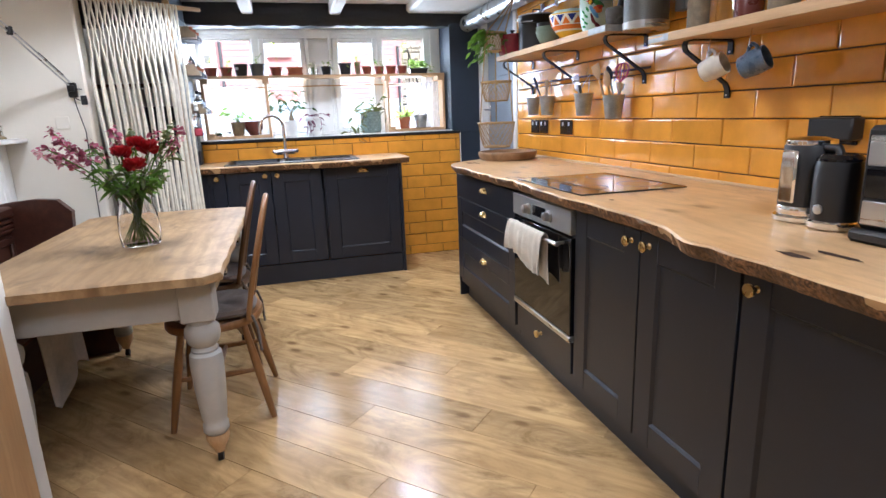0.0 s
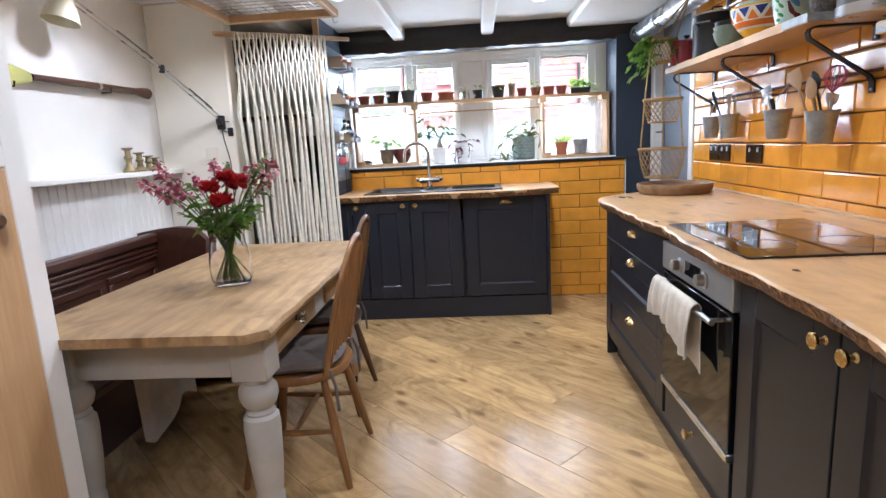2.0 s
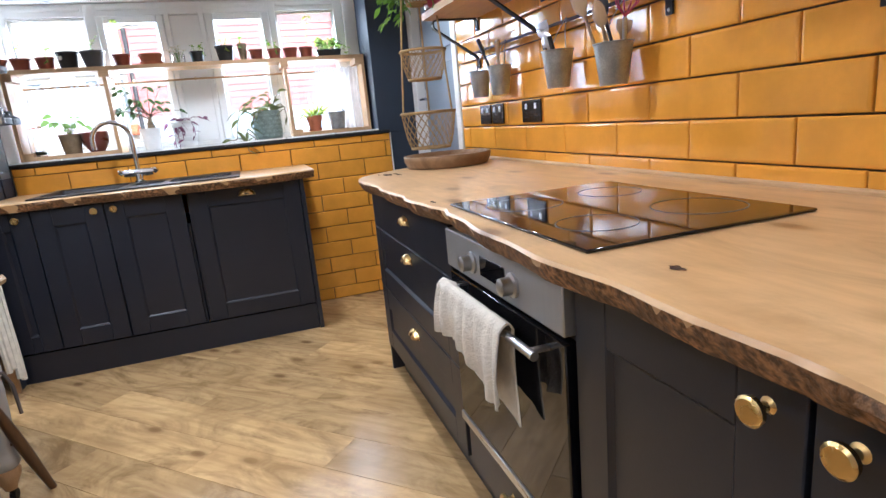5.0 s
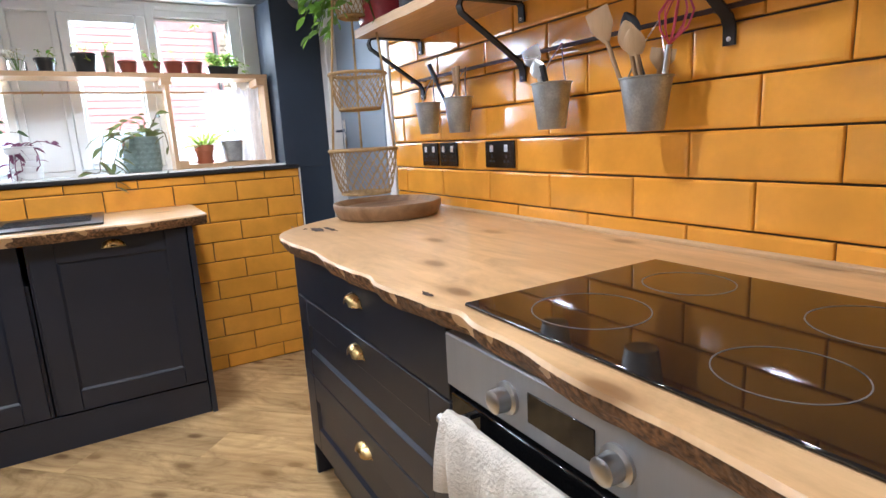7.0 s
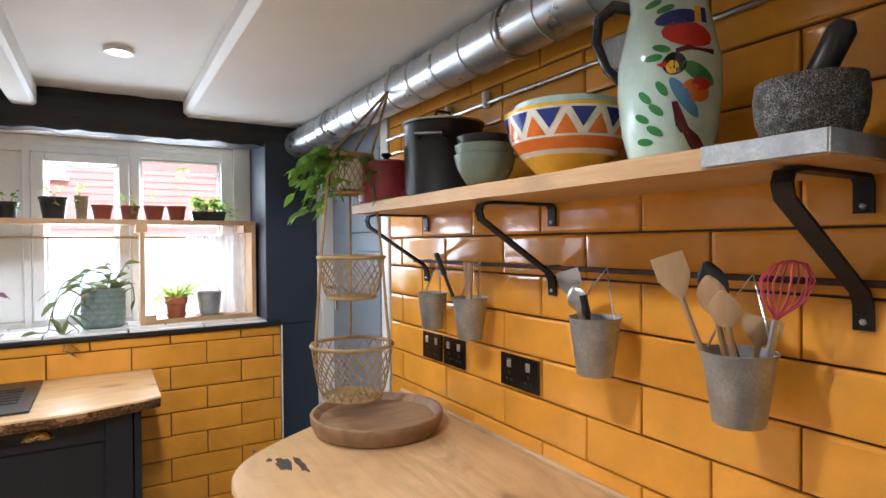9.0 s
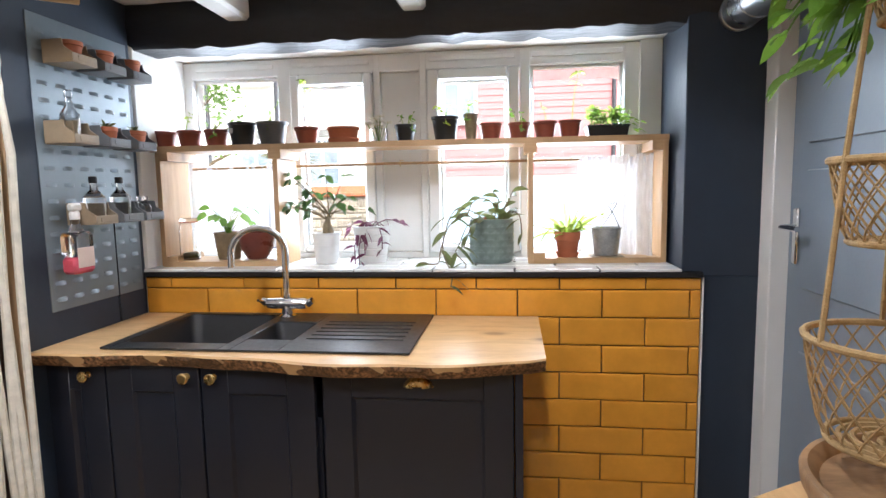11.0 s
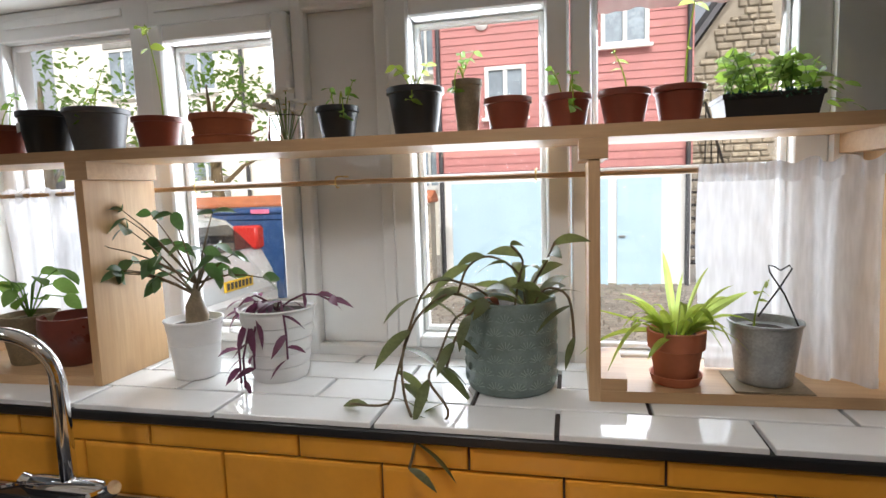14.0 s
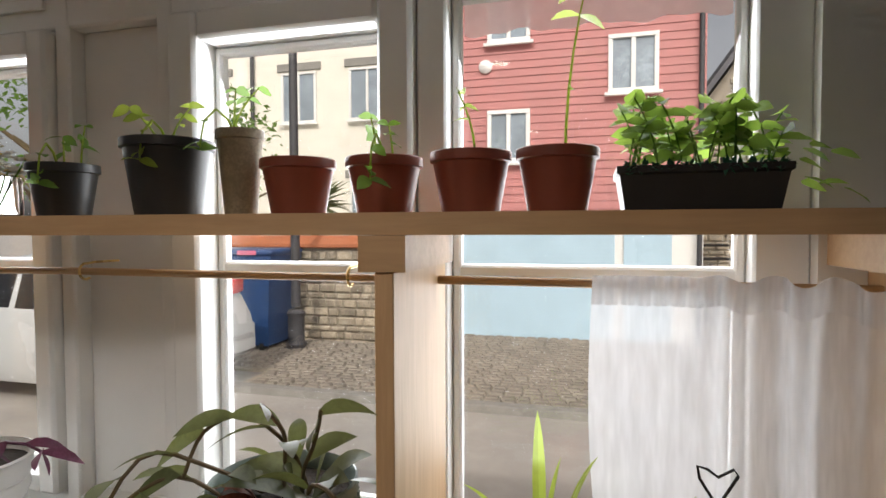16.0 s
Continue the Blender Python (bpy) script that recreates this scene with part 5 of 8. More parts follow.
soil(t, x, y, ZS + 0.155, 0.079)
random.seed(12)
st, lf = G(), G()
runs = [((-0.03, -0.04), [(-0.10, -0.06, 0.19), (-0.16, -0.10, 0.15), (-0.19, -0.13, 0.06), (-0.20, -0.16, 0.012), (-0.26, -0.19, 0.020)]),
        ((-0.05, -0.04), [(-0.09, -0.08, 0.15), (-0.12, -0.11, 0.08), (-0.13, -0.14, 0.05), (-0.09, -0.17, 0.01), (-0.10, -0.195, -0.01)]),
        ((-0.02, 0.0), [(-0.06, -0.05, 0.20), (-0.14, -0.07, 0.21), (-0.18, -0.12, 0.10), (-0.17, -0.16, 0.03), (-0.14, -0.20, -0.02), (-0.14, -0.245, -0.06)]),
        ((0.03, -0.01), [(0.045, -0.035, 0.20), (0.065, -0.05, 0.235), (0.080, -0.065, 0.265), (0.088, -0.075, 0.285)]),
        ((0.01, -0.02), [(0.02, -0.03, 0.21), (0.03, -0.05, 0.25), (0.01, -0.06, 0.28)]),
        ((0.03, 0.01), [(0.02, -0.02, 0.22), (-0.03, -0.03, 0.255), (-0.07, -0.05, 0.24), (-0.09, -0.06, 0.19)]),
        ((0.0, -0.04), [(-0.04, -0.09, 0.18), (-0.08, -0.12, 0.13), (-0.10, -0.13, 0.07)]),
        ((0.04, -0.03), [(0.07, -0.06, 0.20), (0.11, -0.08, 0.19), (0.12, -0.09, 0.12)])]
for (ox, oy), way in runs:
    pts = [Vector((x + ox, y + oy, ZS + 0.15))] + [Vector((x + a, y + b, ZS + c)) for a, b, c in way]
    fine = []
    for i in range(len(pts) - 1):
        p0, p1, p2, p3 = pts[max(0, i - 1)], pts[i], pts[i + 1], pts[min(len(pts) - 1, i + 2)]
        for q in range(4):
            f = q / 4
            fine.append(0.5 * (2 * p1 + (p2 - p0) * f + (2 * p0 - 5 * p1 + 4 * p2 - p3) * f * f + (3 * p1 - p0 - 3 * p2 + p3) * f ** 3))
    fine.append(pts[-1])
    part("stem", G().tube(fine, 0.0024, 6), M_STEM, t)
    for k in range(3, len(fine), 3):
        wv2 = (fine[k] - fine[k - 1]).normalized()
        b = rnd(0, 6.28)
        d = wv2 * 0.5 + Vector((math.cos(b), math.sin(b) * 0.7, rnd(-0.2, 0.5)))
        q = rnd(0.060, 0.105) * (0.7 if k > len(fine) - 4 else 1.0)
        lf.leaf(fine[k], d, q, q * 0.30, 0.45, 6)
for a_, el_, q in ((0.3, 1.6, 0.13), (1.2, 2.2, 0.12), (-0.6, 1.3, 0.12), (2.6, 0.8, 0.14), (3.3, 0.5, 0.13), (-2.2, 0.9, 0.12), (-1.2, 0.7, 0.13), (0.0, 0.9, 0.12), (-1.7, 2.5, 0.10)):
    lf.leaf((x + 0.035 + 0.012 * math.cos(a_), y + 0.012 * math.sin(a_) - 0.01, ZS + 0.16), (math.cos(a_), 0.6 * math.sin(a_) - 0.1, el_), q, q * 0.27, 0.45, 7)
part("leaves", lf, M_OLIVE, t)
rl_ = G()
for a_, el_, q in ((2.9, 0.5, 0.09), (-2.5, 0.2, 0.08), (3.4, -0.1, 0.075), (-2.0, 1.2, 0.07)):
    rl_.leaf((x - 0.02, y - 0.03, ZS + 0.16), (math.cos(a_), 0.6 * math.sin(a_), el_), q, q * 0.3, 0.6, 6)
part("red_leaves", rl_, M_BLUSHLEAF, t, "rusty pink older leaves")

# aloe in terracotta on a saucer, in the end bay
x, y, z = 1.012, 5.010 - 0.02, 1.1062
t = sill_thing("aloe_plant", "pale spiky aloe in a terracotta pot and saucer", x, y, z)
part("pot", G().lathe([(0.034, 0.006), (0.036, 0.008), (0.044, 0.062), (0.045, 0.064), (0.049, 0.066), (0.051, 0.098), (0.047, 0.099), (0.044, 0.085)], 30, (x, y, z)), M_TERRA, t)
part("saucer", G().lathe([(0.036, 0), (0.040, 0.001), (0.046, 0.018), (0.043, 0.018), (0.036, 0.005)], 30, (x, y, z)), M_TERRA, t)
soil(t, x, y, z + 0.088, 0.044)
random.seed(19)
lf = G()
for k in range(30):
    a = k * 2.4 + rnd(-0.5, 0.5)
    el = rnd(0.1, 2.6)
    ln = rnd(0.09, 0.20) if k % 3 else rnd(0.15, 0.23)
    lf.leaf((x + 0.018 * math.cos(a), y + 0.014 * math.sin(a), z + 0.086), (math.cos(a), math.sin(a) * 0.45 - 0.1, el), ln, rnd(0.012, 0.019), rnd(0.1, 1.25), 8, 0.5)
part("leaves", lf, M_LIME, t)

# zinc bucket with wire
x, y, z = 1.162, 5.005, 1.1062
t = sill_thing("zinc_bucket_plant", "small zinc bucket holding a seedling and bent wire", x, y, z + 0.004)
part("bucket", G().lathe([(0.042, 0.004), (0.045, 0.006), (0.058, 0.108), (0.061, 0.110), (0.061, 0.114), (0.057, 0.114), (0.054, 0.10)], 32, (x, y, z)), M_GALV, t)
soil(t, x, y, z + 0.10, 0.054)
part("wire", G().tube([(x + 0.055, y, z + 0.10), (x + 0.03, y, z + 0.16), (x + 0.005, y, z + 0.20), (x + 0.003, y, z + 0.212), (x + 0.012, y, z + 0.210), (x + 0.022, y, z + 0.203), (x + 0.036, y, z + 0.212), (x + 0.040, y, z + 0.206), (x + 0.02, y, z + 0.17), (x - 0.012, y, z + 0.12)], 0.0016, 6), M_IRON, t)
sprout(t, (x - 0.02, y - 0.01, z + 0.10), "one", 77)
solid("cardboard_mat", G().box(x - 0.062, x + 0.062, y - 0.062, y + 0.05, z + 0.0005, z + 0.0035, 0.001), M_TANPOT, "square of cardboard under the zinc bucket", "mat")
# left bay: ivy pot, oxblood bowl, clip jar
x, y, z = -0.385, 5.01 - 0.06, 1.1062
t = sill_thing("pothos_plant", "young heart-leaved plant in a speckled clay pot", x, y, z)
part("pot", G().lathe([(0.042, 0), (0.044, 0.003), (0.058, 0.105), (0.060, 0.107), (0.060, 0.112), (0.055, 0.112), (0.053, 0.10)], 28, (x, y, z)), M_TANPOT, t)
soil(t, x, y, z + 0.10, 0.053)
random.seed(23)
st, lf = G(), G()
for k in range(13):
    a = k * 2.4
    ln = rnd(0.05, 0.11)
    p1 = Vector((x + math.cos(a) * ln * 0.9, y + math.sin(a) * ln * 0.5, z + 0.10 + rnd(0.03, 0.12)))
    part("stem", G().tube([(x, y, z + 0.10), tuple((Vector((x, y, z + 0.16)) + p1) / 2), tuple(p1)], 0.0018, 5), M_LEAF, t)
    q = rnd(0.038, 0.055)
    lf.leaf(p1, (math.cos(a), math.sin(a) * 0.7, rnd(-0.4, 0.3)), q, q * 0.8, 0.4, 5)
part("leaves", lf, M_LEAF, t)
x, y = -0.262, 4.952
t = sill_thing("oxblood_bowl", "empty round oxblood glazed bowl pot", x, y, 1.1062, "plant pot")
part("bowl", G().lathe([(0.035, 0), (0.040, 0.003), (0.068, 0.05), (0.073, 0.085), (0.071, 0.112), (0.067, 0.112), (0.068, 0.085), (0.05, 0.03), (0.001, 0.01)], 32, (x, y, 1.1062)), M_BROWNPOT, t)
x, y = -0.545, 4.925
t = sill_thing("clip_top_jar", "clear glass clip-top jar with dried moss", x, y, 1.1062, "jar")
part("jar", G().lathe([(0.036, 0), (0.040, 0.004), (0.040, 0.13), (0.034, 0.15), (0.034, 0.158), (0.031, 0.158), (0.031, 0.15), (0.037, 0.128), (0.037, 0.006)], 24, (x, y, 1.1062)), M_CLEAR, t)
part("lid", G().lathe([(0.036, 0.159), (0.037, 0.163), (0.036, 0.172), (0.02, 0.176)], 24, (x, y, 1.1062)), M_CLEAR, t)
part("seal_ring", G().tube(arc((x, y, 1.1062 + 0.1585), 0.036, 0, 345, 23, "xy"), 0.003, 6, closed=True), M_TERRA, t)
part("moss", G().lathe([(0.034, 0.008), (0.035, 0.02), (0.02, 0.03), (0.005, 0.026)], 14, (x, y, 1.1062)), M_OLIVE, t)

# ---- right-hand wall: duct, shelves, rail and what they carry ----
SZ = 1.576
sf = thing("wall_shelf", "thick pine wall shelf on black iron brackets", "shelf", (1.52, 3.0, 1.545))
g = G()
rings = []
for i in range(25):
    yy = 2.325 + (3.69 - 2.325) * i / 24
    w = 0.003 * math.sin(i * 0.9) + 0.002 * math.sin(i * 2.7)
    rings.append([(1.392 + w, yy, 1.546), (1.648, yy, 1.546), (1.648, yy, 1.576), (1.394 + w, yy, 1.576), (1.390 + w, yy, 1.572)])
part("board", G().loft(rings), M_PINE, sf)
part("end_cap", G().box(1.388, 1.3905, 2.326, 2.475, 1.549, 1.5755, 0.0005).box(1.388, 1.64, 2.3225, 2.325, 1.549, 1.5755, 0.0005), M_GALV, sf, "galvanised strip on the shelf's end")


def bracket(parent, y, z, front, foot):
    g = G()
    w = 0.013
    path = [(1.644, z - 0.055), (1.644, z - 0.012), (1.636, z - 0.003), (front + 0.03, z - 0.003), (front + 0.006, z - 0.008), (front, z - 0.022), (front + 0.006, z - 0.040), (1.632, foot + 0.055), (1.643, foot + 0.035), (1.644, foot)]
    rings = []
    for i, (bx, bz) in enumerate(path):
        a = Vector(path[max(0, i - 1)])
        b = Vector(path[min(len(path) - 1, i + 1)])
        d = (b - a).normalized() * 0.0028
        rings.append([(bx - d.y, y - w, bz + d.x), (bx + d.y, y - w, bz - d.x), (bx + d.y, y + w, bz - d.x), (bx - d.y, y + w, bz + d.x)])
    g.loft(rings)
    br = part("bracket", g, M_IRON, parent, "black flat-iron bracket")
    for sz in (foot + 0.012, z - 0.045):
        part("screw", G().lathe([(0.005, 0), (0.004, 0.002), (0.001, 0.003)], 10).move(pose(1.641, y, sz, 0, -90, 0)), M_STEEL, br)


for by_ in (3.655, 3.04, 2.395):
    bracket(sf, by_, 1.546, 1.43, 1.325)
s2 = thing("wall_shelf", "thick pine wall shelf with mugs hanging below it", "shelf", (1.52, 0.9, 1.47))
rings = []
for i in range(31):
    yy = -0.3 + (2.02 + 0.3) * i / 30
    w = 0.003 * math.sin(i * 0.8)
    rings.append([(1.400 + w, yy, 1.455), (1.648, yy, 1.455), (1.648, yy, 1.486), (1.403 + w, yy, 1.486), (1.399 + w, yy, 1.480)])
part("board", G().loft(rings), M_PINE, s2)
part("end_cap", G().box(1.3965, 1.3985, 1.90, 2.02, 1.458, 1.484, 0.0005).box(1.398, 1.645, 2.0205, 2.0225, 1.457, 1.485, 0.0005), M_GALV, s2, "galvanised strip on the shelf's end")
for by_ in (1.86, 0.9, 0.0):
    bracket(s2, by_, 1.455, 1.44, 1.24)

# spiral duct and the drum filter over the hob
du = thing("spiral_duct", "galvanised spiral ventilation duct under the ceiling", "duct", (1.52, 3.5, 1.90))
R = 0.0625
g = G()
g.tube([(1.550, 2.23 + (4.80 - 2.23) * i / 20, 1.950) for i in range(21)], R, 28)
for k in range(18):
    g.tube(arc((1.550, 2.36 + k * 0.142, 1.950), R + 0.001, 0, 345, 23, "xz"), 0.0022, 5, closed=True)
part("pipe", g, M_DUCT, du)
el = [(1.550, 2.27, 1.950), (1.545, 2.235, 1.945), (1.53, 2.218, 1.92), (1.52, 2.215, 1.89), (1.515, 2.215, 1.80)]
part("elbow", G().tube(el, [R, R + 0.002, R + 0.003, R + 0.003, R + 0.003], 28), M_DUCT, du)
for yy in (4.25, 3.05, 2.62):
    part("hanger", G().tube(arc((1.550, yy, 1.950), R + 0.003, 0, 345, 23, "xz"), 0.004, 6, closed=True).tube([(1.550, yy, 2.014), (1.550, yy, 2.099)], 0.004, 6), M_STEEL, du)
fx, fy = 1.515, 2.215
df = thing("drum_filter", "perforated stainless drum filter hanging over the hob", "extractor", (fx, fy, 1.535))
M_PERF, pn, pl, pp = shader("perforated_steel")
pp.inputs["Metallic"].default_value, pp.inputs["Roughness"].default_value = 0.85, 0.4
vo = pn.new("ShaderNodeTexVoronoi")
vo.inputs["Scale"].default_value, vo.inputs["Randomness"].default_value = 185, 0.0
sp, at2, ml, cb = pn.new("ShaderNodeSeparateXYZ"), pn.new("ShaderNodeMath"), pn.new("ShaderNodeMath"), pn.new("ShaderNodeCombineXYZ")
at2.operation, ml.operation = "ARCTAN2", "MULTIPLY"
ml.inputs[1].default_value = 0.092
pl.new(coords(pn, pl), sp.inputs[0])
pl.new(sp.outputs[1], at2.inputs[0])
pl.new(sp.outputs[0], at2.inputs[1])
pl.new(at2.outputs[0], ml.inputs[0])
pl.new(ml.outputs[0], cb.inputs[0])
pl.new(sp.outputs[2], cb.inputs[1])
vo.voronoi_dimensions = "2D"
stag = pn.new("ShaderNodeMapping")
stag.inputs["Rotation"].default_value = (0, 0, radians(45))
stag.inputs["Scale"].default_value = (1.25, 1.0, 1.0)
pl.new(cb.outputs[0], stag.inputs["Vector"])
pl.new(stag.outputs[0], vo.inputs["Vector"])
pl.new(ramp(pn, pl, vo.outputs["Distance"], [(0.30, (0.02, 0.02, 0.02)), (0.42, (0.30, 0.31, 0.30))]), pp.inputs["Base Color"])
bump(pn, pl, pp, vo.outputs["Distance"], 0.5, 0.001)
part("drum", G().lathe([(0.092, 0.030), (0.092, 0.170)], 48, (fx, fy, 1.535), cap=False), M_PERF, df, "perforated steel drum")
part("lower_band", G().lathe([(0.05, 0.004), (0.090, 0.0), (0.096, 0.003), (0.096, 0.033), (0.092, 0.034)], 48, (fx, fy, 1.535)), M_STEEL, df)
part("upper_band", G().lathe([(0.093, 0.166), (0.096, 0.168), (0.096, 0.195), (0.090, 0.199), (0.072, 0.20)], 48, (fx, fy, 1.535)), M_STEEL, df)
part("neck", G().lathe([(0.071, 0.199), (0.071, 0.235), (0.066, 0.238), (0.066, 0.270)], 36, (fx, fy, 1.535)), M_CHROME, df)

M_GREYFRAME = plain("grey_painted_frame", (0.17, 0.175, 0.18), 0.5, var=0.12, scale=7, bmp=0.2)
M_TIMBERPIC = wood("dark_weathered_board", (0.15, 0.09, 0.05), (0.06, 0.035, 0.02), "z", 0.6, knots=False)
fp = thing("grey_wall_frame", "grey painted box frame on the tiles above the shelf", "frame", (1.63, 1.93, 1.60))
for a, b, c_, e in ((2.085, 2.148, 1.600, 2.020), (1.715, 1.778, 1.600, 2.020), (1.7785, 2.0845, 1.600, 1.655), (1.7785, 2.0845, 1.965, 2.020)):
    part("frame_rail", G().box(1.604, 1.647, a, b, c_, e, 0.003), M_GREYFRAME, fp)
part("back_board", G().box(1.636, 1.646, 1.7785, 2.0845, 1.6555, 1.9645, 0.001), M_TIMBERPIC, fp, "dark weathered back board")

# hanging rail with hooks and zinc pots
rl = thing("utensil_rail", "dark iron utensil rail along the tiles", "rail", (1.62, 2.98, 1.385))
part("bar", G().box(1.6165, 1.6215, 2.312, 3.70, 1.388, 1.3985, 0.0015), M_RUST, rl)
for yy in (2.42, 3.02, 3.63):
    part("stand_off", G().tube([(1.648, yy, 1.394), (1.62, yy, 1.394)], 0.005, 8), M_IRON, rl)


def zinc_pot(y, r, h, z, tilt=0):
    t = thing("zinc_utensil_pot", "small weathered zinc pot hooked on the rail", "utensil pot", (0, 0, 0), "zinc pots on the rail")
    part("pot", G().lathe([(r * 0.68, 0), (r * 0.70, 0.002), (r * 0.98, h - 0.004), (r * 1.03, h - 0.003), (r * 1.04, h), (r * 0.97, h), (r * 0.9, h - 0.02), (r * 0.66, 0.006), (0.001, 0.006)], 28), M_GALV, t)
    top = 1.392 - z
    part("handle", G().tube([(0, -r, h - 0.005), (r * 0.3, -r * 0.5, h + (top - h) * 0.6), (r * 0.72, 0, top + 0.008), (r * 0.3, r * 0.5, h + (top - h) * 0.6), (0, r, h - 0.005)], 0.0017, 6), M_STEEL, t)
    t.matrix_basis = pose(1.612 - r * 0.72, y, z, 0, tilt, 0)
    return t


POTS = [(3.505, 0.046, 0.110, 1.192), (3.297, 0.048, 0.114, 1.190), (2.838, 0.052, 0.118, 1.183), (2.535, 0.055, 0.114, 1.167)]
for q in POTS:
    zinc_pot(*q)
M_SPOON = wood("beech_spoon", (0.50, 0.34, 0.18), (0.36, 0.22, 0.10), "z", 0.55, knots=False)


def utensil(name, label, y, base, tip, head, material):
    t = thing(name, label, "utensil", base, "utensils in the zinc pots")
    b, e = Vector(base), Vector(tip)
    part("handle", G().tube([b, b.lerp(e, 0.5), b.lerp(e, 0.78)], [0.0055, 0.0048, 0.005], 8), material, t)
    w = (e - b).normalized()
    s = w.cross(Vector((1, 0.25, 0))).normalized()
    n2 = w.cross(s)
    g = G()
    L = (e - b).length
    rings = []
    for i in range(9):
        f = i / 8
        c = b + w * (L * (0.76 + 0.30 * f))
        hw = {"spoon": 0.024 * math.sin(math.pi * (0.12 + 0.86 * f)) ** 0.7, "flat": 0.008 + 0.020 * min(1, f * 2.2), "knob": 0.008}[head]
        th = 0.004 if head != "knob" else 0.008
        rings.append([c + s * (hw * math.cos(a)) + n2 * (th * math.sin(a)) for a in [k * math.pi / 4 for k in range(8)]])
    g.loft(rings)
    part("head", g, material, t)


def px(k):
    q = POTS[k]
    return 1.612 - q[1] * 0.72, q[0], q[3]


x, y, z = px(3)
utensil("wooden_spoon", "pale wooden spoon in a zinc pot", y, (x + 0.01, y + 0.01, z + 0.02), (x - 0.03, y + 0.03, z + 0.22), "spoon", M_SPOON)
utensil("wooden_spoon", "pale wooden spoon in a zinc pot", y, (x, y - 0.01, z + 0.02), (x - 0.05, y - 0.005, z + 0.20), "spoon", M_SPOON)
utensil("wooden_spatula", "flat wooden spatula in a zinc pot", y, (x - 0.01, y + 0.02, z + 0.02), (x - 0.055, y + 0.085, z + 0.25), "flat", M_SPOON)
utensil("wooden_spatula", "flat wooden spatula in a zinc pot", y, (x + 0.01, y, z + 0.02), (x + 0.015, y - 0.03, z + 0.16), "flat", M_SPOON)
utensil("serving_spoon", "dark serving spoon in a zinc pot", y, (x + 0.01, y - 0.02, z + 0.02), (x - 0.01, y + 0.045, z + 0.24), "spoon", M_BLACK)
wk = thing("whisk", "pink silicone balloon whisk in a zinc pot", "utensil", (x + 0.01, y - 0.03, z + 0.02), "utensils in the zinc pots")
M_PINK = plain("pink_silicone", (0.55, 0.06, 0.10), 0.5, var=0.1)
wb, wt = Vector((x + 0.01, y - 0.025, z + 0.02)), Vector((x - 0.005, y - 0.06, z + 0.17))
part("handle", G().tube([wb, wt], 0.006, 8), M_STEEL, wk)
g = G()
for k in range(5):
    a = k * math.pi / 5
    s = Vector((math.cos(a), math.sin(a), 0)) * 0.034
    g.tube([wt, wt + s * 0.8 + Vector((0, -0.01, 0.03)), wt + s + Vector((0, -0.015, 0.06)), wt + s * 0.6 + Vector((0, -0.02, 0.083)), wt + Vector((0, -0.02, 0.088)), wt - s * 0.6 + Vector((0, -0.02, 0.083)), wt - s + Vector((0, -0.015, 0.06)), wt - s * 0.8 + Vector((0, -0.01, 0.03)), wt], 0.0016, 5)
part("balloon", g, M_PINK, wk)
x, y, z = px(2)
utensil("kitchen_tongs", "steel kitchen tool in a zinc pot", y, (x, y, z + 0.02), (x - 0.025, y + 0.05, z + 0.20), "flat", M_STEEL)
utensil("kitchen_knife_sharpener", "black handled tool in a zinc pot", y, (x + 0.01, y, z + 0.02), (x - 0.02, y + 0.01, z + 0.155), "knob", M_BLACK)
utensil("bottle_opener", "steel bottle opener in a zinc pot", y, (x - 0.01, y - 0.01, z + 0.02), (x - 0.025, y + 0.03, z + 0.17), "spoon", M_STEEL)
x, y, z = px(1)
utensil("wooden_spoon", "wooden spoon handle up in a zinc pot", y, (x, y, z + 0.02), (x - 0.005, y - 0.01, z + 0.20), "knob", M_SPOON)
utensil("wooden_spoon", "wooden spoon handle up in a zinc pot", y, (x + 0.01, y + 0.02, z + 0.02), (x + 0.005, y + 0.025, z + 0.20), "knob", M_SPOON)
utensil("ladle", "black ladle leaning out of a zinc pot", y, (x, y + 0.02, z + 0.02), (x - 0.03, y + 0.12, z + 0.22), "knob", M_BLACK)

# sockets
M_SOCK = plain("black_nickel_plate", (0.03, 0.025, 0.022), 0.15, 0.7, var=0.1)


def socket(y0, y1, z0=1.070, z1=1.157):
    t = thing("wall_socket", "black nickel double socket on the tiles", "socket", (1.645, (y0 + y1) / 2, z0), "sockets on the tiled wall")
    part("plate", G().box(1.641, 1.6485, y0, y1, z0, z1, 0.002), M_SOCK, t)
    n = 2
    for k in range(n):
        c = y0 + (y1 - y0) * (k + 0.5) / n
        part("switch", G().box(1.638, 1.6412, c - 0.008, c + 0.008, z0 + 0.052, z0 + 0.074, 0.001), M_STEEL, t)
        part("pin_holes", G().box(1.6402, 1.6412, c - 0.003, c + 0.003, z0 + 0.032, z0 + 0.042, 0.0002).box(1.6402, 1.6412, c - 0.014, c - 0.006, z0 + 0.018, z0 + 0.024, 0.0002).box(1.6402, 1.6412, c + 0.006, c + 0.014, z0 + 0.018, z0 + 0.024, 0.0002), M_DARK, t)


socket(3.425, 3.545)
socket(3.56, 3.68)
socket(3.090, 3.245)
socket(1.315, 1.45, 1.085, 1.172)

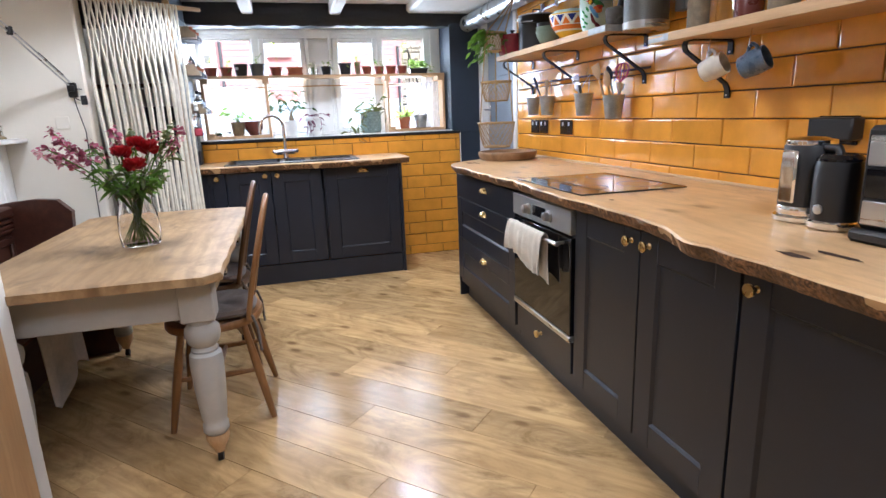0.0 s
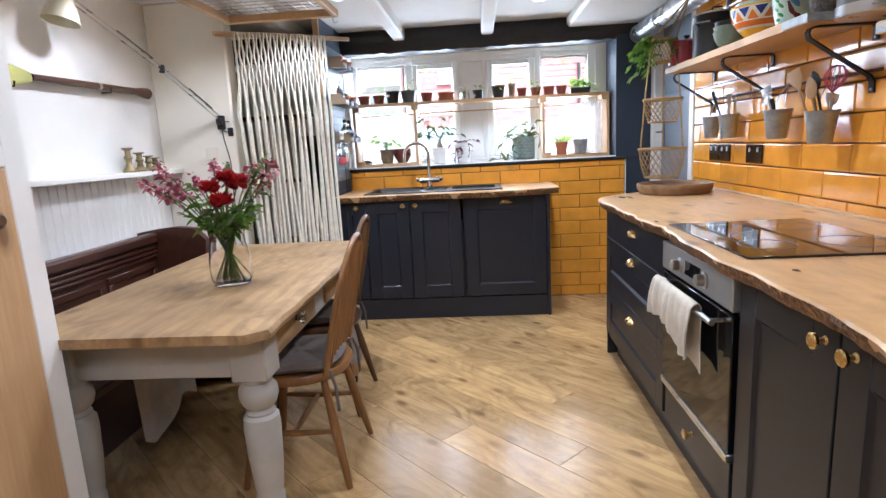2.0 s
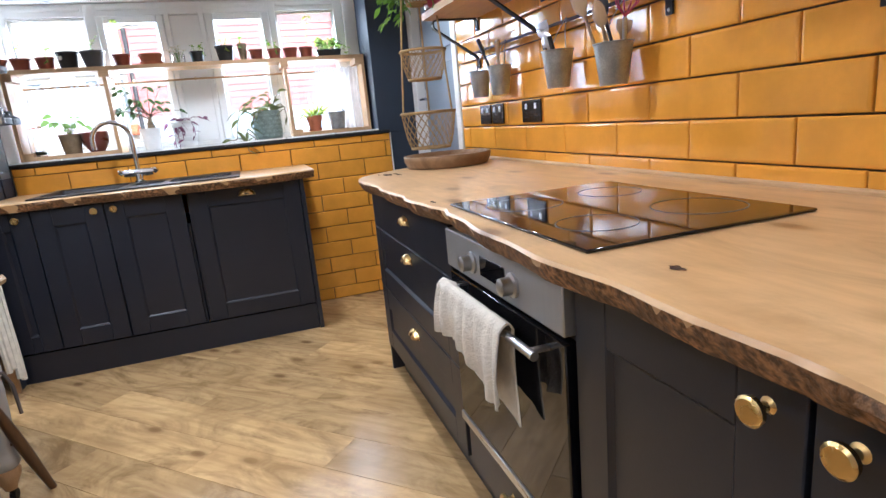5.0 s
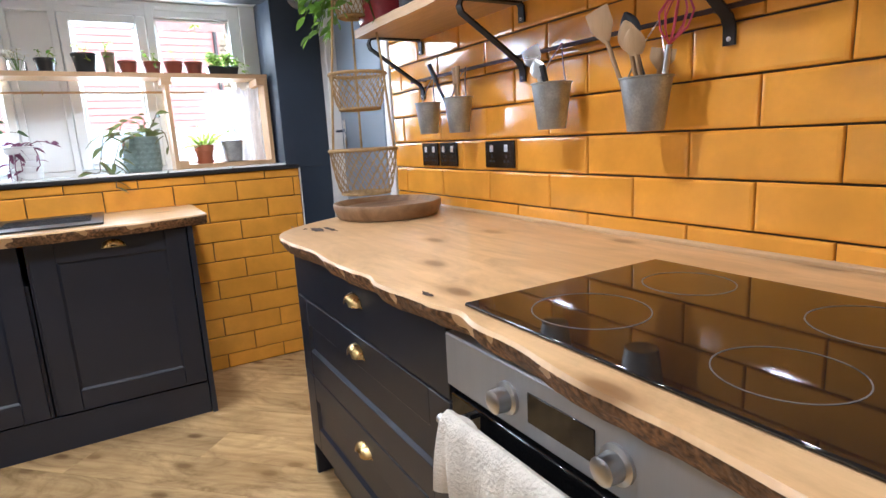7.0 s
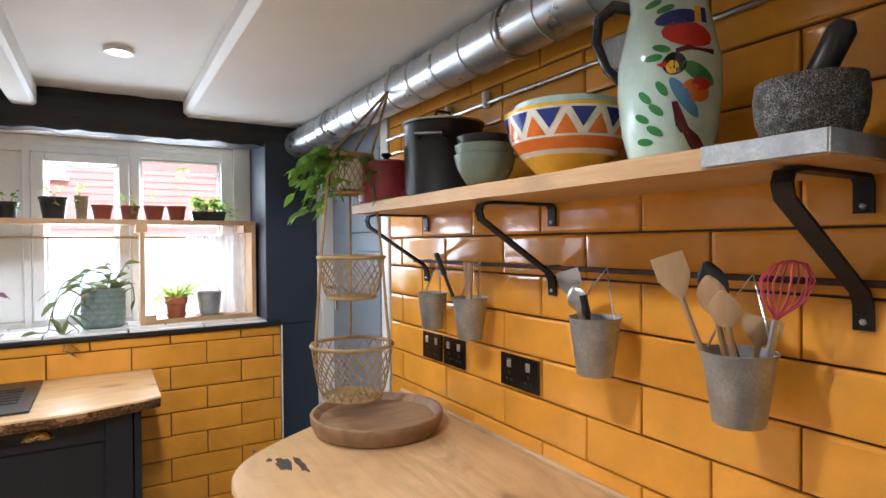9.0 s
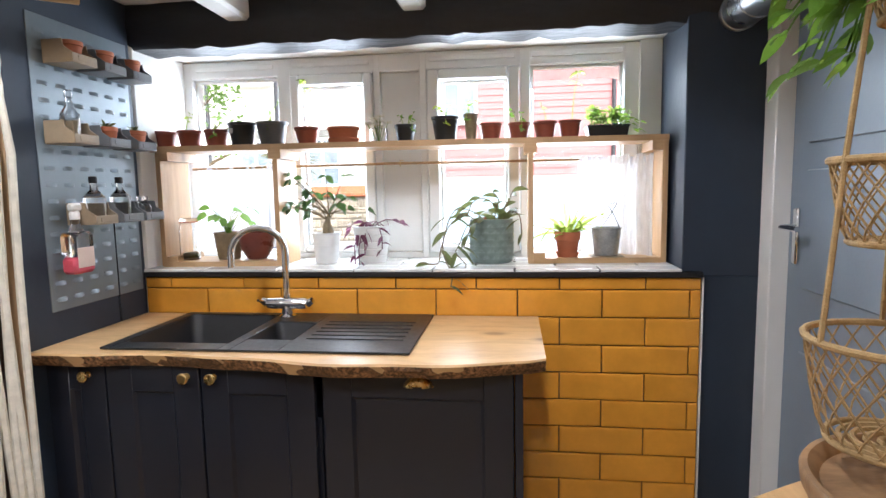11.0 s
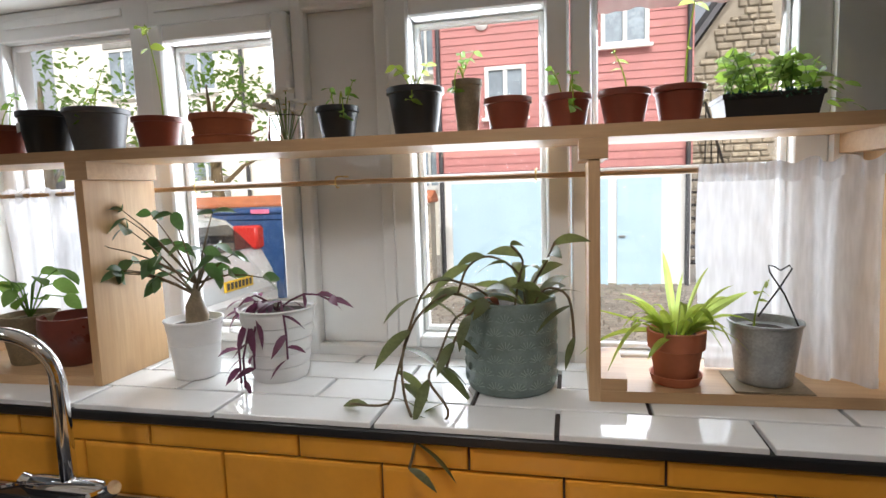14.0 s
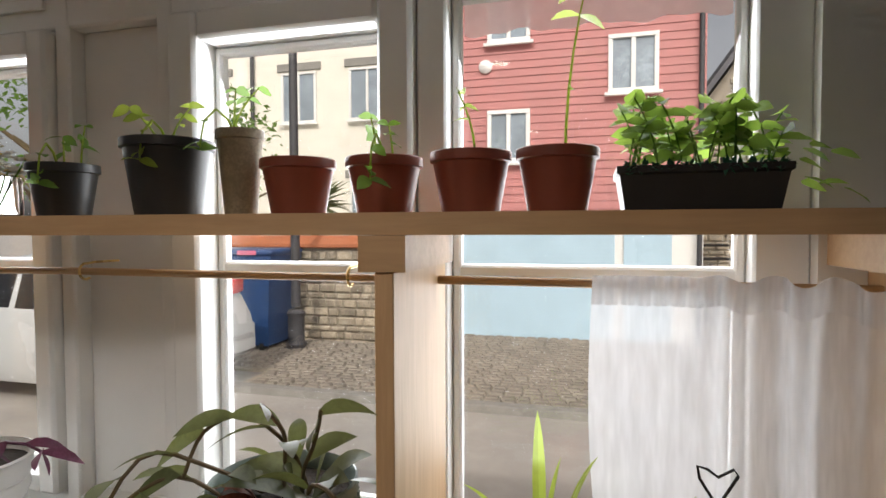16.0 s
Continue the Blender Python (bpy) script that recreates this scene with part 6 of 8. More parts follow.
# ---- on the long shelf ----
M_CAST = plain("red_enamel", (0.28, 0.035, 0.045), 0.25, var=0.25, scale=8, bmp=0.05)
x, y = 1.475, 3.605
t = thing("casserole", "graduated red enamel casserole with lid", "casserole", (x, y, SZ))
part("pot", G().lathe([(0.080, 0), (0.088, 0.004), (0.098, 0.10), (0.100, 0.112), (0.094, 0.112)], 36, (x, y, SZ)), M_CAST, t)
ld = part("lid", G().lathe([(0.101, 0.112), (0.102, 0.118), (0.09, 0.126), (0.03, 0.132), (0.001, 0.133)], 36, (x, y, SZ)), M_CAST, t)
part("lid_knob", G().lathe([(0.010, 0.132), (0.008, 0.142), (0.017, 0.150), (0.014, 0.156), (0.001, 0.157)], 18, (x, y, SZ)), M_IRON, ld)
x, y = 1.520, 3.335
t = thing("stock_pot", "tall black enamel stock pot with lid", "saucepan", (x, y, SZ))
M_POTBLK = plain("black_enamel", (0.012, 0.012, 0.013), 0.35, var=0.2)
part("pot", G().lathe([(0.100, 0), (0.106, 0.006), (0.108, 0.19), (0.111, 0.194), (0.107, 0.197)], 40, (x, y, SZ)), M_POTBLK, t)
ld = part("lid", G().lathe([(0.112, 0.196), (0.112, 0.201), (0.09, 0.207), (0.03, 0.213), (0.001, 0.214)], 40, (x, y, SZ)), M_STEEL, t)
part("lid_handle", G().tube([(x - 0.03, y, SZ + 0.208), (x - 0.02, y, SZ + 0.235), (x + 0.02, y, SZ + 0.235), (x + 0.03, y, SZ + 0.208)], 0.005, 8), M_POTBLK, ld)
part("side_handle", G().tube([(x - 0.10, y - 0.04, SZ + 0.15), (x - 0.125, y - 0.07, SZ + 0.152), (x - 0.075, y - 0.115, SZ + 0.152), (x - 0.045, y - 0.095, SZ + 0.15)], 0.006, 8), M_POTBLK, t)
M_CELADON = plain("sage_glaze", (0.17, 0.22, 0.17), 0.25, var=0.2, scale=12)
BOWL = [(0.030, 0), (0.032, 0.006), (0.045, 0.014), (0.064, 0.045), (0.073, 0.078), (0.071, 0.079), (0.06, 0.045), (0.03, 0.016), (0.001, 0.013)]
x, y = 1.480, 3.085
for k, mt in ((0, M_CELADON), (1, M_CELADON), (2, M_POTBLK)):
    zz = SZ + (0.0, 0.022, 0.042)[k]
    sc = (1.0, 0.98, 0.9)[k]
    solid("nested_bowl", G().lathe([(r * sc, h) for r, h in BOWL], 32, (x, y, zz)), mt, ("sage glazed bowl in a stack on the shelf", "sage glazed bowl nested in another", "dark bowl nested on top of the stack")[k], "bowl", group="stacked bowls")



# painted bowl: bands of glaze as separate rings of the wall
x, y = 1.500, 2.835
t = thing("painted_bowl", "large hand-painted bowl with zigzags and orange and yellow bands", "bowl", (x, y, SZ))
PB = [(0.050, 0.0), (0.054, 0.004), (0.072, 0.022), (0.088, 0.040), (0.094, 0.046), (0.107, 0.066), (0.112, 0.078), (0.122, 0.118), (0.123, 0.124)]


def pb_r(z):
    for (r0, z0), (r1, z1) in zip(PB, PB[1:]):
        if z <= z1:
            return r0 + (r1 - r0) * (z - z0) / (z1 - z0)
    return PB[-1][0]


def glaze(name, col):
    return plain(name, col, 0.12, var=0.12, scale=25, bmp=0.05)


GL = {"yellow": glaze("yellow_glaze", (0.72, 0.42, 0.03)), "orange": glaze("orange_glaze", (0.62, 0.16, 0.025)), "white": glaze("cream_glaze", (0.72, 0.69, 0.60)), "blue": glaze("cobalt_glaze", (0.025, 0.04, 0.20)), "red": glaze("red_glaze", (0.50, 0.03, 0.02)), "green": glaze("green_glaze", (0.04, 0.22, 0.06)), "aqua": glaze("pale_aqua_glaze", (0.50, 0.66, 0.60)), "black": glaze("black_glaze", (0.012, 0.012, 0.012)), "brown": glaze("maroon_glaze", (0.10, 0.015, 0.02)), "sky": glaze("blue_glaze", (0.10, 0.26, 0.48))}
for nm, z0, z1 in (("yellow", 0.0, 0.038), ("white", 0.038, 0.046), ("orange", 0.046, 0.066), ("white", 0.066, 0.118), ("yellow", 0.118, 0.124)):
    zs = [z0 + (z1 - z0) * k / 5 for k in range(6)]
    part("glaze_band", G().lathe([(pb_r(z), z) for z in zs], 56, (x, y, SZ), cap=(z0 == 0.0)), GL[nm], t, nm + " glazed band")
part("inside", G().lathe([(0.123, 0.124), (0.119, 0.124), (0.10, 0.07), (0.06, 0.02), (0.001, 0.012)], 56, (x, y, SZ), cap=False), GL["white"], t)
NZ = 12
for k in range(NZ):
    a0 = 2 * math.pi * k / NZ
    da = math.pi / NZ
    for col, tri in (("blue", ((-0.72, 0.114), (0.72, 0.114), (0.0, 0.080))), ("orange", ((0.28, 0.070), (1.72, 0.070), (1.0, 0.104)))):
        g = G()
        n = 6
        vs, fs = [], []
        for i in range(n + 1):
            f = i / n
            l = [tri[0][q] + (tri[2][q] - tri[0][q]) * f for q in (0, 1)]
            r = [tri[1][q] + (tri[2][q] - tri[1][q]) * f for q in (0, 1)]
            for j in range(5):
                aa = a0 + da * (l[0] + (r[0] - l[0]) * j / 4)
                zz = l[1]
                rr = pb_r(zz) + 0.0009
                vs.append((x + rr * math.cos(aa), y + rr * math.sin(aa), SZ + zz))
        for i in range(n):
            for j in range(4):
                fs.append((i * 5 + j, i * 5 + j + 1, (i + 1) * 5 + j + 1, (i + 1) * 5 + j))
        part("zigzag", g.add(vs, fs), GL[col], t)
solid("painted_bowl_inner", G().lathe([(0.05, 0.06), (0.085, 0.095), (0.100, 0.125), (0.104, 0.140), (0.100, 0.140), (0.09, 0.115), (0.001, 0.07)], 40, (x, y, SZ)), GL["aqua"], "second painted bowl nested inside the large one", "bowl")

# painted jug
x, y = 1.505, 2.610
t = thing("painted_jug", "tall glazed jug painted with birds and leaves", "jug", (x, y, SZ))
JG = [(0.055, 0), (0.060, 0.004), (0.072, 0.05), (0.079, 0.11), (0.078, 0.16), (0.066, 0.215), (0.058, 0.245), (0.060, 0.275), (0.070, 0.298)]


def jug_r(z):
    for (r0, z0), (r1, z1) in zip(JG, JG[1:]):
        if z <= z1:
            return r0 + (r1 - r0) * (z - z0) / (z1 - z0)
    return JG[-1][0]


part("body", G().lathe([(jug_r(k * 0.298 / 40), k * 0.298 / 40) for k in range(41)] + [(0.066, 0.298), (0.055, 0.27)], 48, (x, y, SZ)), GL["aqua"], t)
part("handle", G().tube([(x - 0.01, y + 0.062, SZ + 0.27), (x - 0.02, y + 0.095, SZ + 0.285), (x - 0.025, y + 0.125, SZ + 0.27), (x - 0.025, y + 0.130, SZ + 0.23), (x - 0.02, y + 0.11, SZ + 0.18), (x - 0.012, y + 0.078, SZ + 0.145)], [0.010, 0.011, 0.010, 0.009, 0.008, 0.008], 10), GL["black"], t, "black strap handle")


def blob(col, ca, cz, pts):
    """A patch of glaze on the jug's side: outline in (arc metres, height)."""
    g = G()
    n = len(pts)
    cx = sum(p[0] for p in pts) / n
    cy = sum(p[1] for p in pts) / n
    vs = []
    for s in (0.0, 0.5, 1.0):
        for (u, w) in pts:
            uu, ww = cx + (u - cx) * s, cy + (w - cy) * s
            zz = cz + ww
            rr = jug_r(zz) + 0.0010
            a = ca - uu / rr
            vs.append((x + rr * math.cos(a), y + rr * math.sin(a), SZ + zz))
    fs = []
    for k in (0, 1):
        for i in range(n):
            fs.append((k * n + i, k * n + (i + 1) % n, (k + 1) * n + (i + 1) % n, (k + 1) * n + i))
    part("painted_patch", g.add(vs, fs), GL[col], t, col + " painted patch")


def oval(u, w, a, b, tilt=0, n=14):
    c, s = math.cos(radians(tilt)), math.sin(radians(tilt))
    return [(u + a * math.cos(q) * c - b * math.sin(q) * s, w + a * math.cos(q) * s + b * math.sin(q) * c) for q in [2 * math.pi * k / n for k in range(n)]]


CA = math.atan2(1.845 - y, 0.716 - x)
blob("red", CA, 0.0, oval(-0.020, 0.185, 0.040, 0.020, 10))
blob("blue", CA, 0.0, oval(-0.005, 0.212, 0.034, 0.013, -6))
blob("yellow", CA, 0.0, [(-0.040, 0.205), (-0.030, 0.205), (-0.030, 0.232), (-0.040, 0.232)])
blob("blue", CA, 0.0, [(-0.052, 0.205), (-0.041, 0.205), (-0.041, 0.230), (-0.052, 0.230)])
blob("green", CA, 0.0, oval(-0.035, 0.125, 0.030, 0.012, 30))
blob("orange", CA, 0.0, oval(-0.030, 0.100, 0.022, 0.016, 20))
blob("red", CA, 0.0, oval(-0.038, 0.110, 0.016, 0.010, 0))
blob("sky", CA, 0.0, oval(-0.012, 0.090, 0.036, 0.010, 55))
blob("black", CA, 0.0, oval(0.002, 0.140, 0.017, 0.017, 0))
blob("yellow", CA, 0.0, oval(0.005, 0.135, 0.009, 0.010, 0))
blob("red", CA, 0.0, [(0.014, 0.146), (0.028, 0.141), (0.014, 0.134)])
blob("brown", CA, 0.0, [(-0.045, 0.010), (-0.025, 0.015), (0.0, 0.050), (0.006, 0.085), (-0.002, 0.085), (-0.010, 0.055), (-0.035, 0.035), (-0.048, 0.020)])
blob("brown", CA, 0.0, [(-0.062, 0.155), (-0.02, 0.160), (0.0, 0.155), (0.0, 0.162), (-0.02, 0.168), (-0.062, 0.163)])
random.seed(2)
for k, (u, w, tl) in enumerate(((0.030, 0.045, 30), (0.045, 0.030, 10), (0.028, 0.075, 40), (0.050, 0.065, 30), (0.020, 0.105, 55), (0.045, 0.095, 45), (0.020, 0.165, 20), (0.032, 0.152, 0), (0.010, 0.250, 25), (0.030, 0.240, -10), (0.012, 0.228, -15))):
    blob("green", CA, 0.0, oval(u, w, 0.014, 0.0058, tl, 10))
# mortar and pestle
x, y = 1.505, 2.400
M_GRANITE = plain("grey_granite", (0.27, 0.265, 0.25), 0.8, var=0.75, scale=70, bmp=0.6, bscale=110, dist=0.003)
t = thing("granite_mortar", "rough granite mortar on the shelf", "mortar", (x, y, SZ))
part("bowl", G().lathe([(0.046, 0), (0.052, 0.004), (0.062, 0.032), (0.065, 0.060), (0.062, 0.082), (0.050, 0.084), (0.040, 0.05), (0.001, 0.03)], 32, (x, y, SZ)), M_GRANITE, t)
solid("pestle", G().tube([(x, y + 0.01, SZ + 0.036), (x - 0.004, y - 0.015, SZ + 0.09), (x - 0.006, y - 0.04, SZ + 0.135), (x - 0.006, y - 0.045, SZ + 0.145)], [0.019, 0.017, 0.017, 0.010], 14), M_POTBLK, "dark stone pestle resting in the mortar", "pestle")
# conduit with small fittings along the wall above the shelf
cd = thing("wall_conduit", "thin steel conduit with clips along the tiles", "conduit", (1.63, 3.0, 1.82))
part("pipe", G().tube([(1.640, 2.30, 1.842), (1.640, 3.94, 1.842)], 0.006, 8), M_STEEL, cd)
part("junction_box", G().box(1.61, 1.648, 2.78, 2.85, 1.80, 1.87, 0.004), M_GALV, cd)
for yy in (3.3, 3.5):
    part("clip", G().box(1.628, 1.648, yy - 0.008, yy + 0.008, 1.828, 1.875, 0.003), M_GLOSS, cd)

# ---- end of the worktop: turned tray and hanging baskets ----
x, y = 1.405, 3.535
t = thing("round_wooden_tray", "round turned wooden tray on the worktop", "tray", (x, y, 0.911))
part("tray", G().lathe([(0.172, 0), (0.180, 0.003), (0.193, 0.030), (0.195, 0.048), (0.192, 0.053), (0.184, 0.053), (0.176, 0.046), (0.168, 0.034), (0.10, 0.029), (0.001, 0.029)], 56, (x, y, 0.911)), M_TRAY, t)
M_JUTE = plain("twisted_jute", (0.40, 0.27, 0.12), 0.9, var=0.25, scale=40, bmp=0.8, bscale=200, dist=0.003)
bx, byy = 1.362, 3.62
hb_ = thing("hanging_baskets", "three-tier hanging jute baskets with a trailing plant", "basket", (bx, byy, 0.975))


def jute_basket(r, z0, z1):
    b = part("basket_rim", G().tube(arc((bx, byy, z1), r, 0, 345, 23, "xy"), 0.006, 8, closed=True), M_JUTE, hb_)
    g = G()
    n = 22
    steps = 6

    def at(k, f, sgn):
        a = 2 * math.pi * (k + sgn * f * 3.2) / n
        rr = r * (0.72 + 0.28 * (1 - f) ** 0.6)
        return (bx + rr * math.cos(a), byy + rr * math.sin(a), z1 - (z1 - z0) * f)
    for k in range(n):
        for sgn in (-1, 1):
            g.tube([at(k, i / steps, sgn) for i in range(steps + 1)], 0.0017, 4)
    part("netting", g, M_JUTE, b, "knotted jute netting")
    g = G().tube(arc((bx, byy, z0), r * 0.72, 0, 345, 23, "xy"), 0.005, 8, closed=True)
    for i in range(1, 5):
        g.tube(arc((bx, byy, z0), r * 0.72 * i / 5, 0, 345, 17, "xy"), 0.0045, 5, closed=True)
    part("basket_base", g, M_JUTE, b)


jute_basket(0.122, 0.992, 1.148)
jute_basket(0.100, 1.292, 1.412)
jute_basket(0.068, 1.605, 1.715)
for k in range(3):
    a = radians(190 + 120 * k)
    w = Vector((math.cos(a), math.sin(a), 0))
    c = Vector((bx, byy, 0))
    part("rope", G().tube([c + w * 0.124 + Vector((0, 0, 1.148)), c + w * 0.102 + Vector((0, 0, 1.412)), c + w * 0.070 + Vector((0, 0, 1.715)), Vector((1.49, 3.62, 1.93))], 0.0042, 6), M_JUTE, hb_, "jute rope")
part("hook", G().tube([(1.49, 3.62, 1.93), (1.488, 3.62, 1.96), (1.50, 3.62, 2.008), (1.53, 3.62, 2.02)], 0.003, 6), M_STEEL, hb_)
hp = thing("trailing_basket_plant", "leafy green plant spilling from the top basket", "pot plant", (bx, byy, 1.612))
part("pot", G().lathe([(0.040, 0), (0.044, 0.003), (0.054, 0.085), (0.056, 0.09), (0.05, 0.09)], 20, (bx, byy, 1.612)), M_WHITEPOT, hp)
random.seed(17)
st, lf = G(), G()
for k in range(26):
    a = rnd(1.9, 3.3) if k < 20 else rnd(0, 6.28)
    ln, dr_ = rnd(0.07, 0.17), rnd(0.05, 0.18)
    p0 = Vector((bx, byy, 1.70))
    pts = [p0 + Vector((math.cos(a) * ln * f, math.sin(a) * ln * f, 0.05 * math.sin(f * 2.6) - dr_ * f * f)) for f in (0, 0.25, 0.5, 0.75, 1)]
    st.tube(pts, 0.0016, 5)
    for j in range(2, 5):
        for q in (-1, 1):
            b = a + q * 0.8 + rnd(-0.3, 0.3)
            z = rnd(0.035, 0.052)
            lf.leaf(pts[j], (math.cos(b), math.sin(b), rnd(-0.5, 0.3)), z, z * 0.5, 0.5, 4)
part("stem", st, M_LEAF, hp)
part("leaves", lf, M_LEAF, hp)

# ---- kettle, coffee maker, mugs ----
x, y = 1.312, 1.172
t = thing("electric_kettle", "black and chrome electric kettle on the worktop", "kettle", (x, y, 0.911))
part("base", G().lathe([(0.066, 0), (0.072, 0.003), (0.072, 0.014), (0.067, 0.018)], 32, (x, y, 0.911)), M_CHROME, t)
part("chrome_ring", G().lathe([(0.064, 0.018), (0.065, 0.020), (0.065, 0.040), (0.064, 0.042)], 32, (x, y, 0.911)), M_CHROME, t)
part("body", G().lathe([(0.064, 0.042), (0.063, 0.13), (0.060, 0.196), (0.058, 0.200)], 36, (x, y, 0.911)), M_BLACK, t)
part("lid", G().lathe([(0.059, 0.200), (0.060, 0.203), (0.059, 0.212), (0.030, 0.219), (0.001, 0.220)], 36, (x, y, 0.911)), M_CHROME, t, "chrome lid")
part("water_window", G().box(x - 0.069, x - 0.052, y - 0.024, y + 0.024, 0.962, 1.098, 0.005), M_CHROME, t, "chrome side strip")
part("handle", G().tube([(x - 0.012, y - 0.050, 1.104), (x - 0.015, y - 0.092, 1.104), (x - 0.018, y - 0.105, 1.085), (x - 0.018, y - 0.104, 1.0), (x - 0.015, y - 0.088, 0.968), (x - 0.012, y - 0.055, 0.962)], 0.011, 10), M_BLACK, t)
x, y = 1.285, 1.062
t = thing("milk_frother", "black milk frother on a chrome base beside the kettle", "milk frother", (x, y, 0.911))
part("base", G().lathe([(0.052, 0), (0.057, 0.003), (0.057, 0.018), (0.052, 0.022)], 28, (x, y, 0.911)), M_CHROME, t)
part("body", G().lathe([(0.050, 0.022), (0.052, 0.05), (0.052, 0.150), (0.049, 0.166)], 32, (x, y, 0.911)), M_BLACK, t)
part("lid", G().lathe([(0.050, 0.166), (0.050, 0.172), (0.040, 0.182), (0.001, 0.184)], 32, (x, y, 0.911)), M_BLACKGLASS, t)
part("button", G().lathe([(0.012, 0.0), (0.012, 0.004), (0.009, 0.006), (0.001, 0.006)], 18).move(pose(x - 0.052, y, 0.962, 0, -90, 0)), M_STEEL, t)
x, y = 1.325, 0.840
t = thing("filter_coffee_maker", "black coffee maker with brushed steel front panels", "coffee maker", (x, y, 0.911))
part("base", G().box(x - 0.13, x + 0.12, y - 0.115, y + 0.115, 0.911, 0.940, 0.008), M_BLACK, t)
part("body", G().box(x - 0.115, x + 0.12, y - 0.11, y + 0.11, 0.940, 1.165, 0.010), M_BLACK, t)
part("upper_panel", G().box(x - 0.121, x - 0.1145, y - 0.095, y + 0.095, 1.080, 1.145, 0.004), M_STEEL, t, "brushed steel upper panel")
part("lower_panel", G().box(x - 0.121, x - 0.1145, y - 0.095, y + 0.095, 0.950, 1.005, 0.004), M_STEEL, t, "brushed steel lower panel")
part("dark_window", G().box(x - 0.119, x - 0.1145, y - 0.095, y + 0.095, 1.010, 1.075, 0.002), M_BLACKGLASS, t)
part("side_panel", G().box(x - 0.10, x + 0.10, y + 0.1105, y + 0.114, 0.960, 1.150, 0.002), M_BLACKGLASS, t)
t = thing("plug_adaptor", "black plug block in the wall socket", "plug", (1.60, 1.38, 1.10))
part("block", G().box(1.585, 1.638, 1.290, 1.440, 1.10, 1.168, 0.006), M_BLACK, t)
part("cable", G().tube([(1.60, 1.36, 1.10), (1.60, 1.35, 1.0), (1.58, 1.34, 0.93), (1.50, 1.32, 0.918), (1.38, 1.25, 0.918)], 0.0035, 6), M_BLACK, t)


def mug(y, material, label):
    t = thing("hanging_mug", label, "mug", (0, 0, 0), "mugs under the shelf")
    part("body", G().lathe([(0.030, 0), (0.036, 0.004), (0.042, 0.04), (0.040, 0.085), (0.037, 0.085), (0.038, 0.04), (0.03, 0.008), (0.001, 0.006)], 28).move(pose(0, 0, 0, 68, 0, 25)), material, t)
    part("handle", G().tube([(0, -0.02, 0.035), (0.0, -0.03, 0.07), (0, -0.045, 0.075), (0, -0.06, 0.065), (0, -0.065, 0.04)], 0.006, 8), material, t)
    part("hook", G().tube([(0, -0.035, 0.082), (0.008, -0.035, 0.068), (0.0, -0.035, 0.062), (-0.008, -0.035, 0.07), (-0.006, -0.035, 0.085), (0, -0.035, 0.125)], 0.0022, 6), M_CHROME, t)
    t.matrix_basis = pose(1.475, y, 1.331)


mug(1.80, GL["white"], "cream mug hanging from a hook under the shelf")
mug(1.615, plain("blue_grey_stoneware", (0.10, 0.15, 0.22), 0.3, var=0.3, scale=20), "blue-grey stoneware mug hanging from a hook")
for k, yy in enumerate((1.90, 1.78, 1.66, 1.52, 1.38, 1.24, 1.1)):
    t = thing("storage_jar", "glass storage jar on the upper shelf", "jar", (1.53, yy, 1.4865), "jars on the upper shelf")
    part("jar", G().lathe([(0.040, 0), (0.045, 0.004), (0.045, 0.11), (0.036, 0.125), (0.036, 0.135)], 24, (1.53, yy, 1.4865)), (M_TANPOT, M_CLEAR, M_BROWNPOT)[k % 3], t)
    part("lid", G().lathe([(0.038, 0.135), (0.039, 0.138), (0.039, 0.150), (0.03, 0.153)], 24, (1.53, yy, 1.4865)), (M_BLACK, M_STEEL)[k % 2], t)
# knots and splits in the worktop
random.seed(33)
M_KNOT = plain("dark_knot", (0.05, 0.022, 0.010), 0.7, var=0.5, scale=60, bmp=0.8, bscale=90)
for k, (kx, ky, ra, rb) in enumerate(((1.095, 3.405, 0.040, 0.018), (1.130, 3.380, 0.050, 0.010), (1.07, 3.45, 0.014, 0.008), (1.05, 3.53, 0.012, 0.006), (1.06, 1.70, 0.012, 0.008), (0.99, 0.90, 0.035, 0.012), (1.06, 0.86, 0.05, 0.010), (1.0, 2.52, 0.018, 0.006))):
    n = 18
    rim = []
    for i in range(n):
        a = 2 * math.pi * i / n
        w = 1 + rnd(-0.3, 0.3)
        rim.append((kx + rb * math.cos(a) * w, ky + ra * math.sin(a) * w, 0.9112))
    solid("worktop_knot", G().add(rim + [(kx, ky, 0.9108)], [(i, (i + 1) % n, n) for i in range(n)]), M_KNOT, "dark bark-filled knot in the worktop", "knot", "structure")

# ---- left side: cord curtain, sink-side panel, lamp, pew and table things ----
CP0, CP1 = Vector((-1.035, 3.695, 1.915)), Vector((-0.625, 4.200, 1.955))
cw = thing("macrame_curtain", "cream cotton macrame curtain hanging from a wooden pole", "curtain", (-0.82, 3.97, 0.06))
d = (CP1 - CP0).normalized()
part("pole", G().tube([CP0 - d * 0.10, CP0, (CP0 + CP1) / 2 + Vector((0, 0, 0.004)), CP1, CP1 + d * 0.20], [0.014, 0.015, 0.0155, 0.015, 0.013], 12), M_PINEX, cw, "rough pine pole")
random.seed(40)
NB = 28
side = Vector((d.y, -d.x, 0)).normalized()
span = (CP1 - CP0).length
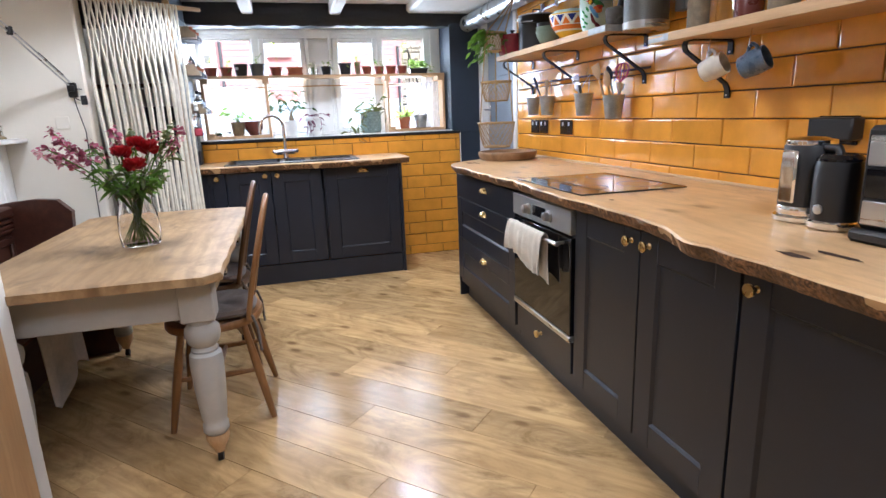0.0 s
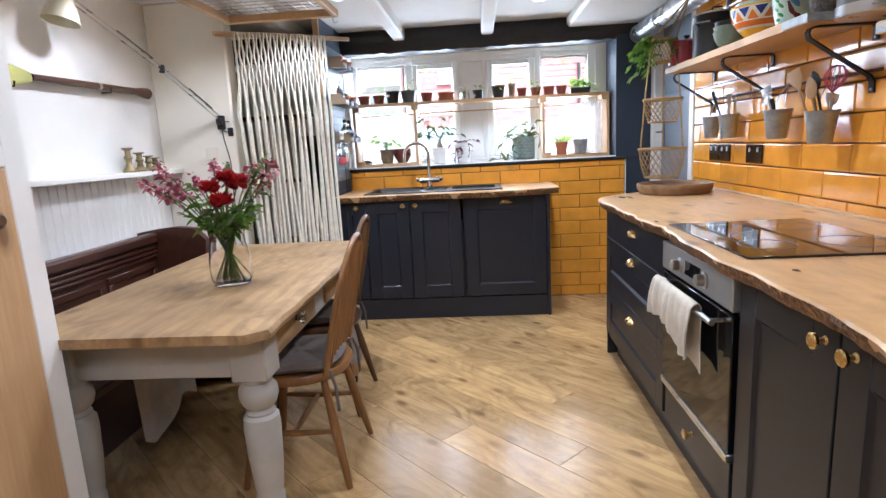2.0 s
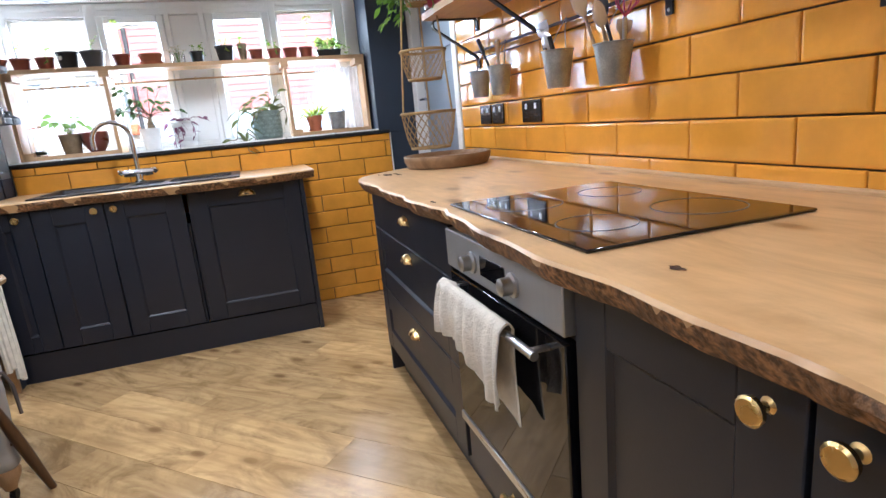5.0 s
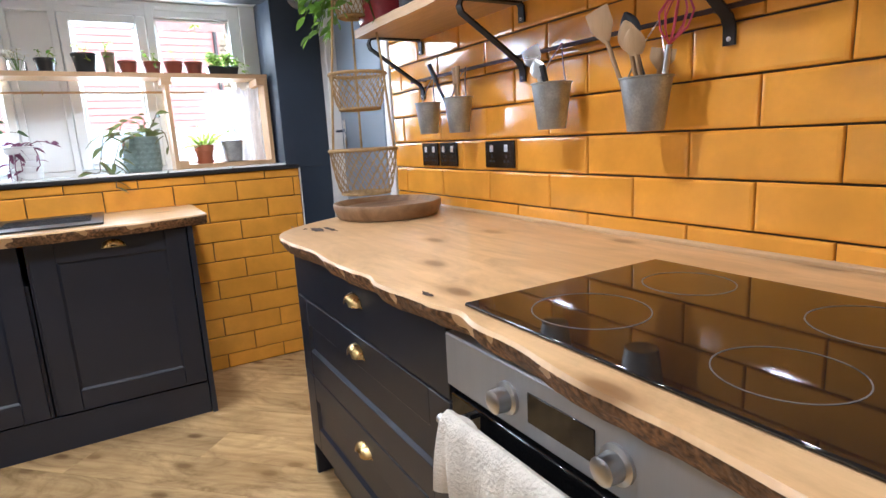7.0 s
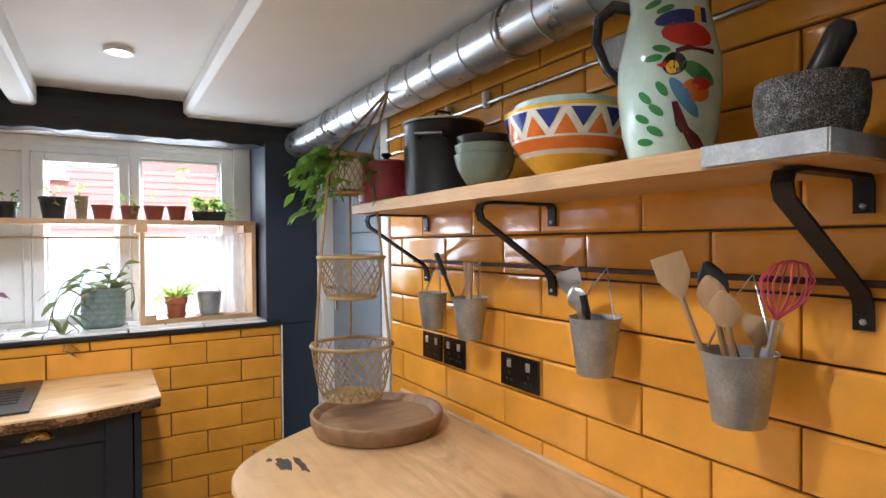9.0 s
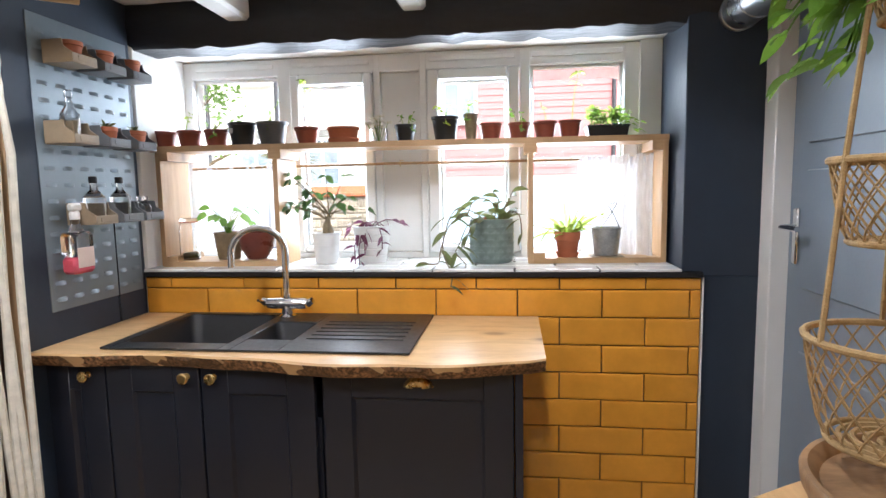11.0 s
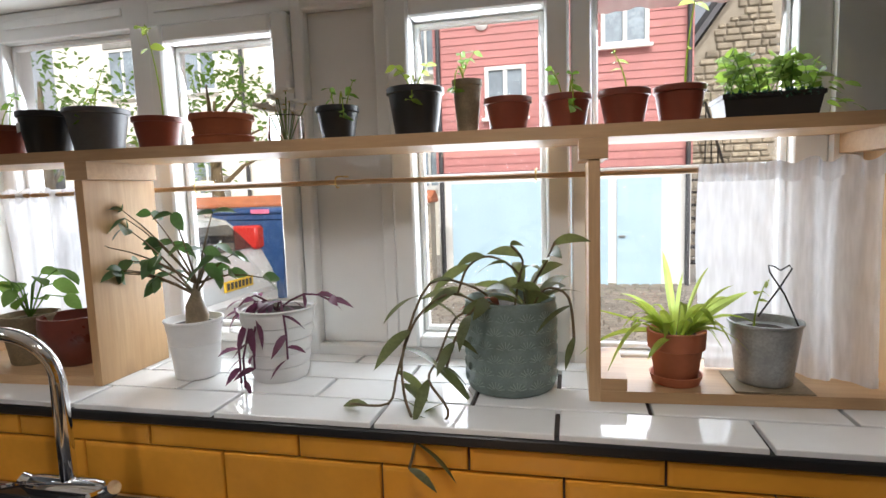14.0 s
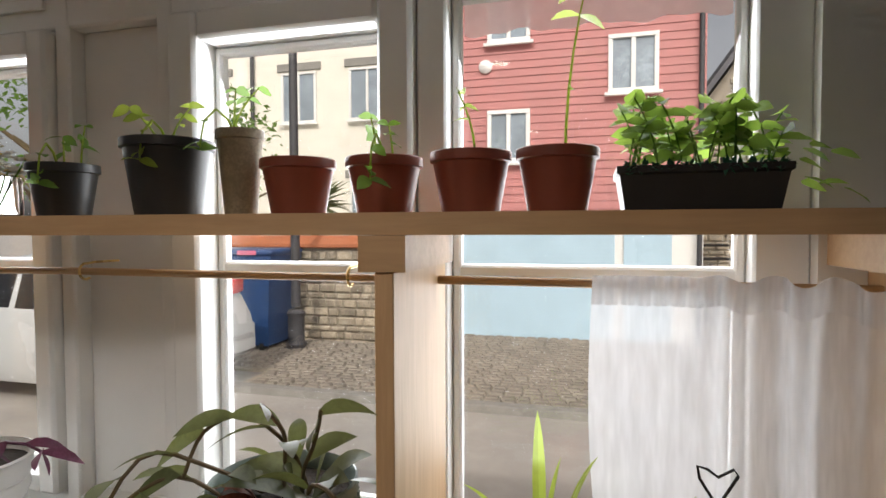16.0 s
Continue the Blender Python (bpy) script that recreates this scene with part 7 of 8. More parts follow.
for i in range(NB):
    pts, rs = [], []
    base = i + 0.5
    for r in range(6):
        f = r / 5
        if r % 2 == 0:
            c = (i // 2) * 2 + 1.0
        else:
            c = ((i + 1) // 2) * 2 + 0.0
        c = min(max(c, 0.3), NB - 0.3)
        off = 0.30 if i % 2 else -0.30
        if r % 2:
            off = -off
        sag = -0.05 * math.sin(math.pi * base / NB) * f
        p = CP0.lerp(CP1, (c + off) / NB)
        pts.append(p + side * (0.014 + 0.004 * (i % 2)) + Vector((0, 0, 0.012 - 0.30 * f + sag)))
        rs.append(0.0082)
        if r < 5:
            c2 = base
            p = CP0.lerp(CP1, c2 / NB)
            pts.append(p + side * (0.016 + 0.003 * (i % 2)) + Vector((0, 0, 0.012 - 0.30 * (f + 0.5 / 5) + sag)))
            rs.append(0.0072)
    c = ((i + 1) // 2) * 2 + 0.0
    end = 0.10 + rnd(-0.04, 0.05)
    zt = pts[-1].z
    ph, sw = rnd(0, 6), rnd(0.004, 0.012)
    for k in range(1, 11):
        f = k / 10
        q4 = (i // 4) * 4 + 2 + (i % 4 - 1.5) * 0.72
        c0 = c + (0.22 if i % 2 else -0.22)
        u = (c0 + (q4 - c0) * min(1, f * 1.3)) / NB
        p = CP0.lerp(CP1, 1 - (1 - u) * (1 - 0.03 * f))
        pts.append(Vector((p.x, p.y, zt + (end - zt) * f)) + side * (0.018 + sw * math.sin(ph + 4 * f)) + d * (0.006 * math.sin(ph * 2 + 5 * f)))
        rs.append(0.0112 if k < 9 else 0.014)
    part("cord", G().tube(pts, rs, 6), M_CORD, cw)

# dark things seen in the pantry behind
solid("hanging_apron", G().sheet(lambda u, v: (-1.0 + 0.34 * u, 4.62 + 0.02 * math.sin(u * 14), 1.35 - 0.75 * v), 20, 12, 0.004), plain("dark_blue_print_cotton", (0.05, 0.07, 0.10), 0.9, var=0.8, scale=22, bmp=0.4), "dark blue patterned apron hanging in the pantry", "apron")
solid("pantry_shelving", G().box(-1.62, -0.72, 4.80, 5.07, 0.0, 0.02, 0.002).box(-1.62, -0.72, 4.80, 5.07, 0.5, 0.525, 0.002).box(-1.62, -0.72, 4.80, 5.07, 1.0, 1.025, 0.002).box(-1.62, -0.72, 4.80, 5.07, 1.5, 1.525, 0.002).box(-1.62, -1.59, 4.80, 5.07, 0.0, 1.9, 0.002), M_DARKELM, "dark wooden shelving in the pantry", "shelving")

# steel louvre panel with parts bins
M_LOUVRE = plain("blue_grey_powder_coat", (0.20, 0.24, 0.27), 0.4, 0.3, var=0.08, scale=8, bmp=0.1)
lp = thing("louvre_panel", "blue-grey steel louvre panel screwed to the partition", "tool panel", (-0.66, 4.55, 1.01))
part("sheet", G().box(-0.6648, -0.6615, 4.330, 4.775, 1.010, 1.945, 0.001), M_LOUVRE, lp)
lv = G().sheet(lambda u, v: (0.007 * math.sin(math.pi * u) * (1 - v) + 0.0003, -0.022 + 0.044 * u, 0.014 * v), 8, 3, 0.0012).mesh("louvre")
lv.materials.append(M_LOUVRE)
for r in range(17):
    for c in range(6):
        ob = new("louvre", lv)
        ob.parent = lp
        ob.location = Vector((-0.6614, 4.372 + c * 0.073, 1.04 + r * 0.053)) - HOME[lp]
M_BIN = plain("grey_bin_plastic", (0.13, 0.135, 0.14), 0.45, var=0.12, scale=14)
# tan copy of the bin plastic: warm light painted on each row's nearest bin
M_BINLIT = plain("warm_lit_bin_plastic", (0.30, 0.23, 0.15), 0.5, var=0.12, scale=14)


def parts_bin(y, z, material):
    t = thing("parts_bin", "open-fronted plastic storage bin hung on the louvre panel", "storage bin", (-0.655, y, z), "bins on the louvre panel")
    w, dd, h = 0.052, 0.105, 0.072
    x0, x1 = -0.655, -0.655 + dd
    part("floor_tray", G().box(x0, x1, y - w, y + w, z, z + 0.003, 0.001), material, t)
    part("back", G().box(x0, x0 + 0.003, y - w, y + w, z + 0.003, z + h, 0.001), material, t)
    for s in (-1, 1):
        ya, yb = (y - w, y - w + 0.003) if s < 0 else (y + w - 0.003, y + w)
        prof = [(x0 + 0.003, z + 0.003), (x1, z + 0.003), (x1, z + 0.030), (x1 - 0.03, z + 0.050), (x1 - 0.034, z + h), (x0 + 0.003, z + h)]
        part("side", G().loft([[(px_, ya, pz) for px_, pz in prof], [(px_, yb, pz) for px_, pz in prof]]), material, t)
    part("front_lip", G().box(x1 - 0.003, x1 + 0.001, y - w + 0.003, y + w - 0.003, z + 0.003, z + 0.030, 0.001), material, t)
    part("label_slot", G().box(x1 + 0.001, x1 + 0.003, y - 0.03, y + 0.03, z + 0.008, z + 0.024, 0.0008), material, t)


for z, ys in ((1.795, (4.425, 4.565, 4.705)), (1.545, (4.405, 4.56, 4.705)), (1.285, (4.465, 4.60, 4.72))):
    for k, yy in enumerate(ys):
        parts_bin(yy, z, M_BINLIT if k == 0 else M_BIN)


def small_bottle(x, y, z, r, h, material, cap, label):
    t = thing("bottle", label, "bottle", (x, y, z), "bottles in the bins")
    part("glass", G().lathe([(r * 0.95, 0), (r, 0.003), (r, h * 0.55), (r * 0.35, h * 0.72), (r * 0.3, h * 0.86)], 20, (x, y, z)), material, t)
    part("stopper", G().lathe([(r * 0.36, h * 0.86), (r * 0.4, h * 0.88), (r * 0.38, h), (r * 0.2, h * 1.01)], 14, (x, y, z)), cap, t)


for yy in (4.475, 4.60):
    small_bottle(-0.60, yy, 1.289, 0.034, 0.155, M_CLEAR, M_BLACK, "clear oil bottle with a black stopper")
for yy in (4.70, 4.74):
    small_bottle(-0.60, yy, 1.289, 0.020, 0.085, M_CLEAR, M_CLEAR, "small clear glass bottle")
small_bottle(-0.60, 4.40, 1.549, 0.028, 0.165, M_CLEAR, M_CLEAR, "clear glass spray bottle in a bin")
for yy, r in ((4.56, 0.032), (4.70, 0.040)):
    t = thing("succulent_pot", "little succulent in a shallow terracotta pot in a bin", "pot plant", (-0.60, yy, 1.549), "pots in the bins")
    part("pot", G().lathe([(r * 0.75, 0), (r, 0.05), (r * 1.06, 0.052), (r * 1.06, 0.066), (r * 0.95, 0.066)], 22, (-0.60, yy, 1.549)), M_TERRA, t)
    lf = G()
    random.seed(int(yy * 100))
    for k in range(22):
        a = k * 2.4
        lf.leaf((-0.60, yy, 1.613), (math.cos(a), math.sin(a), rnd(0.3, 1.6)), rnd(0.02, 0.045), 0.008, 0.2, 3)
    part("leaves", lf, M_OLIVE, t)
for yy in (4.425, 4.565, 4.705):
    t = thing("seed_pot", "clay pot and oddments in the top bin", "pot", (-0.60, yy, 1.799), "pots in the bins")
    part("pot", G().lathe([(0.026, 0), (0.034, 0.055), (0.037, 0.057), (0.037, 0.07), (0.033, 0.07)], 20, (-0.60, yy, 1.799)), M_TERRA, t)
M_PINKLIQ = plain("pink_liquid_bottle", (0.62, 0.10, 0.14), 0.15, var=0.15, scale=14, bmp=0)
t = thing("spray_bottle", "clear spray bottle half full of pink soap hung on the panel", "spray bottle", (-0.61, 4.395, 1.13))
part("liquid", G().box(-0.637, -0.583, 4.35, 4.44, 1.130, 1.185, 0.010), M_PINKLIQ, t, "pink liquid")
part("bottle", G().box(-0.639, -0.581, 4.348, 4.442, 1.1855, 1.265, 0.012).lathe([(0.024, 0), (0.014, 0.03), (0.014, 0.045)], 16, (-0.61, 4.395, 1.262)), M_CLEAR, t)
part("label_patch", G().box(-0.5815, -0.580, 4.36, 4.43, 1.15, 1.215, 0.0005), plain("pale_label", (0.7, 0.55, 0.48), 0.6), t)
part("trigger_head", G().lathe([(0.015, 0), (0.016, 0.02), (0.010, 0.03)], 14, (-0.61, 4.395, 1.305)).box(-0.622, -0.598, 4.375, 4.445, 1.332, 1.358, 0.006).box(-0.615, -0.605, 4.43, 4.44, 1.30, 1.335, 0.003), M_GLOSS, t)

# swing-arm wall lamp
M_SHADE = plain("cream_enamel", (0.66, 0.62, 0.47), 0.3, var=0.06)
wl = thing("swing_arm_lamp", "cream swing-arm work lamp clamped to the wall", "lamp", (-1.128, 3.652, 1.40))
part("bracket", G().box(-1.150, -1.106, 3.630, 3.658, 1.385, 1.465, 0.006).lathe([(0.018, 0), (0.018, 0.03), (0.010, 0.036)], 16, (-1.128, 3.622, 1.415)), M_IRON, wl)
J0, J1, J2 = Vector((-1.128, 3.62, 1.455)), Vector((-1.235, 3.28, 1.685)), Vector((-1.375, 2.90, 1.925))
for a, b in ((J0, J1), (J1, J2)):
    for s in (-0.010, 0.010):
        part("arm", G().tube([a + Vector((0.3 * s, 0, s)), b + Vector((0.3 * s, 0, s))], 0.0042, 8), M_STEEL, wl)
    m0, m1 = a.lerp(b, 0.12), a.lerp(b, 0.55)
    part("spring", G().tube([m0 + Vector((0, 0, 0.016)), m1 + Vector((0, 0, 0.016))], 0.0065, 8), M_IRON, wl)
part("joint", G().box(J1.x - 0.012, J1.x + 0.012, J1.y - 0.012, J1.y + 0.012, J1.z - 0.02, J1.z + 0.02, 0.004), M_IRON, wl)
g = G().lathe([(0.020, 0.13), (0.026, 0.125), (0.040, 0.09), (0.062, 0.05), (0.075, 0.0), (0.072, 0.001), (0.058, 0.048), (0.034, 0.088), (0.018, 0.11)], 32)
g.move(pose(-1.405, 2.835, 1.835, -12, 8, 0))
part("shade", g, M_SHADE, wl, "cream enamel bell shade")
part("cable", G().tube([(-1.128, 3.645, 1.39), (-1.12, 3.64, 1.33), (-1.10, 3.648, 1.20), (-1.105, 3.65, 1.0), (-1.11, 3.65, 0.70)], 0.003, 6), M_BLACK, wl)
part("cable_loop", G().tube(arc((-1.095, 3.64, 1.40), 0.03, 60, 330, 14, "xz"), 0.003, 6), M_BLACK, wl)
t = thing("light_switch", "dark dolly switch beside the lamp", "switch", (-1.075, 3.65, 1.37))
part("plate", G().box(-1.098, -1.066, 3.648, 3.659, 1.345, 1.395, 0.004), M_BLACK, t)
t = thing("wall_plate", "cream blank socket plate on the return wall", "socket", (-1.21, 3.65, 1.215))
part("plate", G().box(-1.245, -1.175, 3.652, 3.659, 1.215, 1.285, 0.003), M_CREAM, t)

# oar on the wall
M_OAR = wood("varnished_oar", (0.11, 0.045, 0.022), (0.06, 0.022, 0.012), "y", 0.3, knots=False)
oa = thing("wooden_paddle", "dark wooden paddle with a yellow-green blade fixed to the wall", "paddle", (-1.49, 2.9, 1.58))
part("shaft", G().tube([(-1.49, 2.72, 1.598), (-1.49, 3.0, 1.600), (-1.49, 3.36, 1.602), (-1.49, 3.44, 1.603), (-1.49, 3.50, 1.602), (-1.49, 3.55, 1.600), (-1.49, 3.565, 1.600)], [0.015, 0.017, 0.017, 0.018, 0.026, 0.030, 0.016], 14), M_OAR, oa)
part("collar", G().tube([(-1.49, 3.13, 1.601), (-1.49, 3.15, 1.601)], 0.0185, 14), M_STEEL, oa)
part("blade", G().loft([[(-1.49 + 0.006 * math.cos(a), yy, 1.598 + w * math.sin(a)) for a in [k * math.pi / 6 for k in range(12)]] for yy, w in ((2.20, 0.05), (2.25, 0.065), (2.5, 0.062), (2.65, 0.035), (2.74, 0.014))]), plain("yellow_green_paint", (0.52, 0.52, 0.16), 0.4), oa, "yellow-green painted blade")
part("hook", G().tube([(-1.519, 3.2, 1.575), (-1.47, 3.2, 1.575), (-1.465, 3.2, 1.60)], 0.004, 6).tube([(-1.519, 2.6, 1.55), (-1.47, 2.6, 1.55), (-1.465, 2.6, 1.57)], 0.004, 6), M_IRON, oa)
# candlesticks on the mantel
for k, (yy, h) in enumerate(((3.235, 0.125), (3.33, 0.10), (3.41, 0.082), (3.47, 0.07))):
    t = thing("brass_candlestick", "old brass candlestick on the mantel shelf", "candlestick", (-1.455, yy, 1.1765), "candlesticks on the mantel")
    part("stick", G().lathe([(0.034, 0), (0.036, 0.006), (0.030, 0.014), (0.016, h * 0.25), (0.013, h * 0.45), (0.021, h * 0.6), (0.014, h * 0.7), (0.013, h * 0.88), (0.026, h * 0.95), (0.027, h), (0.016, h), (0.015, h * 0.9)], 22, (-1.455, yy, 1.1765)), plain("aged_brass", (0.30, 0.24, 0.13), 0.45, 0.8, var=0.25, scale=20), t)

# church pew
pw = thing("church_pew", "dark carved wooden church pew against the wall", "bench", (-1.25, 2.6, 0))
part("seat", G().box(-1.40, -1.02, 1.95, 3.27, 0.415, 0.445, 0.006), M_DARKWOOD, pw)
part("back_panel", G().box(-1.425, -1.405, 1.95, 3.27, 0.40, 0.80, 0.004), M_DARKWOOD, pw)
part("top_rail", G().box(-1.44, -1.375, 1.95, 3.27, 0.795, 0.850, 0.012), M_DARKWOOD, pw)
for k in range(3):
    part("moulding", G().box(-1.405, -1.388 + 0.003 * k, 1.95, 3.27, 0.722 + 0.024 * k, 0.740 + 0.024 * k, 0.005), M_DARKWOOD, pw)
for k in range(3):
    y0 = 1.99 + k * 0.43
    part("panel_frame", G().box(-1.405, -1.393, y0, y0 + 0.40, 0.665, 0.70, 0.004).box(-1.405, -1.393, y0, y0 + 0.035, 0.47, 0.665, 0.004).box(-1.405, -1.393, y0 + 0.365, y0 + 0.40, 0.47, 0.665, 0.004), M_DARKWOOD, pw)
for yy in (3.272, 1.90):
    ring = lambda y: [(-1.50, y, 0.0), (-1.02, y, 0.0), (-1.02, y, 0.44), (-1.06, y, 0.58), (-1.13, y, 0.70), (-1.12, y, 0.80), (-1.18, y, 0.865), (-1.28, y, 0.875), (-1.40, y, 0.865), (-1.495, y, 0.85)]
    part("end_panel", G().loft([ring(yy), ring(yy + 0.045)]), M_DARKWOOD, pw)
part("front_skirt", G().box(-1.30, -1.28, 1.95, 3.27, 0.0, 0.414, 0.003), M_DARKWOOD, pw)
solid("low_cabinet", G().box(-1.505, -1.10, 3.36, 3.648, 0.0, 0.635, 0.004).box(-1.512, -1.08, 3.345, 3.652, 0.636, 0.658, 0.005), M_GREYPAINT, "low grey painted cabinet beside the pew", "cabinet")
M_SACK = plain("pale_cotton_sack", (0.50, 0.46, 0.42), 0.9, var=0.2, scale=8, bmp=0.6, bscale=40, dist=0.006)
random.seed(51)
rings = []
for k, (z, s) in enumerate(((0.446, 0.7), (0.455, 1.0), (0.50, 1.04), (0.555, 0.9), (0.585, 0.5), (0.59, 0.1))):
    rings.append([(-1.16 + 0.12 * s * math.cos(a) * (1 + 0.06 * math.sin(3 * a + k)), 2.62 + 0.22 * s * math.sin(a), z + 0.006 * math.sin(2 * a + k)) for a in [i * math.pi / 12 for i in range(24)]])
solid("seat_throw", G().loft(rings), M_SACK, "pale crumpled cloth bundle on the pew seat", "cushion")
# white cloth hanging off the pew below the table
solid("hanging_cloth", G().sheet(lambda u, v: (-1.005 + 0.012 * math.sin(u * 12 + v), 2.35 + 0.42 * u, 0.45 - 0.30 * v - 0.05 * math.sin(u * 6) * v), 24, 12, 0.004), M_SACK, "pale cloth hanging over the pew's seat", "cloth")

# vase of flowers
VX, VY = -0.612, 2.455
vs_ = thing("flower_vase", "clear glass vase of red ranunculus and pink snapdragons", "flowers", (VX, VY, 0.7515))
part("vase", G().lathe([(0.060, 0), (0.070, 0.003), (0.076, 0.03), (0.077, 0.08), (0.072, 0.125), (0.064, 0.160), (0.063, 0.185), (0.069, 0.212), (0.066, 0.213), (0.060, 0.185), (0.061, 0.160), (0.069, 0.124), (0.0735, 0.08), (0.072, 0.03), (0.066, 0.012), (0.001, 0.010)], 36, (VX, VY, 0.7515)), M_CLEAR, vs_, "clear glass vase")
M_RED = plain("red_petal", (0.40, 0.006, 0.014), 0.6, var=0.2, scale=30, bmp=0)
M_ROSE = plain("dusty_pink_petal", (0.42, 0.10, 0.16), 0.7, var=0.3, scale=30, bmp=0)
M_BLUSH = plain("blush_petal", (0.55, 0.26, 0.28), 0.7, var=0.2, scale=30, bmp=0)
random.seed(60)
V0 = Vector((VX, VY, 0.7515))


def stem_to(c, lean):
    foot = V0 + Vector((-lean.x * 0.25 + rnd(-0.03, 0.03), -lean.y * 0.25 + rnd(-0.03, 0.03), 0.014))
    neck = V0 + Vector((lean.x * 0.16, lean.y * 0.16, 0.19))
    return [foot, neck, neck.lerp(c, 0.5) + Vector((0, 0, 0.02)), c]


for k, (dx, dy, z, br) in enumerate(((0.045, -0.10, 0.315, 1.15), (0.085, -0.05, 0.375, 1.2), (0.005, -0.10, 0.365, 1.0), (0.05, -0.06, 0.40, 0.9))):
    c = V0 + Vector((dx, dy, z))
    part("stem", G().tube(stem_to(c, Vector((dx, dy, 0))), 0.003, 6), M_LEAF, vs_)
    g = G()
    for layer, (n, r, el) in enumerate(((10, 0.036, -0.2), (10, 0.036, 0.3), (9, 0.032, 0.8), (8, 0.027, 1.5), (6, 0.020, 2.6), (5, 0.014, 4.0))):
        for q in range(n):
            a = q * 2 * math.pi / n + layer * 0.4
            b = c + Vector((math.cos(a), math.sin(a) - 0.4, 0)) * 0.004
            g.leaf(b, (math.cos(a), math.sin(a) - 0.25, el), r * br, r * br, -0.5, 4, 0.3)
    part("red_bloom", g, M_RED, vs_, "red ranunculus bloom")
for k in range(14):
    a = (2.4, 2.9, 3.3, 3.7, 2.0, 0.4, 0.9, 5.9, 2.7, 3.0, 0.1, 3.5, 1.4, 0.6)[k]
    reach = (0.19, 0.25, 0.22, 0.17, 0.14, 0.17, 0.15, 0.17, 0.29, 0.31, 0.20, 0.27, 0.08, 0.21)[k]
    c = V0 + Vector((math.cos(a) * reach, math.sin(a) * reach * 0.6, (0.40, 0.36, 0.42, 0.38, 0.45, 0.46, 0.43, 0.42, 0.45, 0.38, 0.44, 0.40, 0.44, 0.40)[k]))
    pts = stem_to(c, Vector((math.cos(a), math.sin(a) * 0.6, 0)) * reach)
    part("stem", G().tube(pts, 0.0025, 6), M_LEAF, vs_)
    g = G()
    for q in range(40):
        f = rnd(0.62, 1.08)
        w = 0.026 * (1.2 - f * 0.7)
        p = pts[2].lerp(pts[3], max(0, (f - 0.45) / 0.55)) + Vector((rnd(-w, w), rnd(-w, w), rnd(-w, w)))
        b = rnd(0, 6.28)
        g.leaf(p, (math.cos(b), math.sin(b), rnd(-0.5, 0.8)), rnd(0.016, 0.028), rnd(0.012, 0.020), 0.3, 3)
    if k in (5, 7, 12):
        part("yellow_green_spray", g, M_OLIVE, vs_, "olive green filler spray")
    else:
        part("pink_spray", g, M_BLUSH if k % 4 == 1 else M_ROSE, vs_, "dusty pink flower spray")
for k in range(20):
    a = k * 2.4
    q = rnd(0.06, 0.21)
    c = V0 + Vector((math.cos(a) * q, math.sin(a) * q * 0.7 - 0.02, rnd(0.24, 0.40)))
    pts = stem_to(c, Vector((math.cos(a), math.sin(a) * 0.7, 0)) * q)
    part("stem", G().tube(pts, 0.0022, 6), M_LEAF, vs_)
    lfm = G()
    for m in range(15):
        f = rnd(0.1, 1.0)
        p = pts[1].lerp(pts[3], f)
        b = rnd(0, 6.28)
        lfm.leaf(p, (math.cos(b), math.sin(b), rnd(-0.4, 0.9)), rnd(0.035, 0.062), rnd(0.012, 0.022), 0.4, 4)
    part("foliage", lfm, M_OLIVE if k % 3 == 0 else M_LEAF, vs_)

# hanging airer over the table
ai = thing("hanging_airer", "wooden framed hanging rack with wire mesh over the table", "rack", (-0.66, 3.05, 1.92))
AX0, AX1, AY0, AY1 = -0.97, -0.36, 2.55, 3.52
for a, b, c_, e in ((AX0, AX1, AY0, AY0 + 0.035), (AX0, AX1, AY1 - 0.035, AY1), (AX0, AX0 + 0.03, AY0 + 0.036, AY1 - 0.036), (AX1 - 0.03, AX1, AY0 + 0.036, AY1 - 0.036)):
    part("rail", G().box(a, b, c_, e, 1.925, 1.965, 0.004), M_PINE, ai)
for i in range(1, 12):
    xx = AX0 + (AX1 - AX0) * i / 12
    part("wire", G().tube([(xx, AY0 + 0.01, 1.968), (xx, AY1 - 0.01, 1.968)], 0.0022, 5), M_STEEL, ai)
for i in range(1, 16):
    yy = AY0 + (AY1 - AY0) * i / 16
    part("wire", G().tube([(AX0 + 0.01, yy, 1.972), (AX1 - 0.01, yy, 1.972)], 0.0022, 5), M_STEEL, ai)
for xx in (AX0 + 0.05, AX1 - 0.05):
    for yy in (AY0 + 0.05, AY1 - 0.05):
        part("hanging_chain", G().tube([(xx, yy, 1.966), (xx, yy, 2.10)], 0.003, 6), M_STEEL, ai)
part("pan_hook", G().tube([(AX1 - 0.02, AY1 - 0.05, 1.925), (AX1 - 0.02, AY1 - 0.05, 1.90)] + arc((AX1 - 0.008, AY1 - 0.05, 1.90), 0.012, 180, 350, 8, "xz"), 0.0025, 6), M_STEEL, ai)

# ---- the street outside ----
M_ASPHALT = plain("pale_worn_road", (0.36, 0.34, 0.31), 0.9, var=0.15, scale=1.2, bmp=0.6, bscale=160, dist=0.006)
M_SETT = plain("stone_sett", (0.27, 0.24, 0.20), 0.85, var=0.3, scale=3, bmp=0.5, bscale=60, dist=0.006)
M_KERB = plain("granite_kerb", (0.26, 0.25, 0.23), 0.85, var=0.2, scale=8)
# red paint made paler and pinker: haze through the window glass, in the colour
M_REDBOARD = plain("hazed_red_weatherboard", (0.46, 0.185, 0.175), 0.6, var=0.10, scale=3, bmp=0.2, bscale=60)
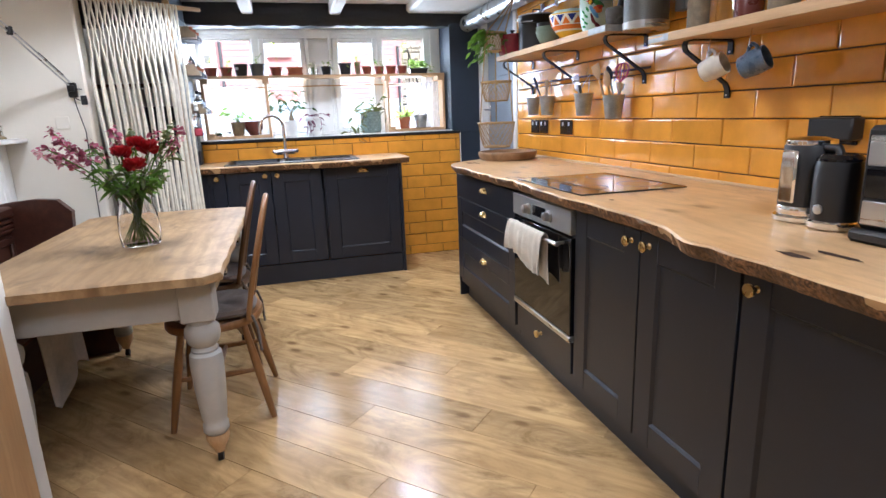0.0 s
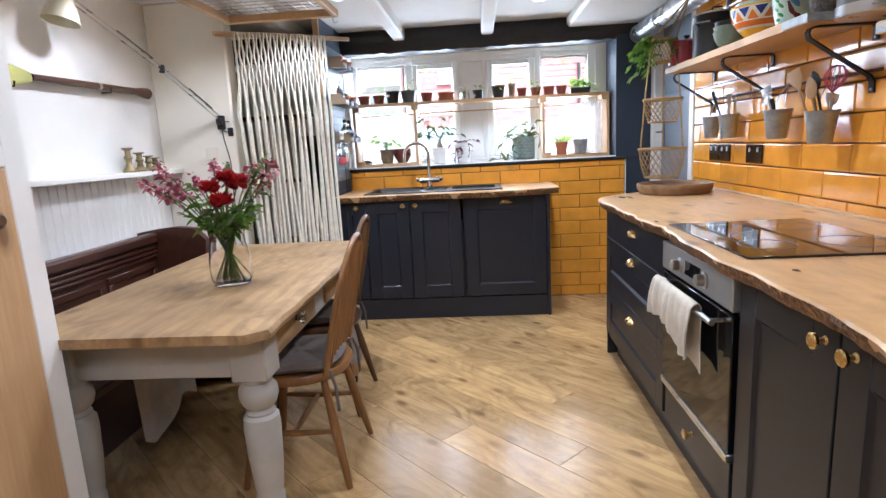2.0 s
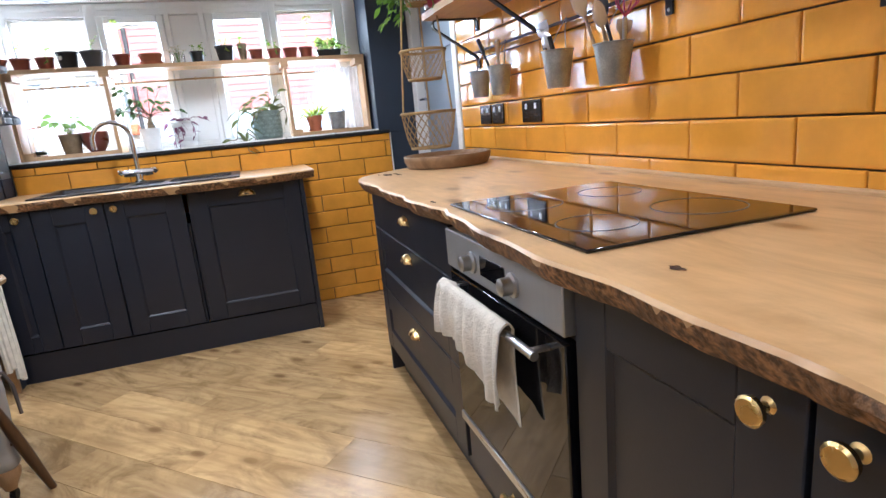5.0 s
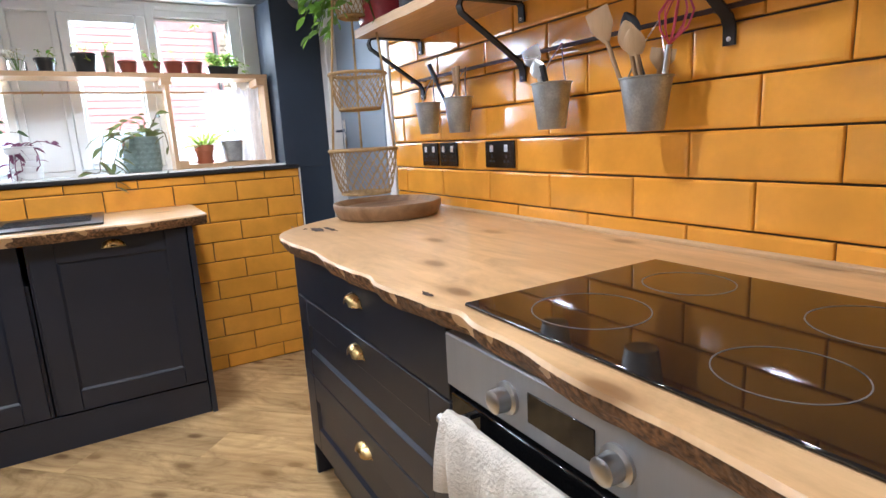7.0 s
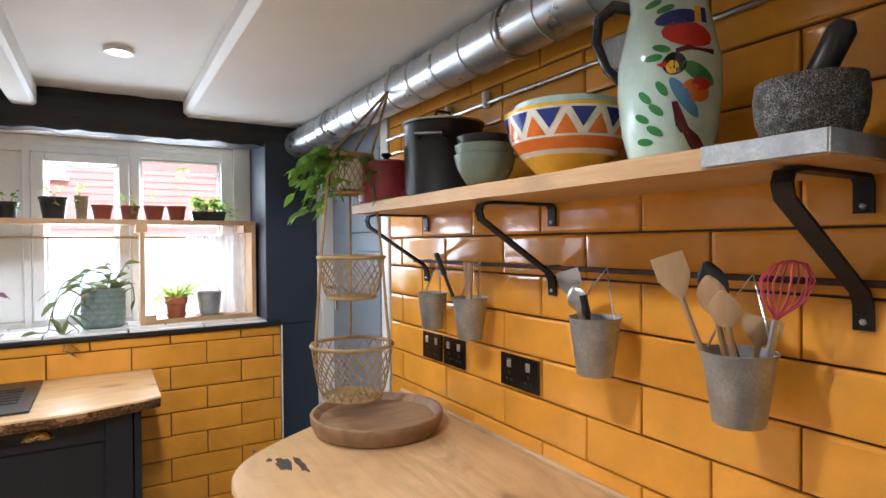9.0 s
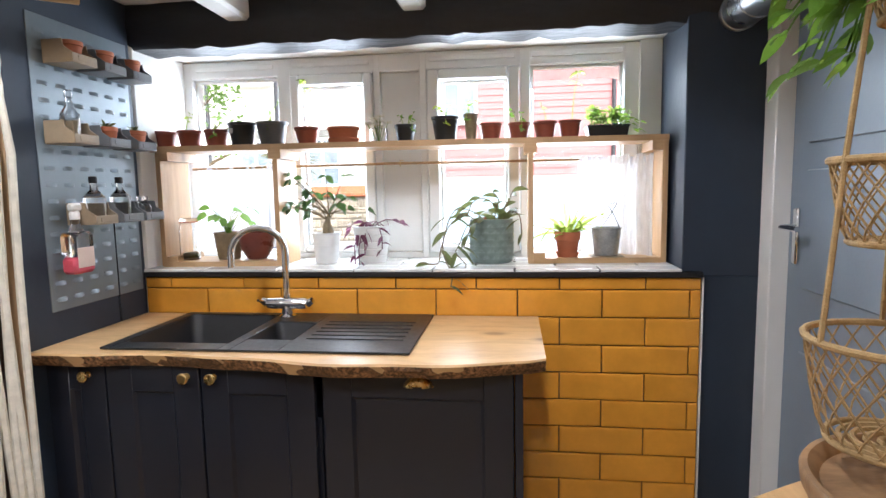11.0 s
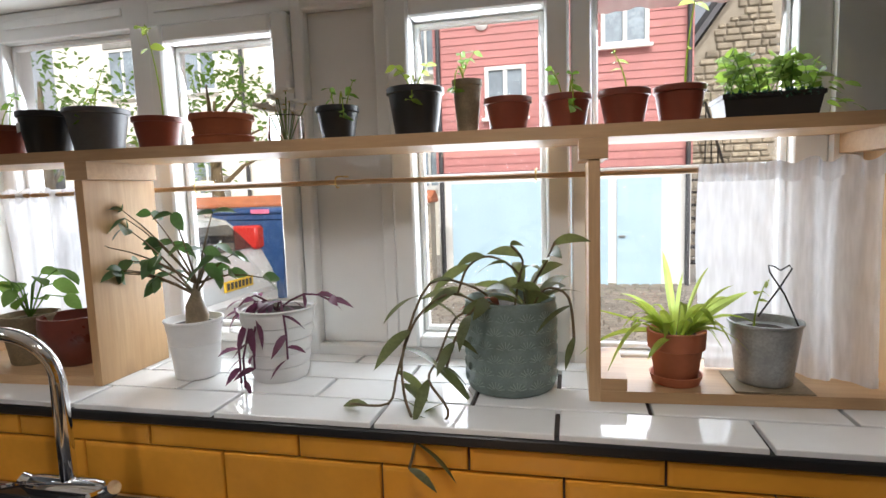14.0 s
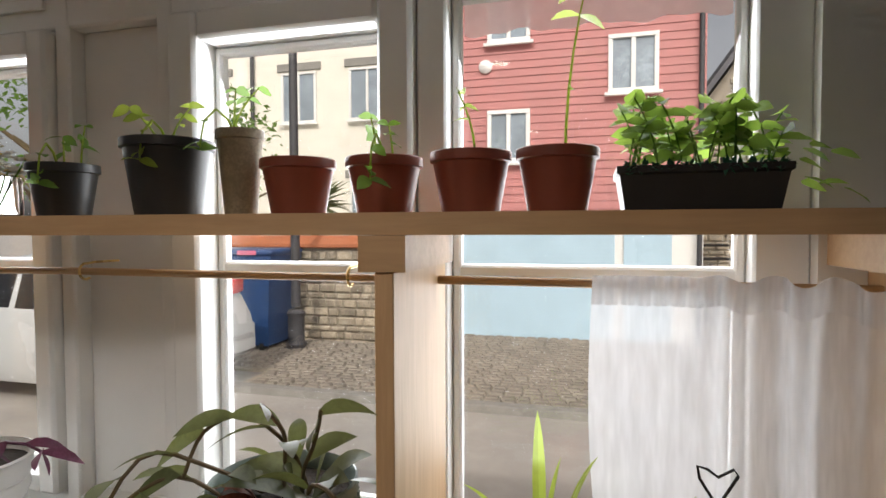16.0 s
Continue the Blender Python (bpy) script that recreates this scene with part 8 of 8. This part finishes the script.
M_RENDER = plain("cream_render", (0.79, 0.76, 0.67), 0.85, var=0.06, scale=1.5, bmp=0.3, bscale=60)
M_WHITER = plain("white_render", (0.76, 0.76, 0.73), 0.85, var=0.05, scale=1.5, bmp=0.3, bscale=60)
M_PALEBLUE = plain("pale_blue_door_paint", (0.42, 0.58, 0.68), 0.45, var=0.05, scale=2)
M_RUBBLE = plain("rubble_stone", (0.36, 0.31, 0.235), 0.9, var=0.35, scale=5, bmp=0.8, bscale=30, piece=0.25, dist=0.015)
M_MORTAR = plain("lime_mortar", (0.34, 0.30, 0.24), 0.95, var=0.2, scale=10)
M_SLATE = plain("roof_slate", (0.10, 0.10, 0.11), 0.7, var=0.2, scale=6)
M_COPING = plain("orange_clay_coping", (0.42, 0.14, 0.06), 0.8, var=0.2, scale=6)
M_BLUEBIN = plain("blue_plastic_bin", (0.02, 0.06, 0.17), 0.45, var=0.1)
M_PIPE = plain("dark_downpipe", (0.05, 0.05, 0.055), 0.5, var=0.1)
# the sky's reflection is put into this pale glass colour
M_SKYGLASS = plain("sky_tinted_far_glass", (0.30, 0.36, 0.41), 0.08, var=0.3, scale=2, bmp=0, rspan=0.03)
M_CARPAINT = plain("silver_car_paint", (0.50, 0.52, 0.52), 0.25, 0.1, var=0.04, scale=3, bmp=0, coat=0.6)
M_TYRE = plain("tyre_rubber", (0.02, 0.02, 0.02), 0.8)
ZG = -0.12
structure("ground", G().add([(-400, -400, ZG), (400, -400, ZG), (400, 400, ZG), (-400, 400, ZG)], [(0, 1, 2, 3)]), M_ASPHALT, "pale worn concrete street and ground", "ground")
structure("kerb", G().box(-2.55, 9, 9.34, 9.48, ZG - 0.05, ZG + 0.075, 0.012), M_KERB, "low granite kerb", "kerb")
structure("pavement", G().box(-2.55, 9, 9.48, 13.0, ZG - 0.05, ZG + 0.04, 0).box(-14, -2.55, 10.12, 13.0, ZG - 0.05, ZG + 0.04, 0), M_MORTAR, "forecourt bed of stone setts", "pavement")
random.seed(70)
g = G()
yy = 9.49
row = 0
while yy < 12.75:
    xx = -4.5 + (0.08 if row % 2 else 0)
    while xx < 3.6:
        w = rnd(0.13, 0.19)
        h = rnd(0.0, 0.012)
        if xx < -2.55 and yy < 10.12:
            xx += w
            continue
        c = 0.016
        a, b, e, f_ = xx + 0.006, xx + w - 0.006, yy + 0.005, yy + 0.105
        z0 = ZG + 0.038
        z1 = z0 + 0.028 + h
        g.add([(a, e, z0), (b, e, z0), (b, f_, z0), (a, f_, z0), (a + c, e + c, z1), (b - c, e + c, z1), (b - c, f_ - c, z1), (a + c, f_ - c, z1)], [(0, 1, 5, 4), (1, 2, 6, 5), (2, 3, 7, 6), (3, 0, 4, 7), (4, 5, 6, 7)])
        xx += w
    yy += 0.11
    row += 1
solid("stone_setts", g, M_SETT, "worn grey-brown stone setts of the forecourt", "paving", "stuff")

FY = 12.72


def far_window(parent, x0, x1, z0, z1, y, lights=2, frame_mat=None):
    fm = frame_mat or M_GLOSS
    g = G().box(x0, x1, y - 0.05, y + 0.02, z0, z0 + 0.06, 0.004).box(x0, x1, y - 0.05, y + 0.02, z1 - 0.06, z1, 0.004)
    for k in range(lights + 1):
        c = x0 + 0.03 + (x1 - x0 - 0.06) * k / lights
        g.box(c - 0.03, c + 0.03, y - 0.048, y + 0.018, z0 + 0.06, z1 - 0.06, 0.004)
    w = part("window", g, fm, parent)
    for k in range(lights):
        a = x0 + 0.03 + (x1 - x0 - 0.06) * k / lights
        b = x0 + 0.03 + (x1 - x0 - 0.06) * (k + 1) / lights
        part("pane", G().box(a + 0.03, b - 0.03, y - 0.012, y - 0.004, z0 + 0.06, z1 - 0.06, 0.0), M_SKYGLASS, w)
    part("sill", G().box(x0 - 0.05, x1 + 0.05, y - 0.10, y - 0.051, z0 - 0.05, z0, 0.006), fm, w)


rb = thing("red_boarded_building", "red weatherboarded building with pale blue garage below", "building", (0.6, 14, ZG))
part("wall", G().box(-1.24, 2.55, FY, 18, ZG, 5.2, 0), M_WHITER, rb, "white rendered ground floor")
z = 1.60
while z < 5.10:
    bd = G()
    bd.loft([[(x_, FY - 0.030, z), (x_, FY - 0.002, z), (x_, FY - 0.002, z + 0.118), (x_, FY - 0.016, z + 0.118)] for x_ in (-1.25, 2.56)])
    part("weatherboard", bd, M_REDBOARD, rb)
    z += 0.115
part("garage_door", G().box(-1.02, 1.386, FY - 0.03, FY - 0.002, ZG + 0.045, 1.54, 0.004), M_PALEBLUE, rb, "pale blue garage door")
sd = part("side_door", G().box(1.508, 2.144, FY - 0.034, FY - 0.002, ZG + 0.045, 1.54, 0.004), M_PALEBLUE, rb, "pale blue side door")
part("handle", G().box(1.54, 1.63, FY - 0.07, FY - 0.035, 0.66, 0.69, 0.004), M_STEEL, sd)
part("roof", G().loft([[(x_, 12.45, 5.15), (x_, 15.3, 6.8), (x_, 18.2, 5.15), (x_, 18.2, 5.05), (x_, 12.45, 5.05)] for x_ in (-1.5, 2.7)]), M_SLATE, rb)
far_window(rb, 1.28, 1.95, 3.45, 4.26, FY - 0.02)
far_window(rb, -0.44, 0.19, 2.53, 3.30, FY - 0.02)
far_window(rb, -0.44, 0.19, 4.28, 5.0, FY - 0.02)
part("bulkhead_light", G().lathe([(0.10, 0), (0.10, 0.03), (0.06, 0.07), (0.001, 0.08)], 20).move(pose(-0.47, FY - 0.03, 3.95, 90, 0, 0)), M_GLOSS, rb)
for px_ in (-1.16, 2.49):
    part("downpipe", G().tube([(px_, FY - 0.08, ZG + 0.05), (px_, FY - 0.08, 5.0)], 0.035, 10), M_PIPE, rb)

# stone gable house further back
sg = thing("stone_gable_house", "rubble stone house with a slate roof up the lane", "building", (6.0, 17, ZG))
part("wall", G().loft([[(2.95, y_, ZG), (9.0, y_, ZG), (9.0, y_, 3.7), (6.0, y_, 8.0), (2.95, y_, 3.7)] for y_ in (15.4, 20.0)]), M_MORTAR, sg)
random.seed(71)
z = ZG
while z < 5.4:
    xx = 2.96
    hh = rnd(0.10, 0.18)
    while xx < 4.35:
        w = rnd(0.12, 0.32)
        if z + hh < 3.65 + max(0, (xx - 3.0)) * 1.40:
            c = 0.02
            gg = G().box(xx + 0.01, xx + w - 0.01, 15.33 + rnd(0, 0.03), 15.41, z + 0.01, z + hh - 0.01, c)
            part("stone", gg, M_RUBBLE, sg, smooth=0)
        xx += w
    z += hh
part("roof", G().loft([[(2.6, y_, 3.45), (6.0, y_, 8.25), (9.4, y_, 3.45), (9.4, y_, 3.3), (6.0, y_, 8.05), (2.6, y_, 3.3)] for y_ in (15.15, 20.2)]), M_SLATE, sg)
st_ = thing("metal_steps", "dark metal steps with a handrail beside the red building", "steps", (3.0, 13.6, ZG))
for k in range(8):
    part("tread", G().box(2.55, 3.2, 13.0 + k * 0.24, 13.26 + k * 0.24, 0.2 + k * 0.21, 0.24 + k * 0.21, 0.004), M_IRON, st_)
for xx in (2.56, 3.19):
    part("handrail", G().tube([(xx, 13.0, 1.2), (xx, 14.9, 2.85), (xx, 15.3, 2.85)], 0.022, 8), M_IRON, st_)
    for k in range(5):
        part("baluster", G().tube([(xx, 13.05 + k * 0.45, 0.22 + k * 0.39), (xx, 13.05 + k * 0.45, 1.22 + k * 0.39)], 0.012, 6), M_IRON, st_)

# low stone wall, lamp post, bin
sw_ = thing("rubble_wall", "low rubble stone wall with an orange clay coping", "garden wall", (-2.3, 11.8, ZG))
part("core", G().box(-6.0, -1.14, 11.75, 12.05, ZG, 1.28, 0), M_MORTAR, sw_)
part("coping", G().box(-6.05, -1.10, 11.66, 12.12, 1.28, 1.36, 0.02).loft([[(x_, 11.68, 1.36), (x_, 11.9, 1.46), (x_, 12.10, 1.36)] for x_ in (-6.05, -1.10)]), M_COPING, sw_)
random.seed(72)
z = ZG
while z < 1.22:
    hh = rnd(0.08, 0.15)
    hh = min(hh, 1.27 - z)
    xx = -3.6
    while xx < -1.17:
        w = min(rnd(0.10, 0.30), -1.14 - xx)
        if w > 0.05:
            part("stone", G().box(xx + 0.008, xx + w - 0.008, 11.70 + rnd(0, 0.03), 11.76, z + 0.008, z + hh - 0.008, 0.018), M_RUBBLE, sw_, smooth=0)
        xx += w
    z += hh
lpst = thing("street_lamp", "dark iron lamp post on the forecourt", "street lamp", (-2.81, 11.2, ZG))
part("base", G().lathe([(0.13, 0.0), (0.14, 0.08), (0.11, 0.12), (0.11, 0.45), (0.13, 0.50), (0.08, 0.55)], 20, (-2.81, 11.2, ZG + 0.04)), M_PIPE, lpst)
part("post", G().tube([(-2.81, 11.2, 0.5), (-2.81, 11.2, 6.0)], [0.065, 0.05], 14), M_PIPE, lpst)
bn = thing("wheeled_waste_bin", "large blue wheeled waste bin by the stone wall", "waste bin", (-3.52, 11.25, ZG + 0.04))
part("tub", G().loft([[(-3.52 - a, 11.25 - b, z_), (-3.52 + a, 11.25 - b, z_), (-3.52 + a, 11.25 + b, z_), (-3.52 - a, 11.25 + b, z_)] for a, b, z_ in ((0.44, 0.32, ZG + 0.12), (0.52, 0.38, 1.12), (0.55, 0.40, 1.14), (0.55, 0.40, 1.20))]), M_BLUEBIN, bn)
part("lid", G().box(-4.09, -2.95, 10.83, 11.67, 1.20, 1.29, 0.03), M_BLUEBIN, bn)
part("sticker", G().box(-3.45, -3.17, 10.823, 10.829, 1.215, 1.275, 0.001), plain("pink_sticker", (0.6, 0.15, 0.25), 0.6), bn)
for xx in (-3.87, -3.17):
    part("wheel", G().tube([(xx - 0.03, 10.98, ZG + 0.11), (xx + 0.03, 10.98, ZG + 0.11)], 0.07, 14), M_TYRE, bn)

# cream houses behind
ch = thing("cream_terrace", "cream rendered terrace with white casement windows", "building", (-6, 19, ZG))
part("wall", G().box(-13.0, -1.6, 17.0, 22, ZG, 7.4, 0), M_RENDER, ch)
part("roof", G().loft([[(x_, 16.7, 7.35), (x_, 19.5, 9.4), (x_, 22.3, 7.35), (x_, 22.3, 7.2), (x_, 16.7, 7.2)] for x_ in (-13.2, -1.4)]), M_SLATE, ch)
for xx in (-11.2, -8.9, -6.42, -4.6, -2.9):
    for zz in (1.5, 4.17):
        far_window(ch, xx, xx + 0.95, zz, zz + 1.25, 17.0 - 0.02)
        part("lintel", G().box(xx - 0.12, xx + 1.07, 16.95, 17.0 - 0.001, zz + 1.29, zz + 1.48, 0.01), M_KERB, ch)
part("downpipe", G().tube([(-7.22, 16.92, 0.0), (-7.22, 16.92, 7.2)], 0.05, 10), M_PIPE, ch)
part("door", G().box(-8.6, -7.8, 16.94, 17.0 - 0.001, 0.0, 2.0, 0.006), M_KERB, ch)

# parked car, its rear towards the red building
car = thing("parked_car", "white hatchback parked along the kerb", "car", (-4.9, 9.0, ZG))
CY0, CY1 = 8.42, 9.98
SIDE = [(-6.85, 0.28, 0.72), (-6.80, 0.26, 0.80), (-6.2, 0.24, 0.93), (-5.75, 0.23, 0.98), (-5.1, 0.22, 1.36), (-4.6, 0.22, 1.44), (-3.9, 0.22, 1.42), (-3.45, 0.24, 1.30), (-3.12, 0.26, 0.95), (-3.02, 0.30, 0.72), (-2.98, 0.34, 0.55)]
rings = []
for xx, lo, hi in SIDE:
    ring = []
    wgt = max(0.0, (hi - 0.9) / 0.55)
    for f, z_ in ((0.06, lo), (0.0, lo + 0.12), (0.0, 0.62), (0.015, min(hi, 0.88)), (0.04 + 0.13 * wgt, max(0.9, hi - 0.07) if hi > 0.95 else hi - 0.01), (0.16 + 0.10 * wgt, hi)):
        ring.append((xx, CY0 + f * 1.0, z_ + ZG))
    ring += [(p[0], CY0 + CY1 - p[1], p[2]) for p in ring[::-1]]
    rings.append(ring)
part("body", G().loft(rings), M_CARPAINT, car)
for sgn, yy_ in ((1, CY0), (-1, CY1)):
    for a, b, c_, e in ((-5.55, -4.62, -5.05, -4.62), (-4.55, -3.62, -4.55, -3.85)):
        n0 = yy_ + sgn * 0.028
        n1 = yy_ + sgn * 0.135
        part("side_window", G().add([(a, n0, 0.92 + ZG), (b, n0, 0.92 + ZG), (e, n1, 1.30 + ZG), (c_, n1, 1.30 + ZG), (a, n0 + sgn * 0.02, 0.92 + ZG), (b, n0 + sgn * 0.02, 0.92 + ZG), (e, n1 + sgn * 0.02, 1.30 + ZG), (c_, n1 + sgn * 0.02, 1.30 + ZG)], [(0, 1, 2, 3), (7, 6, 5, 4), (0, 4, 5, 1), (1, 5, 6, 2), (2, 6, 7, 3), (3, 7, 4, 0)]), M_BLACKGLASS, car)
part("rear_window", G().add([(-3.41, CY0 + 0.26, 1.26 + ZG), (-3.41, CY1 - 0.26, 1.26 + ZG), (-3.13, CY1 - 0.20, 0.99 + ZG), (-3.13, CY0 + 0.20, 0.99 + ZG)], [(0, 1, 2, 3)]), M_BLACKGLASS, car)
part("rear_bumper", G().box(-3.06, -2.93, CY0 + 0.02, CY1 - 0.02, 0.30 + ZG, 0.52 + ZG, 0.05), M_CARPAINT, car)
pl_ = part("number_plate", G().box(-2.985, -2.965, 8.94, 9.46, 0.60 + ZG, 0.71 + ZG, 0.004), plain("yellow_plate", (0.65, 0.42, 0.02), 0.5), car, "yellow number plate")
for k in range(7):
    part("plate_mark", G().box(-2.966, -2.962, 8.97 + k * 0.068, 9.015 + k * 0.068, 0.62 + ZG, 0.69 + ZG, 0.001), M_BLACK, pl_)
for yy_ in (CY0 + 0.06, CY1 - 0.20):
    part("tail_light", G().box(-3.40, -3.06, yy_ - 0.03, yy_ + 0.14, 0.96 + ZG, 1.24 + ZG, 0.03), plain("red_lens", (0.45, 0.02, 0.015), 0.15), car)
part("sunshade", G().box(-5.0, -4.4, 8.9, 9.5, 1.02 + ZG, 1.18 + ZG, 0.05), plain("red_fabric", (0.5, 0.03, 0.03), 0.8), car)
for wx in (-6.15, -3.75):
    for yy_ in (CY0 + 0.09, CY1 - 0.09):
        ty_ = part("wheel", G().tube([(wx, yy_ - 0.10, 0.30 + ZG), (wx, yy_ - 0.085, 0.30 + ZG), (wx, yy_ + 0.085, 0.30 + ZG), (wx, yy_ + 0.10, 0.30 + ZG)], [0.26, 0.30, 0.30, 0.26], 28), M_TYRE, car)
        rim = G().tube([(wx, yy_ - 0.104, 0.30 + ZG), (wx, yy_ + 0.104, 0.30 + ZG)], 0.06, 14)
        for k in range(10):
            a = k * math.pi / 5
            rim.tube([(wx + 0.05 * math.cos(a), yy_ - 0.103, 0.30 + ZG + 0.05 * math.sin(a)), (wx + 0.215 * math.cos(a), yy_ - 0.101, 0.30 + ZG + 0.215 * math.sin(a))], 0.012, 6)
        rim.tube(arc((wx, yy_ - 0.10, 0.30 + ZG), 0.22, 0, 350, 27, "xz"), 0.014, 6, closed=True)
        part("rim", rim, M_STEEL, ty_)

car.location.x += 0.34


# trees
def tree(x, y, h, r, seed, label):
    random.seed(seed)
    t = thing("street_tree", label, "tree", (x, y, ZG))
    g = G().tube([(x, y, ZG), (x + 0.05, y, h * 0.25), (x, y + 0.05, h * 0.5), (x + 0.1, y, h * 0.8)], [0.16, 0.13, 0.10, 0.03], 10)
    for k in range(9):
        a, z0 = rnd(0, 6.28), h * rnd(0.3, 0.65)
        g.tube([(x, y, z0), (x + math.cos(a) * r * 0.4, y + math.sin(a) * r * 0.4, z0 + h * 0.12), (x + math.cos(a) * r * 0.8, y + math.sin(a) * r * 0.8, z0 + h * 0.18)], [0.05, 0.035, 0.012], 6)
    part("trunk", g, M_STEM, t)
    lf = G()
    clumps = [(rnd(-1, 1), rnd(-1, 1), rnd(-1, 1)) for _ in range(34)]
    for cx, cy, cz in clumps:
        q = math.sqrt(cx * cx + cy * cy + cz * cz)
        if q > 1.1:
            continue
        c = Vector((x + cx * r, y + cy * r, h * 0.68 + cz * h * 0.30))
        for k in range(46):
            a, b = rnd(0, 6.28), rnd(-0.8, 0.8)
            p = c + Vector((rnd(-1, 1), rnd(-1, 1), rnd(-1, 1))) * r * 0.28
            lf.leaf(p, (math.cos(a), math.sin(a), b), rnd(0.10, 0.18), rnd(0.06, 0.10), 0.3, 2)
    part("crown", lf, M_LEAF, t)


tree(-5.6, 13.2, 4.0, 1.3, 80, "leafy green tree in front of the cream terrace")
tree(-8.8, 12.6, 4.6, 1.6, 81, "broad green tree behind the parked car")
random.seed(83)
yc = thing("cordyline", "spiky grey-green cordyline behind the wall", "shrub", (-3.4, 12.9, ZG))
part("trunk", G().tube([(-3.4, 12.9, ZG), (-3.4, 12.9, 1.9)], [0.09, 0.07], 8), M_STEM, yc)
lf = G()
for k in range(110):
    a = rnd(0, 6.28)
    lf.leaf((-3.4, 12.9, 1.9 + rnd(-0.1, 0.1)), (math.cos(a), math.sin(a), rnd(-0.2, 2.0)), rnd(0.5, 0.85), 0.05, rnd(0.1, 0.5), 5)
part("spikes", lf, M_OLIVE, yc)

# ---- pieces of the floor and walls ----
def piece_mesh(w, h, d, c, material, axis):
    """A pillowed tile w wide, h high, d thick; axis: the way that its face looks."""
    g = G()
    e = c * 2.2
    ring = lambda i, z: [(-w / 2 + i, -h / 2 + i, z), (w / 2 - i, -h / 2 + i, z), (w / 2 - i, h / 2 - i, z), (-w / 2 + i, h / 2 - i, z)]
    g.loft([ring(0, 0), ring(0, d - c), ring(c * 0.5, d - c * 0.3), ring(e, d)])
    g.move({"-x": pose(0, 0, 0, 90, 0, -90), "-y": pose(0, 0, 0, 90, 0, 0), "z": pose(0, 0, 0)}[axis])
    me = g.mesh("tile", 0)
    me.materials.append(material)
    return me


def lay(name, me, parent, places):
    o = HOME[parent]
    for p in places:
        ob = new(name, me)
        ob.parent = parent
        ob.location = (p[0] - o.x, p[1] - o.y, p[2] - o.z)
        if len(p) > 3:
            ob.rotation_euler = p[3]


def tile_rows(parent, z_line, zmin, zmax, s_joint, s0, s1, place, axis, material, pw=0.303, ph=0.1033, gap=0.004):
    """Rows of half-bonded tiles, cut at the ends; alike tiles share a mesh."""
    cache = {}
    k0 = math.floor((zmin - z_line) / ph)
    k = k0
    while z_line + k * ph < zmax - 0.01:
        za, zb = max(zmin, z_line + k * ph), min(zmax, z_line + (k + 1) * ph)
        off = s_joint + (pw / 2 if k % 2 else 0)
        n = math.floor((s0 - off) / pw)
        while off + n * pw < s1 - 0.01:
            a, b = max(s0, off + n * pw), min(s1, off + (n + 1) * pw)
            n += 1
            if b - a < 0.015 or zb - za < 0.012:
                continue
            key = (round(b - a, 3), round(zb - za, 3))
            if key not in cache:
                cache[key] = piece_mesh(key[0] - gap, key[1] - gap, 0.010, 0.0035, material, axis)
            t = (radians(rnd(-0.22, 0.22)), radians(rnd(-0.22, 0.22)), radians(rnd(-0.22, 0.22)))
            lay("tile", cache[key], parent, [(*place((a + b) / 2, (za + zb) / 2), t)])
        k += 1


random.seed(21)
by_name = {o.name: o for o in scene.objects}
tile_rows(by_name["wall_east"], 0.956, 0.875, 2.098, 2.331, -1.0, 3.945, lambda s, z: (XR - 0.001, s, z), "-x", M_TILE)
tile_rows(by_name["wall_north"], 0.0797, 0.002, 1.053, 0.965 - 0.1515, -0.66, 1.457, lambda s, z: (s, 4.796, z), "-y", M_TILE)
# white sill tiles
for r, (y0, y1, off) in enumerate(((4.778, 4.880, 0.05), (4.882, 4.984, 0.20), (4.986, 5.088, 0.05), (5.090, 5.148, 0.20))):
    x = -0.66 - off
    while x < 1.38:
        a, b = max(-0.66, x), min(1.389, x + 0.300)
        if b - a > 0.02:
            lay("tile", piece_mesh(b - a - 0.005, y1 - y0 - 0.003, 0.0095, 0.0018, M_WTILE, "z"), by_name["sill_base"], [((a + b) / 2, (y0 + y1) / 2, 1.0762)])
        x += 0.303
# floor planks at 45 degrees
fl = by_name["floor"]
PW, PL = 0.19, 1.28
ca = math.cos(radians(-45))
meshes = []
for ln in (PL,):
    g = G().box(-ln / 2 + 0.0006, ln / 2 - 0.0006, -PW / 2 + 0.0006, PW / 2 - 0.0006, -0.012, 0.0, 0.0008)
    me = g.mesh("plank", 0)
    me.materials.append(M_PLANK)
    meshes.append(me)
o = HOME[fl]
for i in range(-28, 34):
    off = (i * 0.47) % PL
    for j in range(-6, 8):
        u, w = j * PL + off, i * PW
        lo, hi = max(u - PL / 2, w - 2.6 / ca, -1.75 / ca - w), min(u + PL / 2, 1.46 / ca - w, w + 4.45 / ca)
        if hi - lo < 0.05:
            continue
        me = meshes[0]
        if hi - lo < PL - 0.001:
            me = G().box(-(hi - lo) / 2, (hi - lo) / 2 - 0.0006, -PW / 2 + 0.0006, PW / 2 - 0.0006, -0.012, 0.0, 0.0008).mesh("plank", 0)
            me.materials.append(M_PLANK)
            u = (lo + hi) / 2
        x, y = (u + w) * ca + 0.2, (w - u) * ca + 2.4
        ob = new("plank", me)
        ob.parent = fl
        ob.location = (x - o.x, y - o.y, -o.z)
        ob.rotation_euler = (0, 0, radians(-45))
